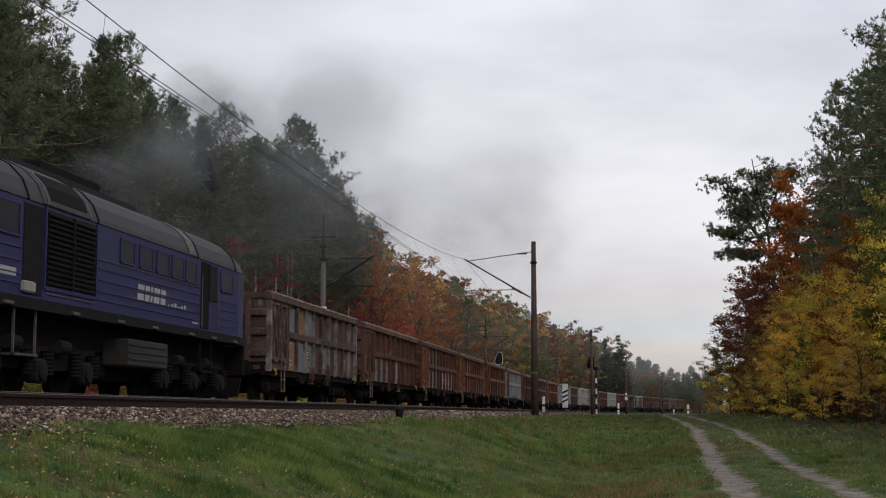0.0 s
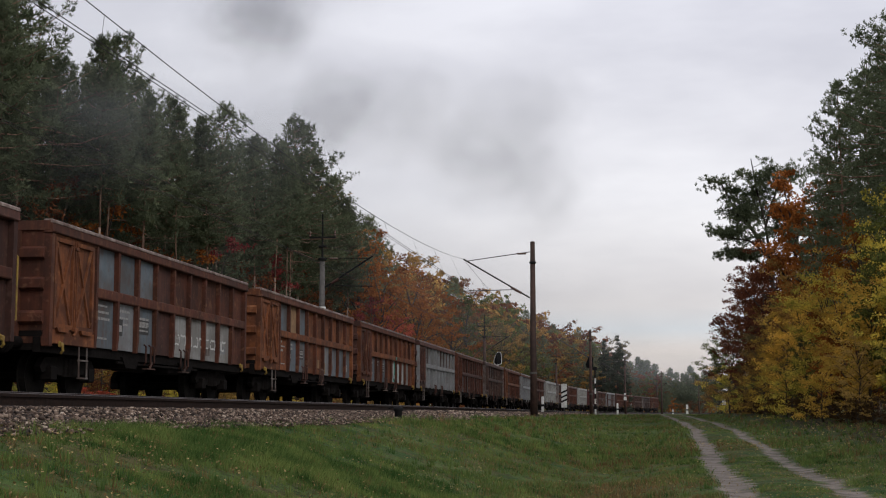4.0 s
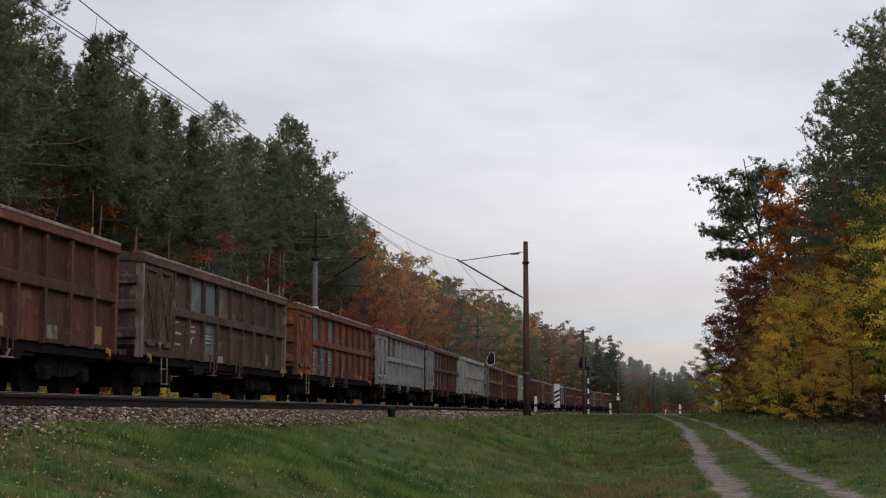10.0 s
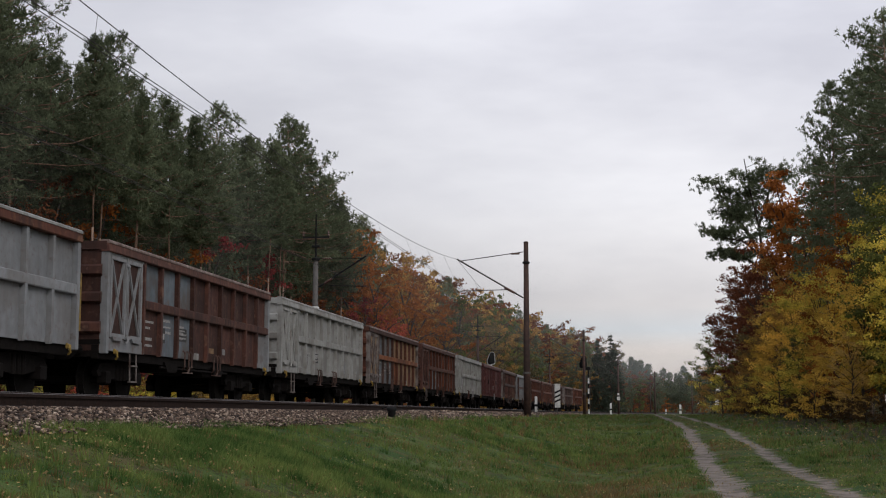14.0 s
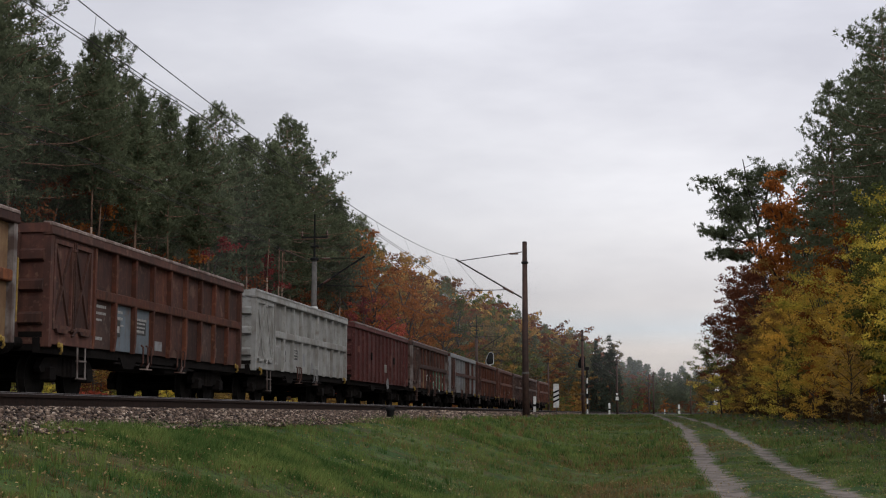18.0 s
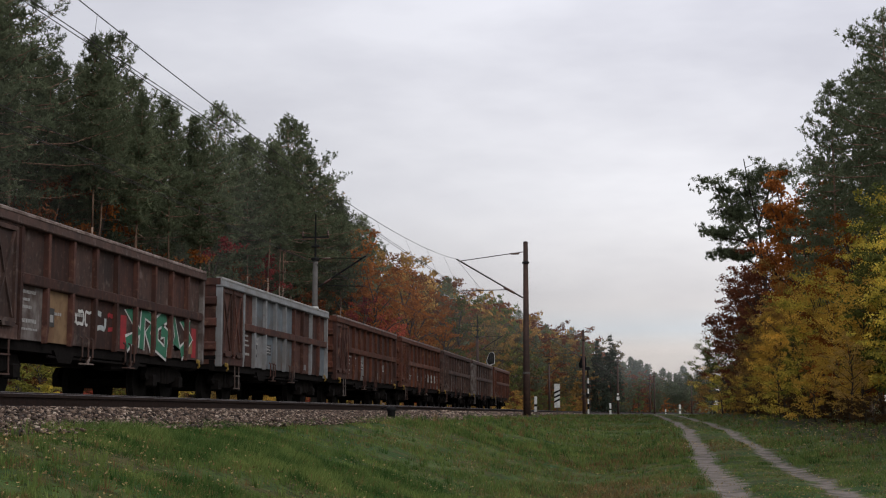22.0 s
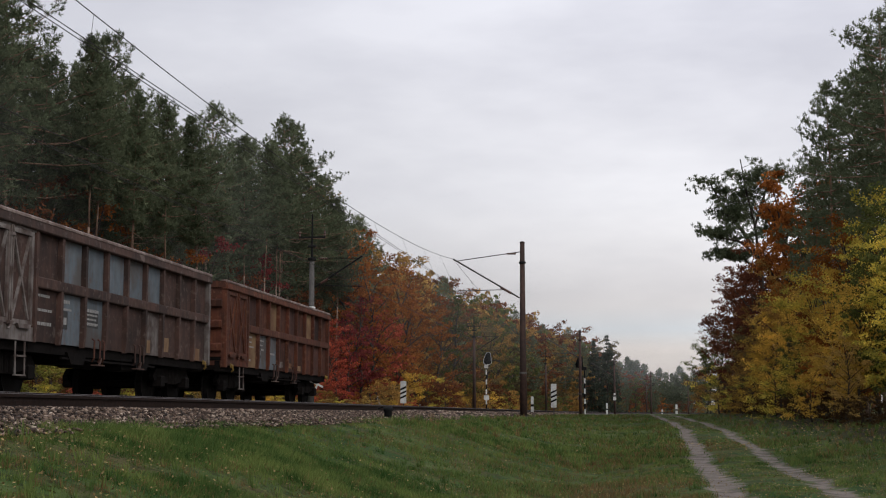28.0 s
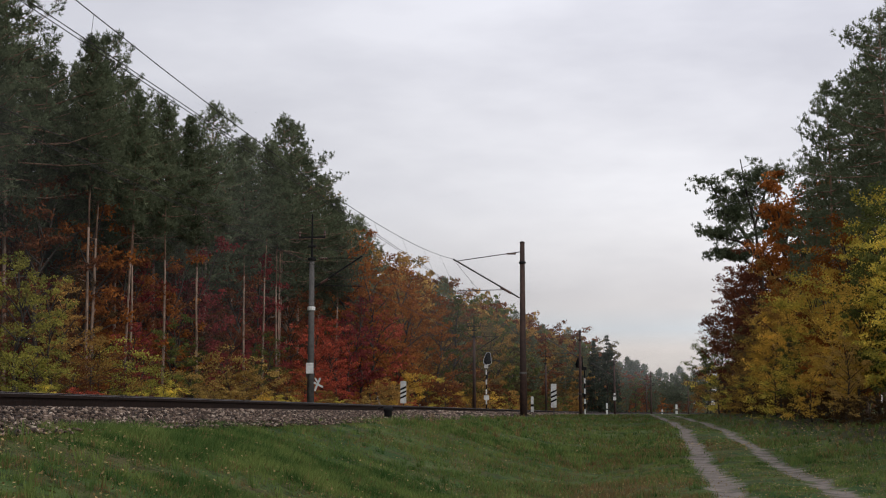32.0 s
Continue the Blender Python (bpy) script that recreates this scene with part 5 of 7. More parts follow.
def undergear(w):
    half = W_LEN / 2
    put("wagon_floor", WM["wagon_floor"], w)
    put("underframe", WM["underframe"], w)
    put("brake_gear", WM["brake_gear"], w)
    for y in (-1.9, 1.7):
        put("discharge_box", WM["discharge_box"], w, None, "", pose(0, y, 0))
    for y in (-4.5, 4.5):
        b = put("bogie", WM["bogie_frame"], w, None, "cast steel bogie", pose(0, y, 0))
        for a in (-0.9, 0.9):
            put("wheelset", WM["wheelset"], b, None, "", pose(0, a, 0.46))
    for y, turn in ((-half, 0), (half, 180)):
        for x in (-0.875, 0.875):
            put("buffer", WM["buffer"], w, None, "round steel buffer", pose(x, y, 0, 0, 0, turn))
        put("coupling", WM["coupling"], w, None, "screw coupling", pose(0, y, 0, 0, 0, turn))


def markings(w, y0, r, spec):
    """Stencilled lines too small to read, as plain bars, and a data panel."""
    for bay, z, n in ((0, 1.86, 5), (1, 1.82, 3), (2, 1.74, 3)):
        for k in range(n):
            if r.random() < 0.8:
                s = put("marking", WM["stencil"], w, None, "", pose(0, y0 + bay * BAY + 0.16, z - 0.13 * k - (0.12 if k > 2 else 0)))
                s.scale = (1, r.uniform(0.6, 1.15), r.uniform(0.7, 1.4))
    if r.random() < 0.8:
        p = put("data_plate", WM["plate"], w, STENCIL_DARK, "dark data panel", pose(0.0005, y0 + 2 * BAY + 0.16, 1.44))
        p.scale = (1, 0.9, 0.95)
        for k in range(3):
            s = put("marking", WM["stencil"], w, None, "", pose(0.006, y0 + 2 * BAY + 0.2, 1.50 + 0.085 * k))
            s.scale = (1, r.uniform(0.8, 1.0), 0.7)
    p = put("data_plate", WM["plate"], w, STENCIL_DARK, "small dark label holder", pose(0.012, y0 + 1 * BAY + 0.22, 1.34))
    p.scale = (1, 0.30, 1.05)
    p = put("label_card", WM["plate"], w, None, "pale card in the holder", pose(0.016, y0 + 1 * BAY + 0.27, 1.42))
    p.scale = (1, 0.17, 0.42)
    for bay in range(3, 9):
        if r.random() < 0.45:
            p = put("paint_patch", WM["plate"], w, r.choice((PAINT["grey"], PAINT["white"], PAINT["tan"], PAINT["worn"])) if spec["main"] not in ("white", "grey") else PAINT["grey"], "pale paint patch", pose(0.0006 * bay, y0 + bay * BAY + r.uniform(0.12, 0.4), W_Z0 + r.uniform(0.03, 0.25)))
            p.scale = (1, r.uniform(0.25, 0.75), r.uniform(0.4, 1.3))


def ribbed_wagon(label):
    """The smooth maroon wagon: upright ribs from sill to rim, two pairs of plain doors, a brake wheel."""
    w = thing("freight_wagon", label, "freight wagon", group="wagons of the train")
    half, x, m = W_LEN / 2, W_X, PAINT["maroon"]
    put("side_wall", Geo().box(x - 0.11, x - 0.06, -half, half, W_Z0, 3.06).mesh("side_wall", m), w, None, "maroon side wall")
    rib = Geo().prism([(x - 0.06, W_Z0), (x + 0.02, W_Z0 + 0.06), (x + 0.02, 2.96), (x - 0.06, 2.99)], -0.045, 0.045, "y").mesh("rib", m)
    for k in range(15):
        put("rib", rib, w, None, "", pose(0, -half + 0.08 + k * (W_LEN - 0.16) / 14, 0))
    leaf = Geo().box(x - 0.06, x - 0.03, 0.06, 0.78, 1.25, 2.9, 0.01).mesh("door", m)
    lock = Geo().box(x - 0.03, x + 0.03, 0.70, 0.82, 1.9, 2.2, 0.01).mesh("lock", UNDER)
    for k in (3, 4, 9, 10):
        d = put("door", leaf, w, None, "plain maroon door leaf", pose(0, -half + 0.08 + k * (W_LEN - 0.16) / 14, 0))
        if k % 2:
            put("lock", lock, d)
    put("top_rail", WM["top_rail"], w, m)
    put("rim_lip", WM["rim_lip"], w, None, "worn bare edge of the rim")
    put("handrail", WM["handrail"], w, None, "yellow handrail at the corner")
    put("far_side", WM["far_side"], w, m)
    end_walls(w, m, m)
    undergear(w)
    hoop = [(x + 0.06, 0.21 * math.cos(a), 0.21 * math.sin(a)) for a in np.linspace(0, 2 * math.pi, 17)]
    put("brake_wheel", Geo().tube(hoop, 0.02, 5, False).tube([(x + 0.05, 0, -0.2), (x + 0.05, 0, 0.2)], 0.015, 5).mesh("brake_wheel", PAINT["grey"]), w, None, "grey hand brake wheel", pose(0, 0.6, 1.02))
    put("data_plate", WM["plate"], w, PAINT["white"], "white data panel", pose(0.07, 0.35, 1.5))
    for k, y in enumerate((2.6, 2.7, -2.0)):
        p = put("marking", WM["plate"], w, None, "pale stencil", pose(0.045, y, (2.35, 1.25, 1.3)[k]))
        p.scale = (1, 0.5, 0.5)
    return w


TAGS = {
    "white": mat("spray_white", (0.55, 0.55, 0.53), (0.45, 0.45, 0.44), 0.7, 0, 9, 0),
    "teal": mat("spray_teal", (0.03, 0.30, 0.24), (0.025, 0.22, 0.18), 0.7, 0, 9, 0),
    "pale": mat("spray_pale_grey", (0.40, 0.43, 0.43), (0.31, 0.34, 0.34), 0.7, 0, 9, 0),
    "red": mat("spray_red", (0.30, 0.025, 0.03), (0.22, 0.02, 0.025), 0.7, 0, 9, 0),
    "green": mat("spray_green", (0.04, 0.17, 0.10), (0.03, 0.13, 0.08), 0.7, 0, 9, 0),
}


def stroke(points, wide, x):
    """A flat painted stroke through (y, z) points, lying just off the panel."""
    left, right = [], []
    for i, (y, z) in enumerate(points):
        a, b = points[max(0, i - 1)], points[min(len(points) - 1, i + 1)]
        d = math.hypot(b[0] - a[0], b[1] - a[1]) or 1.0
        n = (-(b[1] - a[1]) / d * wide / 2, (b[0] - a[0]) / d * wide / 2)
        left.append((y + n[0], z + n[1]))
        right.append((y - n[0], z - n[1]))
    g = Geo()
    for i in range(len(points) - 1):
        g.prism([left[i], left[i + 1], right[i + 1], right[i]], x, x + 0.003, "x")
    return g


def scrawl(w, y0, y1, z0, z1, colours, seed, wide=0.09, letters=5):
    """Sprayed shapes that spell nothing: loops and hooks side by side, wound over posts and panels."""
    r = random.Random(seed)
    step = (y1 - y0) / letters
    for k in range(letters):
        c = y0 + step * (k + 0.5)
        a0, turns = r.uniform(0, 6.28), r.uniform(0.55, 1.0)
        pts = []
        for i in range(11):
            a = a0 + turns * 6.28 * i / 10
            pts.append((c + 0.42 * step * math.cos(a), (z0 + z1) / 2 + 0.45 * (z1 - z0) * math.sin(a) * (0.7 + 0.3 * math.cos(2 * a))))
        x = W_X - 0.100 + 0.0008 * k
        part("sprayed_paint", stroke(pts, wide * r.uniform(0.8, 1.4), x), TAGS[colours[k % len(colours)]], w, "sprayed paint scrawl")


def tag_letters(w, y0, y1, z0, z1, n, seed):
    """Tall sprayed shapes that spell nothing: a white outline round a green core."""
    r = random.Random(seed)
    step = (y1 - y0) / n
    for k in range(n):
        a, b = y0 + step * (k + 0.12), y0 + step * (k + 0.88)
        m = (a + b) / 2
        forms = ([(a, z0), (a, z1), (b, z1 - 0.1), (m, (z0 + z1) / 2), (b, z0)], [(b, z1), (a, z1 - 0.15), (a, z0 + 0.1), (b, z0), (b, (z0 + z1) / 2), (m, (z0 + z1) / 2)], [(a, z0), (m, z1), (b, z0), (m, z0 + 0.35)], [(b, z1 - 0.1), (a, z1), (b, (z0 + z1) / 2), (a, z0)])
        pts = [(y + r.uniform(-0.06, 0.06), z + r.uniform(-0.06, 0.06)) for y, z in forms[(k + seed) % 4]]
        part("sprayed_paint", stroke(pts, 0.40, W_X - 0.100 + 0.0006 * k), TAGS["white"], w, "white sprayed outline")
        part("sprayed_paint", stroke(pts, 0.27, W_X - 0.096 + 0.0006 * k), TAGS["green"], w, "green sprayed core")


TRAIN = [
    dict(main="umber", up="utukkkkkk", lo="tuukukkkk", posts="kknnknnkn", corner="worn", rim="umber", seed=1),
    dict(main="brown", up="bbbbkbbbb", lo="uuubgbbkb", trim="rust", rim="brown", seed=2),
    dict(main="rust", up="uuubrrrrr", lo="ugubwwwwr", end="rust", door="orange", seed=3),
    dict(main="orange", up="utuoooooo", lo="ouuooguuu", posts="rrrrrrrrr", rim="rust", seed=4),
    dict(main="orange", up="ooooooooo", lo="ubuooowwo", trim="orange", posts="rrrrrrrrr", rim="rust", end="brown", door="rust", seed=5),
    dict(main="brown", up="bgggbbbbb", lo="ggggggggg", trim="grey", corner="grey", end="brown", seed=6),
    dict(main="rust", up="rrbrrbrrr", lo="ububrrbrr", end="rust", trim="brown", seed=7),
    dict(main="umber", up="kuunkkkkk", lo="kkukkkbkk", corner="worn", rim="umber", seed=8),
    dict(main="orange", up="uouoooooo", lo="uuuoooooo", posts="rkrrrrrrr", rim="rust", corner="rust", seed=9),
    dict(main="grey", up="rrggggggg", lo="ggggggggg", rim="rust", door="brown", door_frame="grey", end="rust", seed=10),
    dict(main="brown", up="uuubbbbbb", lo="buubbbbbg", rim="brown", door_frame="grey", corner="grey", seed=11),
    dict(main="white", up="wwwwwwwww", lo="wwwwwwwww", rim="white", seed=12),
    dict(main="rust", up="uuutttttt", lo="uuuottttt", trim="orange", posts="kkkbrbrbr", door="tan", door_frame="worn", corner="worn", rim="brown", seed=13),
    dict(main="brown", up="bbbrbbbbb", lo="kuubbbkbb", trim="rust", seed=14),
    dict(main="white", up="wwwwwwwww", lo="wwwwwwwww", seed=15),
    dict(main="maroon", ribbed=True, seed=16),
    dict(main="umber", up="kbkkbkkbk", lo="ntkbkkbkk", corner="worn", trim="brown", seed=17),
    dict(main="grey", up="buuuubbbb", lo="bguuubbbu", trim="brown", posts="gggggbbgb", corner="grey", rim="grey", door="brown", door_frame="brown", end="brown", seed=18),
    dict(main="brown", up="bbrbbbbbb", lo="bbgbbbbbb", rim="rust", end="rust", trim="rust", seed=19),
    dict(main="rust", up="rbrrbrrbr", lo="rbrrbrrbr", seed=20),
    dict(main="umber", up="kkbkkkkbk", lo="knkkknkkk", rim="brown", seed=21),
    dict(main="umber", up="kuuuuukkk", lo="kuukknkkk", door_frame="worn", corner="worn", rim="umber", seed=22),
    dict(main="rust", up="brtrbrtbr", lo="tuurbrrbr", trim="rust", corner="rust", end="rust", seed=23),
]
WORDS = {"umber": "dark grey-brown", "brown": "rusty brown", "orange": "rust-orange", "grey": "grey", "white": "pale grey", "maroon": "maroon", "rust": "red-brown"}
wagons = []
for spec in TRAIN:
    if spec.get("ribbed"):
        wagons.append(ribbed_wagon("smooth maroon open wagon with upright ribs"))
    else:
        wagons.append(wagon(spec, WORDS[spec["main"]] + " four-axle open coal wagon with patched steel panels"))
wagons[0].scale = (1, 0.962, 1)   # the first wagon is a little shorter
EDGE = -W_LEN / 2 + 0.06 + DOOR_W
# a pale block with a teal drip on one orange wagon, scrawls on others
for k, (y, z, wd, ht) in enumerate(((4.6, 1.12, 0.6, 0.75), (5.25, 1.1, 1.5, 0.8), (6.85, 1.1, 0.8, 0.66), (5.35, 1.93, 0.55, 0.22))):
    part("sprayed_paint", Geo().box(W_X - 0.1035, W_X - 0.098, EDGE + y, EDGE + y + wd, z, z + ht), TAGS["pale"], wagons[4], "pale sprayed block")
part("sprayed_paint", Geo().box(W_X + 0.001, W_X + 0.004, EDGE + 5.5, EDGE + 5.7, 2.04, 2.17), TAGS["teal"], wagons[4], "teal sprayed drip")
part("sprayed_paint", stroke([(EDGE + 5.62, 2.0), (EDGE + 5.62, 1.5), (EDGE + 5.3, 1.2), (EDGE + 6.2, 1.15), (EDGE + 6.3, 1.5)], 0.16, W_X - 0.097), TAGS["teal"], wagons[4], "teal sprayed drip")
scrawl(wagons[16], EDGE + 3.6, EDGE + 4.8, 1.25, 1.95, ("pale", "red"), 3, 0.10, 2)
tag_letters(wagons[16], EDGE + 5.3, EDGE + 9.7, 1.18, 1.94, 5, 3)
for y in (5.0, 9.72):
    part("sprayed_paint", Geo().box(W_X - 0.1035, W_X - 0.1005, EDGE + y, EDGE + y + 0.34, 1.1, 1.8), TAGS["red"], wagons[16], "red sprayed edge")
scrawl(wagons[16], EDGE + 2.6, EDGE + 3.5, 1.3, 1.9, ("white",), 12, 0.05, 2)
for k in range(4):
    scrawl(wagons[19], EDGE + 5.6 + 0.1 * k, EDGE + 9.9, 1.12 + 0.05 * k, 1.98 - 0.08 * k, ("white", "pale", "pale"), 60 + k, 0.03, 13 - k)
for k in range(3):
    scrawl(wagons[19], EDGE + 0.3 + 2.1 * k, EDGE + 1.5 + 1.8 * k, 1.25, 1.7, ("pale",), 70 + k, 0.028, 4)
scrawl(wagons[18], EDGE + 7.0, EDGE + 7.8, 1.35, 1.95, ("pale",), 8, 0.03, 5)
scrawl(wagons[18], EDGE + 7.05, EDGE + 7.7, 1.4, 1.8, ("pale",), 18, 0.03, 3)
scrawl(wagons[2], EDGE + 4.8, EDGE + 8.9, 1.2, 1.7, ("white",), 9, 0.04, 9)

# ---- the locomotive ----
BLUE = mat("loco_blue", (0.0125, 0.0115, 0.078), (0.0095, 0.009, 0.060), 0.55, 0, 5, 0.1, dirt=(0.016, 0.017, 0.06), dirt_amount=0.5, streak=(0.014, 0.014, 0.042), streak_amount=0.5)
ROOF = mat("loco_roof_grey", (0.036, 0.036, 0.040), (0.026, 0.026, 0.029), 0.7, 0, 5, 0.15, dirt=(0.03, 0.029, 0.03), dirt_amount=0.6)
# soot of the roof, also the painted darkness of the open doorway
SOOT_AND_DARK = mat("loco_soot", (0.006, 0.0055, 0.0055), (0.010, 0.009, 0.009), 0.9, 0, 6, 0.3, spec=0.1)
GLASS = mat("dark_window_glass", (0.012, 0.012, 0.018), (0.018, 0.017, 0.022), 0.4, 0, 3, 0, spec=0.12)
SKIRT = mat("loco_frame_dark", (0.013, 0.012, 0.012), (0.009, 0.008, 0.008), 0.9, 0.0, 7, 0.25, spec=0.12)
TANK = mat("battery_box_grey", (0.026, 0.025, 0.023), (0.017, 0.016, 0.015), 0.85, 0, 7, 0.2, dirt=(0.04, 0.037, 0.034), dirt_amount=0.6)


def build_loco():
    L = thing("diesel_locomotive", "blue diesel locomotive with grey roof and dark running gear", "locomotive")
    sx = 1.47
    # side walls narrow a little at both ends
    ends = [(-8.3, 0.93), (-7.5, 1.0), (7.5, 1.0), (8.3, 0.93)]
    g, n = Geo(), 0
    for y, k in ends:
        g.v += [(sx * k, y, 1.75), (sx * k, y, 3.42), (-sx * k, y, 3.42), (-sx * k, y, 1.75)]
    for i in range(3):
        for a, b in ((0, 1), (1, 2), (2, 3), (3, 0)):
            g.f.append((4 * i + a, 4 * i + b, 4 * i + 4 + b, 4 * i + 4 + a))
    g.f += [(0, 1, 2, 3), (12, 13, 14, 15)]
    part("body", g, BLUE, L, "blue steel body shell")
    arch = [(1.49, 3.425), (1.47, 3.52), (1.36, 3.78), (1.12, 4.03), (0.75, 4.22), (0.3, 4.31)]
    ring = arch + [(-x, z) for x, z in reversed(arch)]
    g = Geo()
    for y, k, d in ((-8.42, 0.86, 0.42), (-8.0, 0.96, 0.78), (-7.2, 1.0, 1.0), (7.2, 1.0, 1.0), (8.0, 0.96, 0.78), (8.42, 0.86, 0.42)):
        g.v += [(x * k, y, 3.425 + (z - 3.425) * d) for x, z in ring]
    m = len(ring)
    for i in range(5):
        for a in range(m):
            b = (a + 1) % m
            g.f.append((m * i + a, m * i + b, m * i + m + b, m * i + m + a))
    g.f += [tuple(range(m)), tuple(range(5 * m, 6 * m))]
    part("roof", g, ROOF, L, "grey curved sheet roof")

    def strip(y, w, mat_, name, label="", lift=0.018, last=6):
        s = Geo()
        pts = [(x + lift * 0.9, z + lift * 0.7) for x, z in arch][:last]
        lo = [(x - 0.03, z - 0.03) for x, z in arch][:last]
        s.prism(pts + lo[::-1], y - w / 2, y + w / 2, "y")
        return part(name, s, mat_, L, label)

    for y in (-7.2, -5.35, -2.2, 4.0, 7.1):
        strip(y, 0.055, SOOT_AND_DARK, "roof_seam", "dark roof seam")
    strip(3.55, 0.5, MATS["galvanised_tube"], "roof_hatch", "grey roof hatch", 0.025, 5)
    # intake panel above the big grille
    fr = strip(-3.7, 2.1, ROOF, "roof_panel", "framed roof intake panel", 0.02, 5)
    for y in (-4.55, -2.62):
        strip(y, 0.07, MATS["galvanised_tube"], "panel_edge", "pale edge of the intake panel", 0.03, 4)
    s = Geo()
    pts = [(x + 0.024, z + 0.02) for x, z in arch][1:4]
    s.prism(pts + [(x - 0.03, z - 0.03) for x, z in pts[::-1]], -4.4, -2.75, "y")
    part("intake_grille", s, SOOT_AND_DARK, L, "dark roof intake grille")
    part("exhaust_housing", Geo().prism([(-0.7, 4.2), (-0.55, 4.42), (0.55, 4.42), (0.7, 4.2)], -6.8, 2.2, "y"), SOOT_AND_DARK, L, "sooty roof walkway and silencer")
    part("exhaust_duct", Geo().box(-0.45, 0.45, -2.6, 0.4, 4.40, 4.66, 0.05), SOOT_AND_DARK, L, "sooty exhaust stack")
    # dark frame below the body
    g = Geo()
    for y, k in ((-8.5, 0.93), (-7.6, 1.0), (7.6, 1.0), (8.5, 0.93)):
        g.v += [(1.5 * k, y, 1.55), (1.5 * k, y, 1.745), (-1.5 * k, y, 1.745), (-1.5 * k, y, 1.55)]
    for i in range(3):
        for a, b in ((0, 1), (1, 2), (2, 3), (3, 0)):
            g.f.append((4 * i + a, 4 * i + b, 4 * i + 4 + b, 4 * i + 4 + a))
    g.f += [(0, 1, 2, 3), (12, 13, 14, 15)]
    part("main_frame", g, SKIRT, L, "dark main frame")
    part("underframe", Geo().box(-0.9, 0.9, -8.2, 8.2, 1.0, 1.54), UNDER, L)
    # windows
    def window(y0, y1, z0, z1, sill=True):
        w = part("window", Geo().box(sx - 0.01, sx + 0.012, y0 + 0.05, y1 - 0.05, z0 + 0.04, z1 - 0.04, 0.004), GLASS, L, "dark window pane")
        f = Geo().box(sx - 0.01, sx + 0.022, y0, y0 + 0.05, z0, z1).box(sx - 0.01, sx + 0.022, y1 - 0.05, y1, z0, z1).box(sx - 0.01, sx + 0.0215, y0 + 0.05, y1 - 0.05, z1 - 0.04, z1)
        part("window_frame", f, BLUE, w)
        if sill:
            part("window_sill", Geo().box(sx - 0.01, sx + 0.04, y0 + 0.02, y1 - 0.02, z0 - 0.02, z0 + 0.03), BLUE, w)

    for y in (-0.98, 0.12, 1.17, 2.17, 3.12):
        window(y, y + 0.84, 2.8, 3.3)
    window(5.85, 6.95, 2.82, 3.3)
    window(-6.55, -5.6, 2.75, 3.32)
    window(-7.4, -6.8, 2.75, 3.32)
    for y in (-7.55, 7.5):
        g = Geo().box(sx * 0.965 - 0.03, sx * 0.965 + 0.03, y - 0.02, y + 0.5, 2.84, 3.32, 0.005)
        part("corner_window", g, GLASS, L, "dark corner cab window")
    # doorway: near-black sheet painted for the unlit inside, with a half-open leaf
    part("doorway", Geo().box(sx - 0.05, sx + 0.006, 4.30, 4.93, 1.78, 3.38), SOOT_AND_DARK, L, "dark sheet for the unlit open doorway")
    part("door", Geo().box(sx - 0.02, sx + 0.03, 4.93, 5.52, 2.48, 3.36, 0.01), BLACK, L, "dark door window leaf")
    part("door", Geo().box(sx - 0.02, sx + 0.012, 4.93, 5.52, 1.8, 2.47, 0.005), BLUE, L, "blue lower door leaf")
    for y in (4.28, 5.6):
        part("handrail", Geo().tube([(sx + 0.05, y, 1.8), (sx + 0.05, y, 3.1)], 0.015, 6), ARM, L, "thin steel handrail")
    # big side grille: a black sheet stands for the shaded recess behind the slats
    part("grille_recess", Geo().box(sx - 0.05, sx + 0.005, -4.55, -2.25, 2.0, 3.36), BLACK, L, "dark sheet for the shaded radiator recess")
    slat = Geo().prism([(sx + 0.006, 0.0), (sx + 0.05, -0.03), (sx + 0.055, -0.005), (sx + 0.006, 0.035)], -4.5, -2.3, "y").mesh("slat", SOOT_AND_DARK)
    for k in range(14):
        put("slat", slat, L, None, "", pose(0, 0, 2.06 + 0.094 * k))
    part("grille_post", Geo().box(sx + 0.02, sx + 0.065, -3.42, -3.38, 2.0, 3.34), SKIRT, L, "dark centre bar of the grille")
    part("grille_frame", Geo().box(sx, sx + 0.03, -4.62, -4.55, 1.95, 3.4).box(sx, sx + 0.03, -2.25, -2.18, 1.95, 3.4).box(sx, sx + 0.028, -4.55, -2.25, 1.93, 2.0), BLUE, L)
    part("side_door", Geo().box(sx, sx + 0.014, -5.45, -4.68, 1.8, 3.36, 0.004), SKIRT, L, "grimy dark blue side door")
    # pressed ribs
    for z in (2.56, 2.34, 2.12, 1.95):
        part("rib", Geo().prism([(sx - 0.004, z - 0.012), (sx + 0.022, z - 0.004), (sx + 0.018, z + 0.012), (sx - 0.004, z + 0.016)], -2.1, 4.22, "y"), BLUE, L)
        part("rib", Geo().prism([(sx - 0.004, z - 0.012), (sx + 0.022, z - 0.004), (sx + 0.018, z + 0.012), (sx - 0.004, z + 0.016)], 5.62, 7.3, "y"), BLUE, L)
        part("rib", Geo().prism([(sx - 0.004, z - 0.012), (sx + 0.022, z - 0.004), (sx + 0.018, z + 0.012), (sx - 0.004, z + 0.016)], -7.3, -5.55, "y"), BLUE, L)
    part("rib", Geo().box(sx - 0.004, sx + 0.02, -2.1, 4.22, 2.73, 2.755), MATS["galvanised_tube"], L, "pale ledge below the windows")
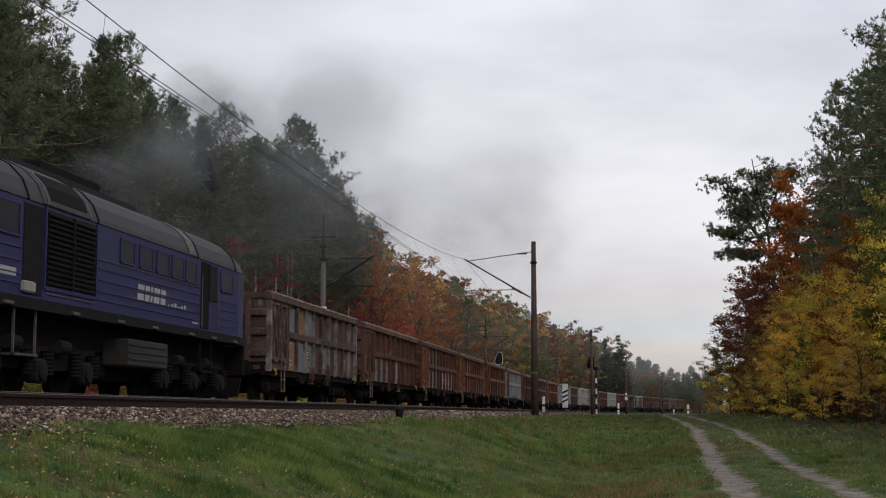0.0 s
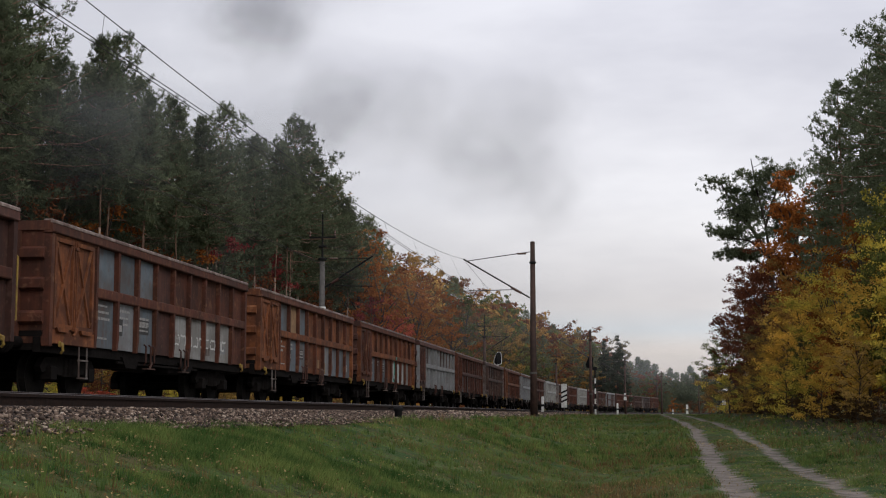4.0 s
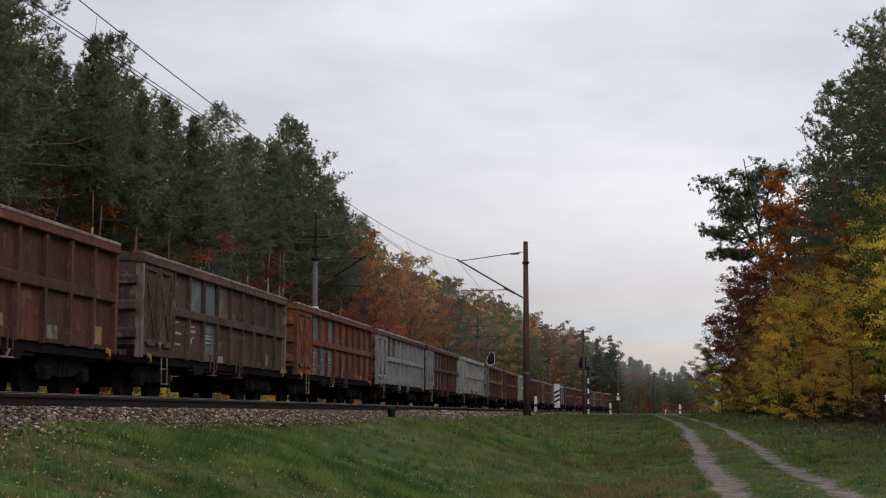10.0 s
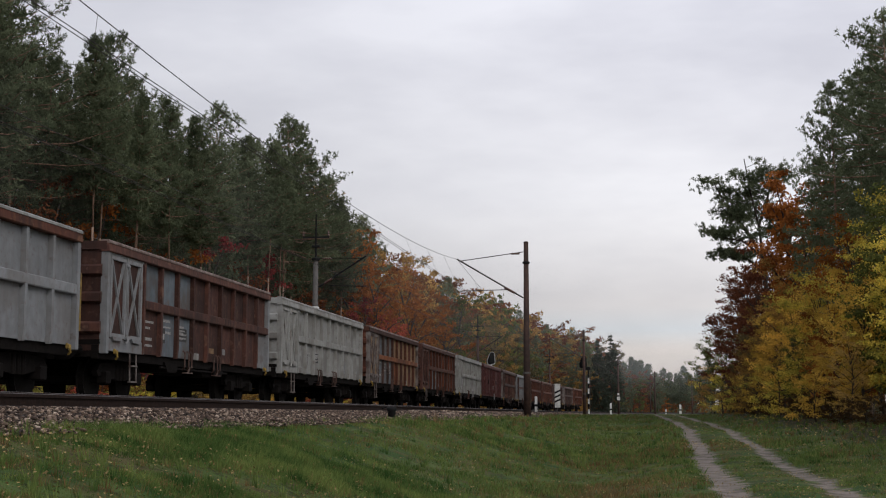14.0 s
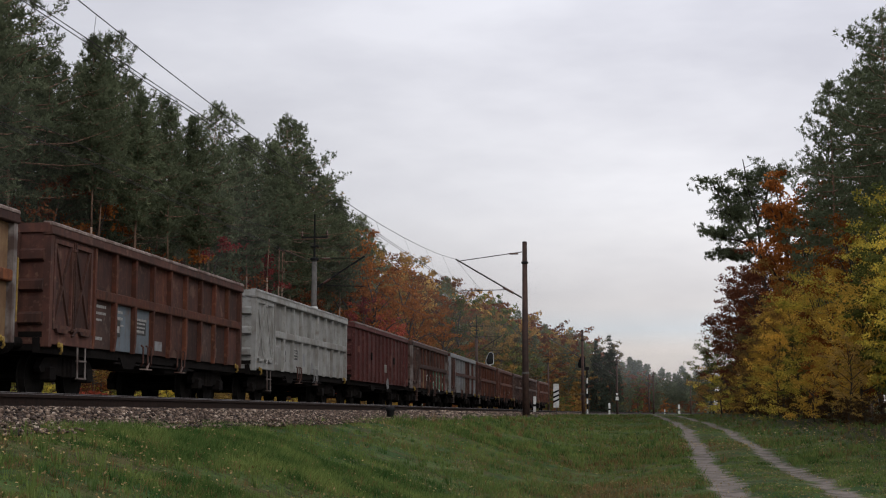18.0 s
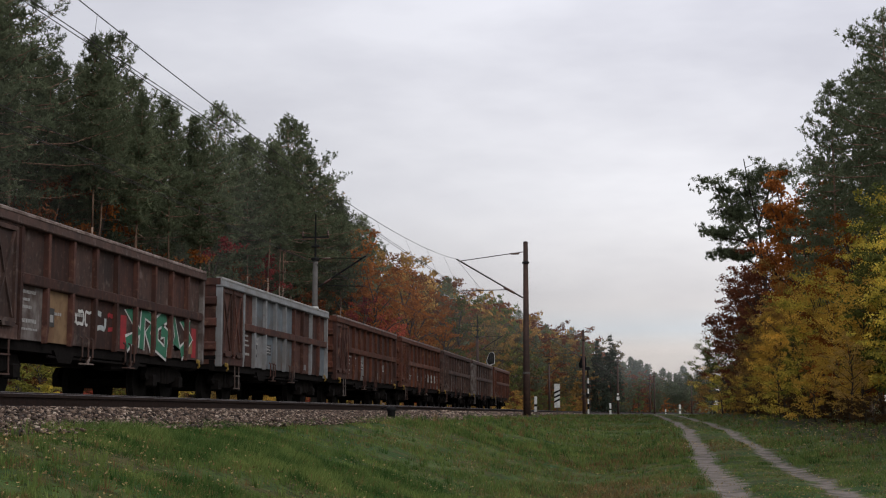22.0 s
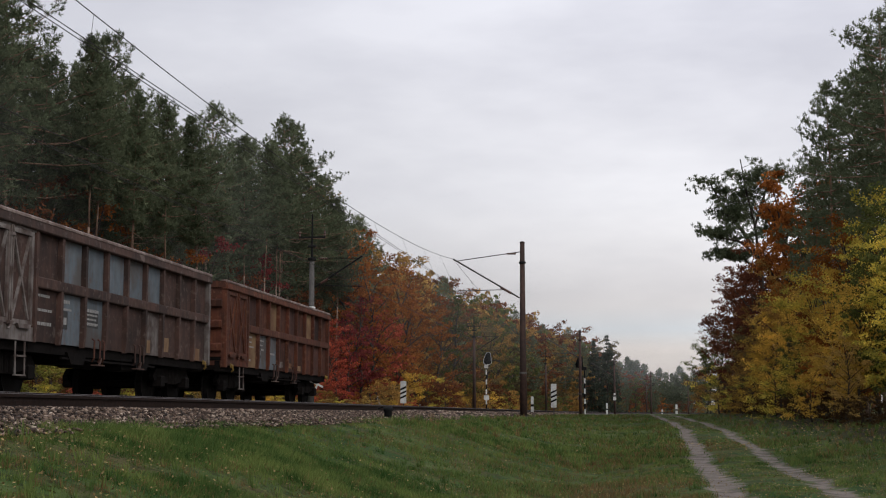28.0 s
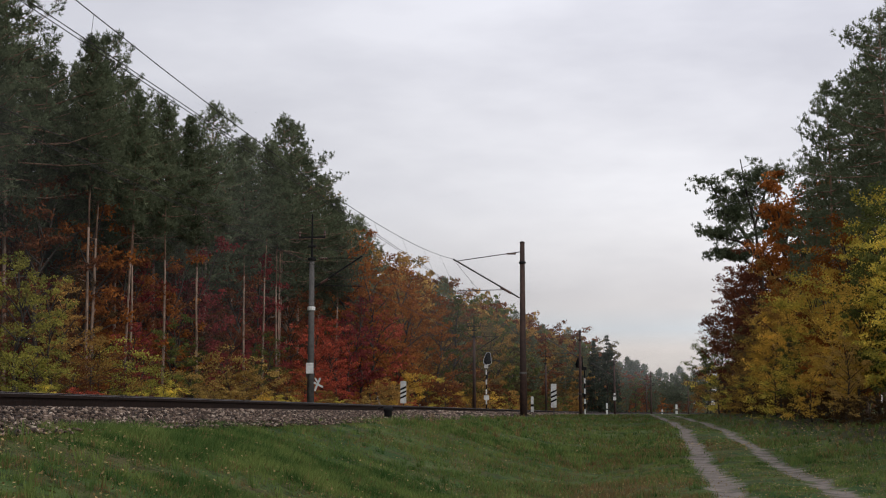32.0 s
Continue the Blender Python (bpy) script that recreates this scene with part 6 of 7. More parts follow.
    part("rib", Geo().box(sx - 0.004, sx + 0.02, -4.5, -2.3, 1.86, 1.885), MATS["galvanised_tube"], L, "pale ledge below the grille")
    # the owner's mark as plain slanted white blocks, small lines as bars
    for k, (y, w) in enumerate(((0.06, 0.36), (0.50, 0.26), (0.84, 0.12), (1.04, 0.36), (1.48, 0.30))):
        for z0, z1 in ((2.13, 2.27), (2.32, 2.46)):
            c = 0.03 * (z0 > 2.3)
            part("white_mark", Geo().prism([(y + c, z0), (y + c + w, z0), (y + c + w + 0.02, z1), (y + c + 0.02, z1)], sx + 0.001, sx + 0.006, "x"), STENCIL, L, "white painted block")
    for k in range(6):
        part("white_mark", Geo().box(sx + 0.001, sx + 0.006, 1.98 + 0.22 * k, 2.12 + 0.22 * k, 2.14, 2.17 + 0.03 * (k % 3)), STENCIL, L)
    part("white_mark", Geo().box(sx + 0.001, sx + 0.006, 3.7, 4.15, 1.86, 1.90), STENCIL, L)
    part("white_mark", Geo().box(sx + 0.001, sx + 0.006, -6.3, -5.7, 2.06, 2.2), STENCIL, L)
    part("side_lamp", Geo().box(sx, sx + 0.07, -5.5, -5.05, 1.82, 2.02, 0.03), MATS["concrete"], L, "pale side fitting")
    # fittings along the frame
    for y in (-6.2, -3.4, -1.1, 0.9, 3.4, 5.1, 6.9):
        part("jack_plate", Geo().box(1.47, 1.535, y, y + 0.34, 1.57, 1.63, 0.01), ARM, L)
    part("battery_box", Geo().box(0.9, 1.44, -0.32, 2.12, 0.74, 1.3, 0.03), TANK, L, "grey ribbed battery box")
    for z in (0.88, 1.02, 1.17):
        part("box_rib", Geo().box(1.44, 1.462, -0.25, 2.05, z, z + 0.025), TANK, L)
    part("fuel_tank", Geo().box(-1.3, 0.88, -1.6, 2.4, 0.45, 1.0, 0.08), UNDER, L, "black fuel tank")
    part("step", Geo().box(1.2, 1.45, 4.5, 5.4, 0.75, 0.79).box(1.38, 1.42, 4.5, 4.54, 0.75, 1.56).box(1.38, 1.42, 5.36, 5.4, 0.75, 1.56), UNDER, L)
    part("step", Geo().box(1.2, 1.45, -5.6, -4.7, 0.75, 0.79).box(1.38, 1.42, -5.6, -5.56, 0.75, 1.56).box(1.38, 1.42, -4.74, -4.7, 0.75, 1.56), ARM, L)
    # bogies
    bf = Geo()
    for s in (-1, 1):
        bf.prism([(-3.1, 0.72), (-2.9, 0.98), (2.9, 0.98), (3.1, 0.72), (2.6, 0.66), (1.6, 0.56), (-1.6, 0.56), (-2.6, 0.66)], s * 1.02, s * 1.16, "x")
    bf.box(-1.0, 1.0, -0.4, 0.4, 0.6, 0.98, 0.04)
    bogie = bf.mesh("bogie", UNDER)
    box = Geo().box(1.14, 1.36, -0.24, 0.24, 0.3, 0.74, 0.05).lathe([(0.17, 1.36), (0.16, 1.41), (0.05, 1.43)], "x", 12, (0, 0, 0.52)).mesh("axle_box", SKIRT)
    coil = [(0.10 if k % 2 else 0.125, 0.30 + 0.035 * k) for k in range(13)]
    spring = Geo().lathe(coil, "z", 10, (1.28, 0, 0.0)).mesh("coil_spring", UNDER)
    ws = Geo().tube([(-0.95, 0, 0), (0.95, 0, 0)], 0.10, 8)
    for s in (-1, 1):
        ws.lathe([(0.14, s * 0.83), (0.46, s * 0.80), (0.525, s * 0.82), (0.525, s * 0.705), (0.555, s * 0.69), (0.555, s * 0.67), (0.44, s * 0.68), (0.14, s * 0.66)], "x", 24)
    ws = ws.mesh("wheelset", WHEEL)
    cyl = Geo().lathe([(0.12, 0.0), (0.13, 0.05), (0.13, 0.4), (0.10, 0.45)], "y", 12, (1.27, -0.2, 0.98)).mesh("brake_cylinder", SKIRT)
    for y in (-4.3, 4.3):
        b = put("bogie", bogie, L, None, "black three-axle bogie", pose(0, y, 0))
        for a in (-2.1, 0, 2.1):
            put("axle_box", box, b, None, "", pose(0, a, 0))
            put("wheelset", ws, b, None, "", pose(0, a, 0.525))
            for d in (-0.42, 0.42):
                put("coil_spring", spring, b, None, "", pose(0, a + d, 0.16))
        for a in (-1.05, 1.05):
            put("brake_cylinder", cyl, b, None, "", pose(0, a, 0))
    for y, turn in ((-8.5, 0), (8.5, 180)):
        part("buffer_beam", Geo().box(-1.36, 1.36, min(y, y * 0.98), max(y, y * 0.98), 0.75, 1.54, 0.03), UNDER, L)
        for x in (-0.875, 0.875):
            put("buffer", WM["buffer"], L, None, "round steel buffer", pose(x, y, 0.02, 0, 0, turn))
        put("coupling", WM["coupling"], L, None, "screw coupling", pose(0, y, 0, 0, 0, turn))
        part("snow_plough", Geo().prism([(-1.3, 0.72), (1.3, 0.72), (1.2, 0.2), (-1.2, 0.2)], y * 0.985, y * 1.0, "y"), UNDER, L)
        part("hose", Geo().tube([(0.45, y, 1.0), (0.47, y * 1.03, 0.8), (0.45, y * 1.035, 0.5)], 0.03, 6), BLACK, L)
    return L


loco = build_loco()

# ---- overhead line, signals, boards ----
def mast(x, y, near, label):
    """A mast with its bracket: near ones are brown and hold the wire to the left of them."""
    z0 = float(ground_z(x, y)) - 0.15 if near else 0.9
    m = thing("catenary_mast", label, "railway mast", pose(x, y, 0), "overhead line masts")
    s = -1 if near else 1
    if near:
        g = Geo().tube([(0.02, 0, z0), (0.0, 0, 4.0), (0, 0, 9.2)], [0.178, 0.15, 0.11], 10)
        part("pole", g, POLE_BROWN, m, "dark brown tapered pole", True)
        part("pole_cap", Geo().lathe([(0.11, 9.2), (0.12, 9.22), (0.11, 9.26), (0.04, 9.28)], "z", 10), POLE_BROWN, m)
        part("collar", Geo().lathe([(0.115, 8.2), (0.17, 8.22), (0.17, 8.3), (0.115, 8.33)], "z", 10), BLACK, m, "dark clamp collar")
        part("band", Geo().lathe([(0.155, 3.0), (0.175, 3.01), (0.175, 3.09), (0.155, 3.1)], "z", 10), POLE_GREY, m, "grey band")
        part("footing", Geo().box(-0.5, 0.55, -0.5, 0.5, z0 - 0.3, z0 + 0.2, 0.06), FOOTING, m, "dark weathered concrete footing")
        if 200 < y < 210:
            part("number_plate", Geo().box(-0.2, 0.2, -0.28, -0.25, 3.1, 3.6).box(-0.14, 0.14, -0.28, -0.25, 3.8, 4.1), WHITE, m, "white plates on the pole")
    else:
        g = Geo().tube([(0, 0, z0), (0, 0, 8.35)], [0.175, 0.115], 10)
        part("pole", g, POLE_GREY if y < 100 else POLE_BROWN, m, "tapered concrete pole", True)
        part("collar", Geo().lathe([(0.13, 8.3), (0.2, 8.32), (0.2, 8.42), (0.08, 8.45)], "z", 10), BLACK, m)
        part("mast_top", Geo().tube([(0, 0, 8.3), (0, 0, 10.5)], [0.06, 0.035], 6), BLACK, m, "thin steel mast extension")
        part("collar", Geo().box(-0.18, 0.18, -0.08, 0.08, 8.92, 9.02, 0.02), BLACK, m)
        part("crossarm", Geo().box(-0.62, 0.62, -0.04, 0.04, 9.36, 9.44), BLACK, m, "dark crossarm")
        for u in (-0.6, 0.6):
            part("insulator", Geo().lathe([(0.03, 9.44), (0.06, 9.48), (0.04, 9.54), (0.06, 9.60), (0.04, 9.66), (0.03, 9.72)], "z", 8, (u, 0, 0)), CERAMIC, m, "brown pin insulator")
        if y > 100:
            return bracket(m, s)
        part("number_plate", Geo().box(-0.17, 0.17, -0.24, -0.2, 3.0, 3.5, 0.01), WHITE, m, "white plate on the pole")
        part("band", Geo().lathe([(0.16, 5.95), (0.19, 5.96), (0.19, 6.12), (0.16, 6.13)], "z", 10), WHITE, m, "white painted band")
        part("reflector", Geo().prism([(0.16, 2.22), (0.24, 2.18), (0.5, 2.78), (0.42, 2.82)], -0.05, -0.03, "y").prism([(0.14, 2.56), (0.18, 2.64), (0.62, 2.42), (0.58, 2.34)], -0.075, -0.055, "y").prism([(0.2, 2.78), (0.26, 2.82), (0.4, 2.6), (0.34, 2.56)], -0.10, -0.08, "y"), WHITE, m, "white crossed marker strips")
    return bracket(m, s)


def bracket(m, s):
    """The arm that holds the wires off the mast; the far masts stand closer to their track."""
    k, foot = (3.3, 6.6) if s < 0 else (2.4, 7.05)
    tip, steel = (s * k, 0, 8.48), ARM if s < 0 else BLACK
    part("bracket_tube", Geo().tube([(s * 0.15, 0, foot), tip], 0.04, 6), steel, m, "sloping bracket tube")
    part("tie_rod", Geo().tube([(s * 0.12, 0, 8.78 if s < 0 else 8.42), (s * 0.95 * k, 0, 8.385)], 0.022, 5), steel, m, "thin tie rod")
    part("insulator", Geo().lathe([(0.03, 0.0)] + [(r, 0.04 + 0.05 * q) for q in range(8) for r in (0.055 if q % 2 else 0.035,)] + [(0.03, 0.45)], "x", 8, (s * 0.3 if s > 0 else -0.75, 0, 8.7 if s < 0 else 8.39)), CERAMIC, m)
    u, v = 0.12, 0.27
    part("insulator", Geo().tube([(s * (0.15 + u * k), 0, foot + u * (8.48 - foot)), (s * (0.15 + v * k), 0, foot + v * (8.48 - foot))], 0.06, 8), CERAMIC, m)
    part("steady_arm", Geo().tube([(s * 0.26 * k, 0, 6.99 if s < 0 else 7.12), (s * 1.0 * k, 0, 6.95 if s < 0 else 7.06)], 0.02, 5), steel, m, "thin registration arm")
    part("steady_link", Geo().tube([(s * 0.94 * k, 0, 6.95 if s < 0 else 7.06), (s * 0.82 * k, 0, 6.68)], 0.014, 5), steel, m)
    return m


NEAR_Y = [-3.5, 66.5, 138.0, 206.0, 276.0, 346.0]
FAR_Y = [-4.5, 64.6, 133.0, 205.0, 275.0, 345.0]
for y in NEAR_Y:
    mast(track_x(y, -5.1), y, True, "dark brown overhead line mast with a bracket, beside the track")
for y in FAR_Y:
    mast(track_x(y, -14.85), y, False, "grey concrete overhead line mast with a crossarm on top")


def wires(ys, base, label):
    """Carrier wire in sagging spans, two contact wires and their droppers over one track."""
    line = thing("overhead_line", label, "overhead wire", group="overhead lines")
    for k, (a, b) in enumerate(zip(ys, ys[1:])):
        st = 0.3 if k % 2 else -0.3
        pts = []
        for i in range(17):
            u = i / 16
            y = a + (b - a) * u
            pts.append((track_x(y, base) - 0.5 * (2 * u - 1) ** 2, y, 6.95 + 1.53 * (2 * u - 1) ** 2))
        part("carrier_wire", Geo().tube(pts, 0.0085, 4), WIRE, line)
        for d in (-0.05, 0.05):
            part("contact_wire", Geo().tube([(track_x(a + (b - a) * u, base) + d + st * (1 - 2 * u), a + (b - a) * u, 6.66) for u in (0, 0.25, 0.5, 0.75, 1)], 0.0075, 4), WIRE, line)
        for i in range(1, 12):
            u = i / 12
            y = a + (b - a) * u
            top = 6.95 + 1.53 * (2 * u - 1) ** 2
            part("dropper", Geo().tube([(track_x(y, base) - 0.5 * (2 * u - 1) ** 2, y, top), (track_x(y, base) + st * (1 - 2 * u), y, 6.66)], 0.004, 3), WIRE, line)


wires(NEAR_Y, NEAR, "thin overhead wires hung above the near railway track")
wires(FAR_Y, FAR, "thin overhead wires hung above the train's railway track")


def signal(x, y, head_z, faces, label, aside):
    """A colour-light signal on a black and white banded post; faces: seen from behind or in front."""
    m = thing("railway_signal", label, "railway signal", pose(x, y, 0, 0, 0, 12 if faces else -4), "railway signals")
    z0 = 0.95
    part("post", Geo().tube([(0, 0, z0), (0, 0, head_z)], 0.075, 8), BLACK, m, "black and white banded post")
    n = int((head_z - z0) / 1.0)
    for k in range(n):
        part("white_band", Geo().lathe([(0.079, z0 + 0.15 + 1.0 * k), (0.082, z0 + 0.16 + 1.0 * k), (0.082, z0 + 0.64 + 1.0 * k), (0.079, z0 + 0.65 + 1.0 * k)], "z", 8), WHITE, m, "white band")
    out = [(-0.36, 0.25), (-0.30, 0.05), (-0.12, 0.0), (0.2, 0.0), (0.34, 0.12), (0.36, 0.35), (0.33, 1.5), (0.22, 1.72), (0.02, 1.75), (-0.12, 1.62), (-0.38, 0.6)]
    tall = 0.68
    out = [(a + aside, tall * b) for a, b in out]
    shell = [((a - aside) * 1.14 + aside, b * 1.07 - 0.05) for a, b in out]
    part("backboard", Geo().prism([(a, head_z + b) for a, b in out], -0.05, 0.05, "y"), BLACK, m, "black backboard")
    if faces:
        part("white_rim", Geo().prism([(a, head_z + b) for a, b in shell], -0.03, 0.03, "y"), WHITE, m, "white rim of the backboard")
    for k in range(3):
        z = head_z + (0.35 + 0.45 * k) * tall
        part("hood", Geo().lathe([(0.13, -0.30), (0.14, -0.28), (0.14, 0.0), (0.10, 0.0)], "y", 12, (0.02 + aside, -0.05, z)), BLACK, m, "round lamp hood")
    part("lamp_case", Geo().box(-0.2 + aside, 0.24 + aside, 0.05, 0.28, head_z + 0.1, head_z + 1.55 * tall, 0.03), BLACK, m)
    if faces:
        part("bracket", Geo().box(min(-0.2, aside), max(0.2, aside), -0.08, 0.1, head_z - 0.42, head_z - 0.06, 0.02), WHITE, m, "white fixing plate")
        part("number_plate", Geo().box(-0.26, 0.26, -0.11, -0.085, head_z - 3.6 if head_z > 5 else head_z - 3.0, head_z - 3.15 if head_z > 5 else head_z - 2.6), WHITE, m, "small white plate")
    else:
        part("bracket", Geo().box(min(-0.2, aside), max(0.2, aside), -0.08, 0.1, head_z - 0.2, head_z + 0.1, 0.02), BLACK, m, "black fixing plate")
    part("ladder", Geo().box(-0.2, -0.17, 0.2, 0.23, z0, head_z).box(0.17, 0.2, 0.2, 0.23, z0, head_z), ARM, m)
    return m


signal(-14.7, 143.0, 6.15, True, "black signal head with white rim on banded post", 0.12)
signal(track_x(139, -4.75), 139.5, 5.6, False, "dark signal head on banded post beside a mast", -0.5)


def board(x, y, z, w, h, label, stripes=3):
    """A white warning board with slanting black bars on a short post."""
    b = thing("warning_board", label, "railway sign", pose(x, y, 0), "striped boards")
    part("panel", Geo().box(-w / 2, w / 2, -0.02, 0.02, z, z + h), WHITE, b, "white board")
    part("post", Geo().tube([(0, 0.06, 0.9), (0, 0.06, z + h * 0.8)], 0.035, 6), ARM, b)
    for k in range(stripes):
        c = z + h * (0.2 + 0.19 * k)
        part("black_bar", Geo().prism([(-w / 2, c - 0.01), (w / 2, c + 0.16), (w / 2, c + 0.28), (-w / 2, c + 0.11)], -0.026, -0.021, "y"), BLACK, b, "slanting black bar")


board(-5.05, 91.5, 1.55, 0.36, 1.52, "tall white trackside board with slanting black stripes")
board(-14.6, 90.0, 1.82, 0.38, 1.42, "tall white trackside board with slanting black stripes")


def marker(x, y, z0, z1, w, label, cap=False):
    p = thing("marker_post", label, "marker post", pose(x, y, 0), "marker posts")
    part("post", Geo().box(-w / 2, w / 2, -w / 2, w / 2, z0, z1, 0.03), WHITE, p)
    part("dark_mark", Geo().box(-w / 2 - 0.004, w / 2 + 0.004, -w / 2 - 0.006, w / 2 - 0.02, z0 + (z1 - z0) * 0.42, z0 + (z1 - z0) * 0.55), BLACK, p, "dark mark")


marker(-6.68, 95.0, 1.15, 2.3, 0.17, "short white kilometre post beside the track")
marker(-3.08, 170.0, 1.0, 2.4, 0.22, "short white kilometre post beside the track")
marker(8.65, 290.0, 0.9, 3.0, 0.42, "white post by the far level crossing")
marker(5.7, 285.0, 0.9, 2.0, 0.25, "white post by the far level crossing")

# low cable stump at the edge of the ballast
st = thing("cable_stump", "black cable stump at the edge of the ballast", "trackside stump", pose(-5.32, 30.7, 0))
part("stump", Geo().lathe([(0.10, 0.7), (0.09, 0.95), (0.085, 1.20), (0.11, 1.22), (0.11, 1.28), (0.05, 1.31)], "z", 10), BLACK, st, "black stub post", True)
part("cable", Geo().tube([(-0.05, 0.0, 1.22), (-0.12, -0.02, 1.3), (-0.22, 0.0, 1.26)], 0.018, 6), BLACK, st, "bent black cable")

# ---- exhaust smoke, and shells that stand in for haze ----
def smoke_haze_mat(name, most, shade=(0.17, 0.178, 0.20)):
    """Thin soot, also the stand-in for haze: mostly clear, thicker towards the middle of a puff, broken up by noise."""
    m = bpy.data.materials.new(name)
    m.use_nodes = True
    t = m.node_tree
    t.nodes.remove(t.nodes["Principled BSDF"])
    co = t.nodes.new("ShaderNodeTexCoord")
    flat = t.nodes.new("ShaderNodeVectorMath")
    flat.operation = "MULTIPLY"
    flat.inputs[1].default_value = (1, 0, 1)
    t.links.new(co.outputs["Object"], flat.inputs[0])
    r = t.nodes.new("ShaderNodeVectorMath")
    r.operation = "LENGTH"
    t.links.new(flat.outputs[0], r.inputs[0])
    info = t.nodes.new("ShaderNodeObjectInfo")
    shift = t.nodes.new("ShaderNodeVectorMath")
    shift.operation = "MULTIPLY_ADD"
    shift.inputs[1].default_value = (31, 7, 19)
    t.links.new(info.outputs["Random"], shift.inputs[0])
    t.links.new(co.outputs["Object"], shift.inputs[2])
    n = t.nodes.new("ShaderNodeTexNoise")
    n.inputs["Scale"].default_value, n.inputs["Detail"].default_value, n.inputs["Roughness"].default_value = 1.5, 5.0, 0.5
    t.links.new(shift.outputs[0], n.inputs["Vector"])
    edge = t.nodes.new("ShaderNodeMath")
    edge.operation = "MULTIPLY_ADD"
    edge.inputs[1].default_value = 0.7
    t.links.new(n.outputs[0], edge.inputs[0])
    t.links.new(r.outputs["Value"], edge.inputs[2])
    fade = t.nodes.new("ShaderNodeMapRange")
    fade.interpolation_type = "SMOOTHERSTEP"
    fade.inputs["From Min"].default_value, fade.inputs["From Max"].default_value = 0.2, 1.2
    fade.inputs["To Min"].default_value, fade.inputs["To Max"].default_value = most, 0.0
    t.links.new(edge.outputs[0], fade.inputs["Value"])
    rim = t.nodes.new("ShaderNodeMapRange")
    rim.interpolation_type = "SMOOTHSTEP"
    rim.inputs["From Min"].default_value, rim.inputs["From Max"].default_value = 0.3, 0.98
    rim.inputs["To Min"].default_value, rim.inputs["To Max"].default_value = 1.0, 0.0
    t.links.new(r.outputs["Value"], rim.inputs["Value"])
    a = t.nodes.new("ShaderNodeMath")
    a.operation = "MULTIPLY"
    t.links.new(fade.outputs[0], a.inputs[0])
    t.links.new(rim.outputs[0], a.inputs[1])
    d = t.nodes.new("ShaderNodeBsdfDiffuse")
    d.inputs["Color"].default_value = (*shade, 1)
    clear = t.nodes.new("ShaderNodeBsdfTransparent")
    mix = t.nodes.new("ShaderNodeMixShader")
    t.links.new(a.outputs[0], mix.inputs[0])
    t.links.new(clear.outputs[0], mix.inputs[1])
    t.links.new(d.outputs[0], mix.inputs[2])
    t.links.new(mix.outputs[0], t.nodes["Material Output"].inputs["Surface"])
    return m


THICK, THIN, HAZE = smoke_haze_mat("thick_soot", 0.56), smoke_haze_mat("thin_soot", 0.38), smoke_haze_mat("soot_haze", 0.26)
# pale shell colour that imitates haze over the line
LINE_HAZE = smoke_haze_mat("thin_drifting_veil", 0.10, (0.40, 0.405, 0.415))


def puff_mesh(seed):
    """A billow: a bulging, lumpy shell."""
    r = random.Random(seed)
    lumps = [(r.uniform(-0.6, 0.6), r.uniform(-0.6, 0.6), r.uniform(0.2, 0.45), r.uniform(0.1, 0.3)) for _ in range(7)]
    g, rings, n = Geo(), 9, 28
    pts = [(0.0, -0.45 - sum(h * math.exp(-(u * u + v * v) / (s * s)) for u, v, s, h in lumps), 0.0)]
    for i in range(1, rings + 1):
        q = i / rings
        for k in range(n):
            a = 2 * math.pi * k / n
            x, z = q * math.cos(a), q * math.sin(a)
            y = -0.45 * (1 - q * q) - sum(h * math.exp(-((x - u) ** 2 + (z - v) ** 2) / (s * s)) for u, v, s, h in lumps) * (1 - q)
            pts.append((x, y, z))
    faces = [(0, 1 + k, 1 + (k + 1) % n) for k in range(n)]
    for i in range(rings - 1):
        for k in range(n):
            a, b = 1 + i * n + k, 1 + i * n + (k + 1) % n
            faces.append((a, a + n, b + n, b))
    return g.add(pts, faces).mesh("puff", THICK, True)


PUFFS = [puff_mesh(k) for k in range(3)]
smoke = thing("exhaust_smoke", "dark grey exhaust smoke above the train, with stand-in haze shells", "smoke")
puffs = []
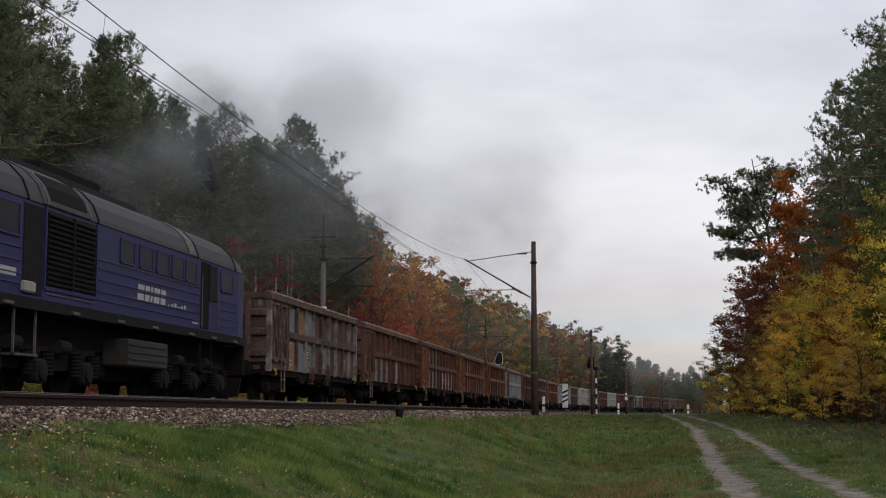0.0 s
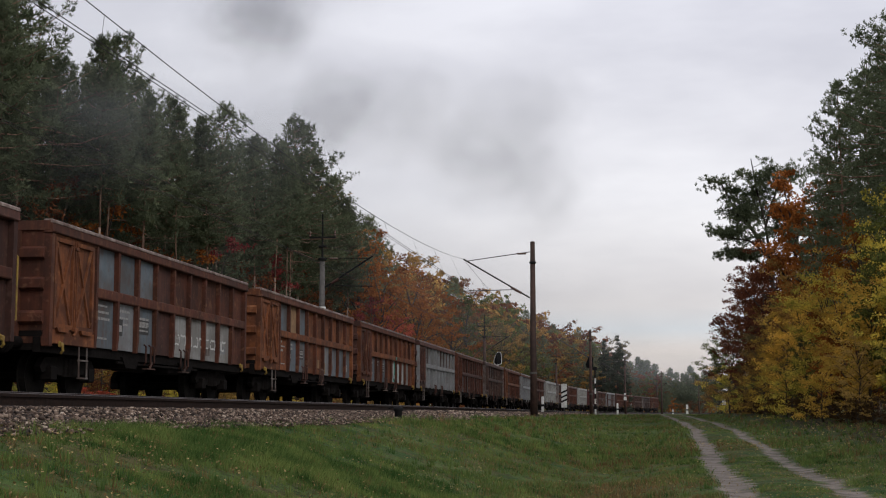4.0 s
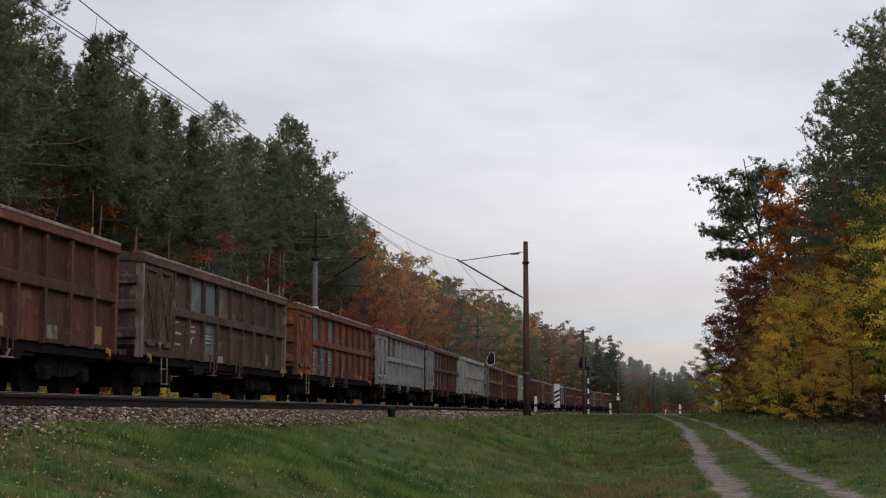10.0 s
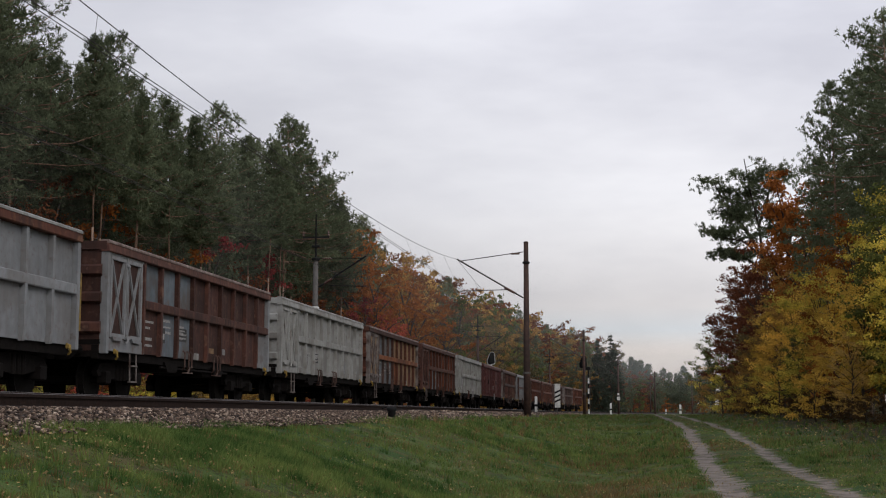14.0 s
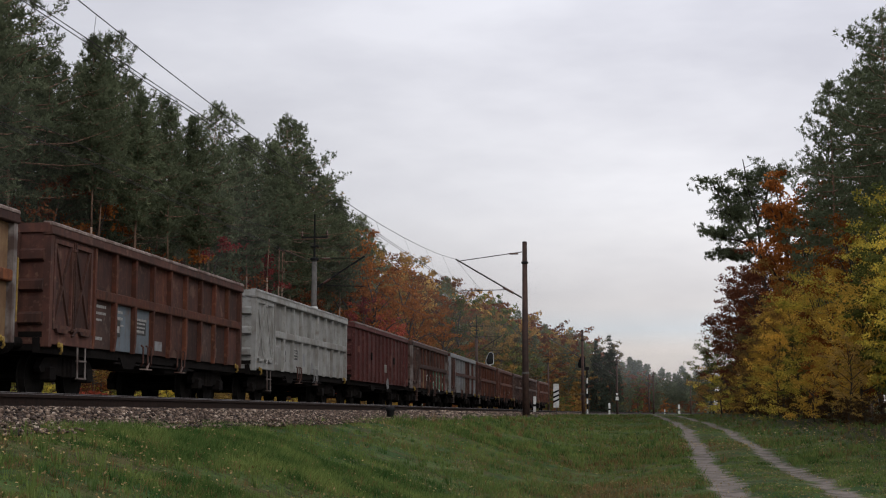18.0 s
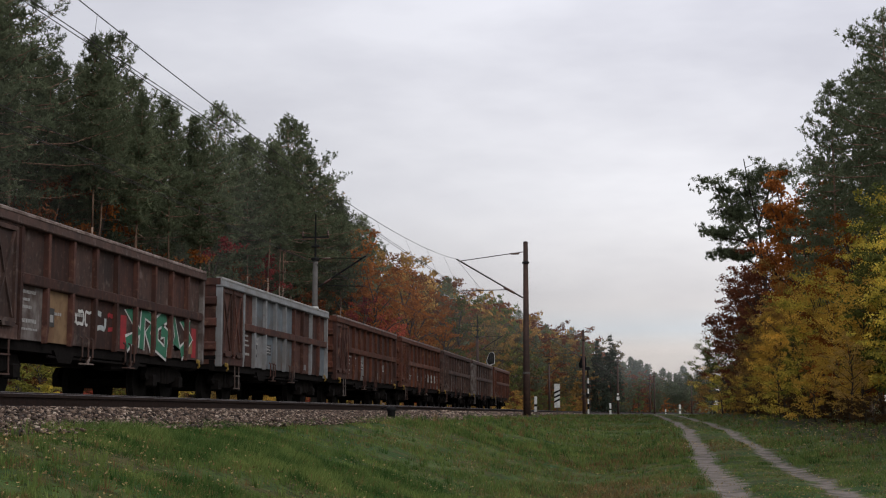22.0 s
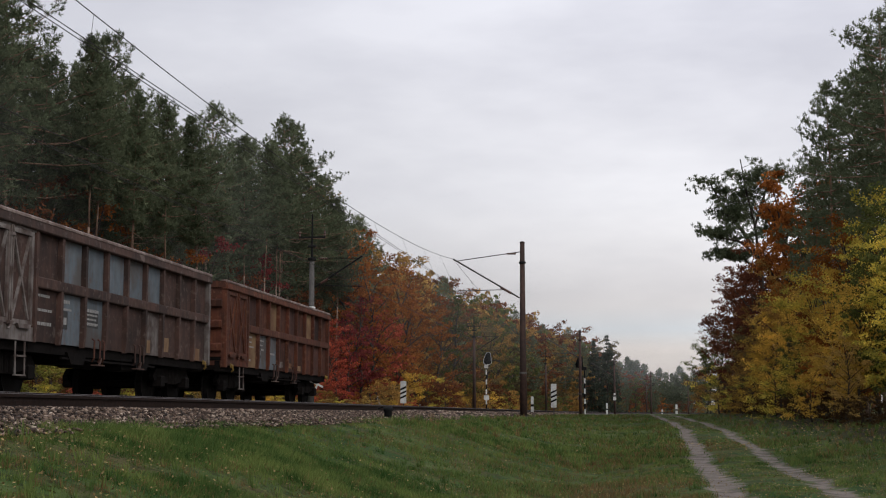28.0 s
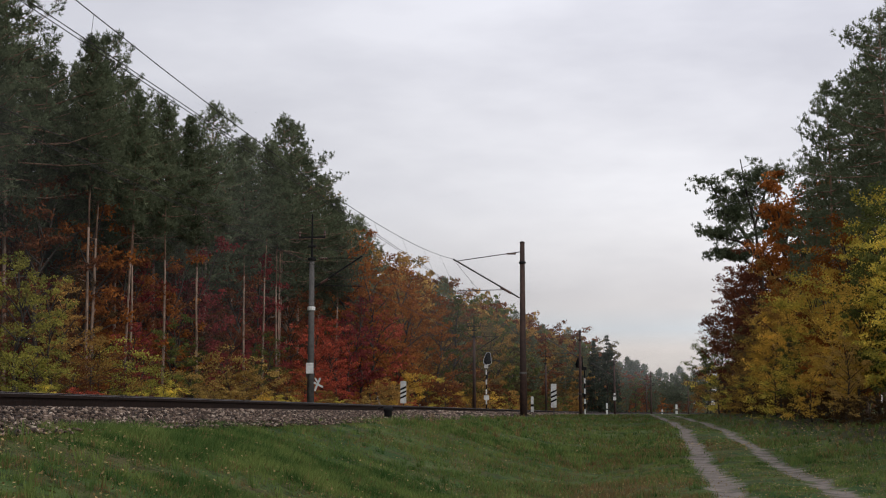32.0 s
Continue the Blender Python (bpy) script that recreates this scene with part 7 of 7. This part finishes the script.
# start, half width and height, thickness, drift in metres a second
for x, y, z, w, h, m, v in (
        (-14.2, 36.7, 7.3, 1.8, 1.5, THIN, (-0.5, -1.6, 2.0)),
        (-14.4, 42.0, 8.9, 2.1, 1.9, THICK, (-0.4, -1.4, 2.1)),
        (-15.0, 50.7, 11.3, 3.0, 2.6, THICK, (-0.4, -1.2, 2.2)),
        (-14.5, 45.6, 11.5, 2.4, 1.9, THIN, (-0.4, -1.2, 2.3)),
        (-15.2, 62.3, 11.5, 3.5, 3.1, THICK, (-0.4, -0.8, 1.9)),
        (-14.8, 73.4, 11.1, 3.5, 3.2, THIN, (-0.3, -0.6, 1.6)),
        (-15.4, 70.3, 16.0, 5.3, 4.3, THIN, (-0.2, -0.6, 2.4)),
        (-14.3, 40.8, 5.6, 3.1, 2.5, HAZE, (-0.3, -0.5, 1.0)),
        (-14.6, 57.0, 7.8, 4.3, 3.5, HAZE, (-0.2, -0.4, 1.0)),
        (-14.6, 91.2, 14.6, 5.5, 4.9, HAZE, (0.0, -0.4, 1.6)),
        (-13.6, 110.5, 14.6, 5.3, 4.8, HAZE, (0.2, -0.3, 1.5)),
        (-12.4, 150.5, 20.0, 6.3, 7.0, HAZE, (0.3, -0.3, 1.4)),
        (-12.6, 133.5, 22.8, 8.0, 7.2, HAZE, (0.3, -0.3, 1.6))):
    p = put("puff", PUFFS[len(puffs) % 3], smoke, m, "", pose(x, y, z, 0, 0, 10))
    p.scale = (1.5 * w, 0.7 * w, 1.5 * h)
    puffs.append((p, Vector((x, y, z)), Vector(v)))

# haze imitated by pale shells: faint among the near trees, denser far off
WOOD_HAZE = smoke_haze_mat("mist_between_trees", 0.06, (0.30, 0.31, 0.33))
FAR_HAZE = smoke_haze_mat("far_haze", 0.34, (0.36, 0.375, 0.40))
# thin shells added to stand in for haze in the air; they hardly move
for x, y, z, w, h, m in ((-25.0, 44.0, 7.0, 11.0, 12.0, WOOD_HAZE), (-27.0, 74.0, 9.0, 13.0, 15.0, WOOD_HAZE), (-17.0, 104.0, 9.0, 16.0, 12.0, LINE_HAZE), (-10.0, 150.0, 9.0, 24.0, 12.0, LINE_HAZE), (4.0, 300.0, 9.0, 50.0, 15.0, FAR_HAZE)):
    p = put("puff", PUFFS[len(puffs) % 3], smoke, m, "thin pale shell standing in for haze", pose(x, y, z, 0, 0, 10))
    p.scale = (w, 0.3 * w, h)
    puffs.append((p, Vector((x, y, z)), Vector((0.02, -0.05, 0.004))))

# ---- loose stuff: stones, grass, leaves ----
def many(name, verts, faces, n, pts, scale, material, tilt=1.0):
    """n small solids of one shape, each turned, squeezed and jittered, in one mesh."""
    k = len(verts)
    base = np.array(verts, float)[None] * RNG.uniform(0.55, 1.2, (n, k, 3)) * RNG.uniform(0.4, 1.6, (n, 1, 3))
    q = unit(RNG.normal(0, 1, (n, 4)))
    w, x, y, z = q.T
    R = np.stack([1 - 2 * (y * y + z * z), 2 * (x * y - z * w), 2 * (x * z + y * w), 2 * (x * y + z * w), 1 - 2 * (x * x + z * z), 2 * (y * z - x * w), 2 * (x * z - y * w), 2 * (y * z + x * w), 1 - 2 * (x * x + y * y)], -1).reshape(n, 3, 3)
    v = np.einsum("nij,nkj->nki", R, base) * np.array([1.1, 1.1, 0.75]) * scale[:, None, None] + pts[:, None, :]
    f = (np.array(faces)[None] + (np.arange(n) * k)[:, None, None]).reshape(-1, 3)
    me = bpy.data.meshes.new(name)
    me.vertices.add(n * k)
    me.vertices.foreach_set("co", v.astype(np.float32).ravel())
    me.loops.add(f.size)
    me.loops.foreach_set("vertex_index", f.astype(np.int32).ravel())
    me.polygons.add(len(f))
    me.polygons.foreach_set("loop_start", np.arange(0, f.size, 3, dtype=np.int32))
    me.polygons.foreach_set("loop_total", np.full(len(f), 3, np.int32))
    me.update(calc_edges=True)
    me.materials.append(material)
    return me


def stone_mat():
    m = bpy.data.materials.new("ballast_chips")
    m.use_nodes = True
    t = m.node_tree
    p = t.nodes["Principled BSDF"]
    p.inputs["Roughness"].default_value = 0.9
    geo = t.nodes.new("ShaderNodeNewGeometry")
    r = t.nodes.new("ShaderNodeValToRGB")
    r.color_ramp.elements[0].color, r.color_ramp.elements[1].color = (0.020, 0.013, 0.010, 1), (0.66, 0.53, 0.42, 1)
    e = r.color_ramp.elements.new(0.5)
    e.color = (0.12, 0.077, 0.056, 1)
    e = r.color_ramp.elements.new(0.85)
    e.color = (0.32, 0.225, 0.165, 1)
    t.links.new(geo.outputs["Random Per Island"], r.inputs[0])
    co = t.nodes.new("ShaderNodeTexCoord")
    n = t.nodes.new("ShaderNodeTexNoise")
    n.inputs["Scale"].default_value, n.inputs["Detail"].default_value = 40.0, 5.0
    t.links.new(co.outputs["Object"], n.inputs["Vector"])
    x = t.nodes.new("ShaderNodeMixRGB")
    x.blend_type = "MULTIPLY"
    x.inputs[0].default_value = 0.6
    t.links.new(r.outputs[0], x.inputs[1])
    t.links.new(n.outputs[0], x.inputs[2])
    t.links.new(x.outputs[0], p.inputs["Base Color"])
    return m


OCTA = [(1, 0, 0), (-1, 0, 0), (0, 1, 0), (0, -1, 0), (0, 0, 1), (0, 0, -1)]
OCTA_F = [(0, 2, 4), (2, 1, 4), (1, 3, 4), (3, 0, 4), (2, 0, 5), (1, 2, 5), (3, 1, 5), (0, 3, 5)]
CHIPS = stone_mat()


def bed_z(x):
    return np.interp(x - MID, [-5.0, -4.0, -3.3, -0.6, 0.6, 1.0, 1.45, 2.5, 3.85, 4.65, 4.75], [0.98, 1.2, 1.235, 1.18, 1.18, 1.2, 1.19 + CANT, 1.19, 1.18, 1.03, 0.98])


def stones(n, y0, y1, x0, x1, lo, hi):
    y = y0 + (y1 - y0) * RNG.uniform(0, 1, n) ** 1.35
    x = RNG.uniform(x0, x1, n)
    x = np.where(x > -5.25, x - RNG.exponential(0.1, n), x)
    for r in (NEAR + 0.7535, NEAR - 0.7535, FAR + 0.7535, FAR - 0.7535):
        x = np.where(np.abs(x - r) < 0.13, r + np.sign(x - r) * RNG.uniform(0.14, 0.3, n), x)
    bend = 0.5 * BEND * np.maximum(0, y - BEND_FROM) ** 2
    pts = np.stack([x + bend, y, bed_z(x) + RNG.uniform(-0.005, 0.035, n)], -1)
    return many("ballast_stones", OCTA, OCTA_F, n, pts, RNG.uniform(lo, hi, n), CHIPS)


thing("ballast_stones", "loose grey-brown crushed stones on the track shoulder", "gravel", kind="stuff", data=stones(42000, 7, 45, -6.98, -4.95, 0.012, 0.029))
thing("ballast_stones", "loose grey-brown crushed stones along the tracks", "gravel", kind="stuff", data=stones(9000, 40, 150, -7.05, -5.0, 0.04, 0.075))
thing("ballast_stones", "loose grey-brown crushed stones between the rails", "gravel", kind="stuff", data=stones(6000, 5, 90, -13.6, -7.2, 0.04, 0.075))


def spots(n, y0, y1, power):
    """Places in the wedge of ground between bank and wood, thinner with distance."""
    u = RNG.uniform(0, 1, n)
    y = (y0 ** (1 - power) + u * (y1 ** (1 - power) - y0 ** (1 - power))) ** (1 / (1 - power))
    left = np.maximum(-5.35, -0.50 * y)
    right = np.minimum(9.5, 0.21 * y + 0.5)
    x = left + (right - left) * RNG.uniform(0, 1, n)
    return x, y


def off_ruts(x, y, wide):
    lane = lane_x(y)
    d = np.minimum(np.abs(x - lane - RUTS[0]), np.abs(x - lane - RUTS[1]))
    return d > wide * RNG.uniform(0.55, 1.15, len(x))


def patchy(x, y, s, seed):
    return np.sin(s * x + seed) * np.sin(s * 0.6 * y + 1.7 * seed) + 0.6 * np.sin(2.3 * s * x - s * y + seed)


def blades(n, y0, y1, power, h, w, material, keep):
    x, y = spots(n, y0, y1, power)
    ok = off_ruts(x, y, 0.27) & keep(x, y) & (RNG.uniform(0, 1, len(x)) < np.clip((6.0 - x) / 2.6, 0.05, 1))
    x, y = x[ok], y[ok]
    z = ground_z(x, y) - 0.01
    m = len(x)
    a = RNG.uniform(0, 6.28, m)
    lush = np.clip(0.75 + 0.42 * patchy(x, y, 0.8, 2.0) + 0.45 * patchy(x, y, 2.7, 5.0), 0.2, 2.0) * np.where((np.abs(x - lane_x(y)) < 0.7), 0.5, 1.0)
    H = h * RNG.uniform(0.45, 1.25, m) * lush
    W = w * RNG.uniform(0.7, 1.3, m)
    c = np.stack([x, y, z], -1)
    side = np.stack([np.cos(a), np.sin(a), np.zeros(m)], -1) * W[:, None]
    lean = np.stack([RNG.normal(0, 0.5, m), RNG.normal(0, 0.5, m), np.ones(m)], -1) * H[:, None]
    return np.stack([c - side, c + side, c + lean], 1)


def dryness(x, y):
    return 0.8 * patchy(x, y, 0.45, 4.0) - 0.25 + 1.9 * np.exp(-((x + 0.1) / 1.1) ** 2) * np.clip((y - 13) / 8, 0, 1) * np.clip((34 - y) / 10, 0, 1) + 1.2 * np.exp(-((x + 0.9) / 1.5) ** 2 - ((y - 25) / 8) ** 2)


def tussocks(n, y0, y1, power, h, w, count):
    """Thicker tufts of longer blades that lean outwards from one root."""
    x, y = spots(n, y0, y1, power)
    ok = off_ruts(x, y, 0.5) & (np.abs(x - lane_x(y)) > 0.5)
    x, y = x[ok], y[ok]
    m = len(x)
    c = np.repeat(np.stack([x, y, ground_z(x, y) - 0.01], -1), count, 0)
    a = RNG.uniform(0, 6.28, m * count)
    out = np.stack([np.cos(a), np.sin(a), np.zeros(m * count)], -1)
    c = c + out * RNG.uniform(0, 0.07, (m * count, 1))
    H = (np.repeat(RNG.uniform(0.6, 1.3, m), count) * h * RNG.uniform(0.6, 1.2, m * count))[:, None]
    side = np.stack([-np.sin(a), np.cos(a), np.zeros(m * count)], -1) * w
    tip = c + (out * RNG.uniform(0.1, 0.7, (m * count, 1)) + np.array([0, 0, 1.0])) * H
    return np.stack([c - side, c + side, tip], 1)


parts_g = [tussocks(2600, 7.5, 36, 1.3, 0.11, 0.005, 16), tussocks(1200, 30, 115, 1.4, 0.17, 0.010, 14),
           blades(230000, 7.5, 36, 1.3, 0.085, 0.0055, GRASS, lambda x, y: dryness(x, y) + RNG.normal(0, 0.5, len(x)) < 1.0),
           blades(150000, 7.5, 18, 1.0001, 0.075, 0.0045, GRASS, lambda x, y: (x < 0) & (dryness(x, y) + RNG.normal(0, 0.5, len(x)) < 1.0)),
           blades(90000, 30, 118, 1.4, 0.10, 0.014, GRASS, lambda x, y: dryness(x, y) + RNG.normal(0, 0.5, len(x)) < 1.0)]
thing("grass", "short green grass on the bank and beside the lane", "grass", kind="stuff", data=soup("grass", np.concatenate(parts_g), 3, GRASS))
parts_d = [tussocks(1500, 7.5, 36, 1.3, 0.09, 0.0035, 12), tussocks(400, 30, 115, 1.4, 0.2, 0.010, 12),
           blades(130000, 7.5, 36, 1.3, 0.08, 0.0055, DRY, lambda x, y: dryness(x, y) + RNG.normal(0, 0.75, len(x)) > 0.5),
           blades(60000, 30, 118, 1.4, 0.12, 0.013, DRY, lambda x, y: dryness(x, y) + RNG.normal(0, 0.6, len(x)) > 0.5)]
thing("dry_grass", "dry brown grass in patches along the ditch", "grass", kind="stuff", data=soup("dry_grass", np.concatenate(parts_d), 3, DRY))


def fallen(n, y0, y1, size):
    x, y = spots(n, y0, y1, 1.3)
    ok = RNG.uniform(0, 1, n) < np.where((x > 2) & off_ruts(x, y, 0.4), 0.75, np.clip(0.30 + 0.12 * patchy(x, y, 0.5, 1.0), 0.1, 0.5))
    x, y = x[ok], y[ok]
    z = ground_z(x, y) + RNG.uniform(0.02, 0.07, len(x))
    m = len(x)
    c = np.stack([x, y, z], -1)
    d = unit(np.stack([RNG.normal(0, 1, m), RNG.normal(0, 1, m), RNG.normal(0, 0.45, m)], -1))
    s = unit(np.cross(d, np.stack([RNG.normal(0, 0.4, m), RNG.normal(0, 0.4, m), np.ones(m)], -1)))
    L = size * RNG.uniform(0.6, 1.3, (m, 1))
    return np.stack([c - d * L * 0.5, c + s * L * 0.4, c + d * L * 0.5, c - s * L * 0.4], 1)


thing("fallen_leaves", "fallen yellow and tan leaves scattered on the grass", "leaves", kind="stuff", data=soup("fallen_leaves", np.concatenate([fallen(34000, 7.5, 42, 0.027), fallen(6000, 35, 110, 0.06)]), 4, FALLEN))

# ---- movement ----
SPEED = [(0, 10.55), (4, 10.72), (8, 10.86), (12, 11.01), (16, 11.19), (20, 11.37), (24, 11.47), (28, 11.72), (32, 11.70)]


def gone(t):
    """Metres that the train has come since the start."""
    ts = np.linspace(0, t, 129)
    v = np.interp(ts, [a for a, _ in SPEED], [b for _, b in SPEED])
    return float(((v[1:] + v[:-1]) / 2).sum() * t / 128)


TIMES = [2.0 * i for i in range(17)]
FIRST_END = 50.97      # rear end of the first wagon's body at the start
PITCH = 14.01


def on_track(s, base=FAR):
    return pose(track_x(s, base), s, RAIL + 0.003, 0, 0, track_turn(s))


LOCO_MID = 28.05       # middle of the locomotive at the start


SMOKE_TIMES = (0, 1, 2, 3, 4.5, 6, 8, 10, 13, 17, 22, 27, 32)


def roll(wheel, at, y, r):
    """Key one wheelset's turning at every thirtieth of a second."""
    walk(wheel, [(k / 30, pose(0, y, r, math.degrees(at[k] / r) % 360, 0, 0)) for k in range(len(at))])


def motions():
    far = [gone(t) for t in TIMES]
    for i, w in enumerate(wagons):
        s = FIRST_END + PITCH * i - W_LEN / 2 * w.scale.y
        walk(w, [(t, on_track(s - d)) for t, d in zip(TIMES, far)])
    walk(loco, [(t, on_track(LOCO_MID - d)) for t, d in zip(TIMES, far)])
    for p, start, drift in puffs:
        rows = []
        for t in SMOKE_TIMES:
            q = start + drift * (t if t < 5 else 5 + (t - 5) * 4.0)
            q.y = start.y + drift.y * 4 * (1 - math.exp(-t / 4))
            rows.append((t, pose(q.x, q.y, q.z, 0, 0, 10 + 0.6 * t)))
        walk(p, rows)
    # wheels: one keyed for each axle of a bogie, the same turning for all alike
    at = [gone(k / 30) for k in range(961)]
    keyed = {}
    for thing_ in [loco] + wagons:
        for wheel in thing_.children_recursive:
            if wheel.name.split(".")[0] != "wheelset":
                continue
            y, r = round(wheel.location.y, 2), round(wheel.location.z, 3)
            if (y, r) not in keyed:
                roll(wheel, at, y, r)
                keyed[y, r] = wheel.animation_data
            else:
                wheel.rotation_mode = "QUATERNION"
                own = wheel.animation_data_create()
                own.action = keyed[y, r].action
                own.action_slot = keyed[y, r].action_slot


motions()
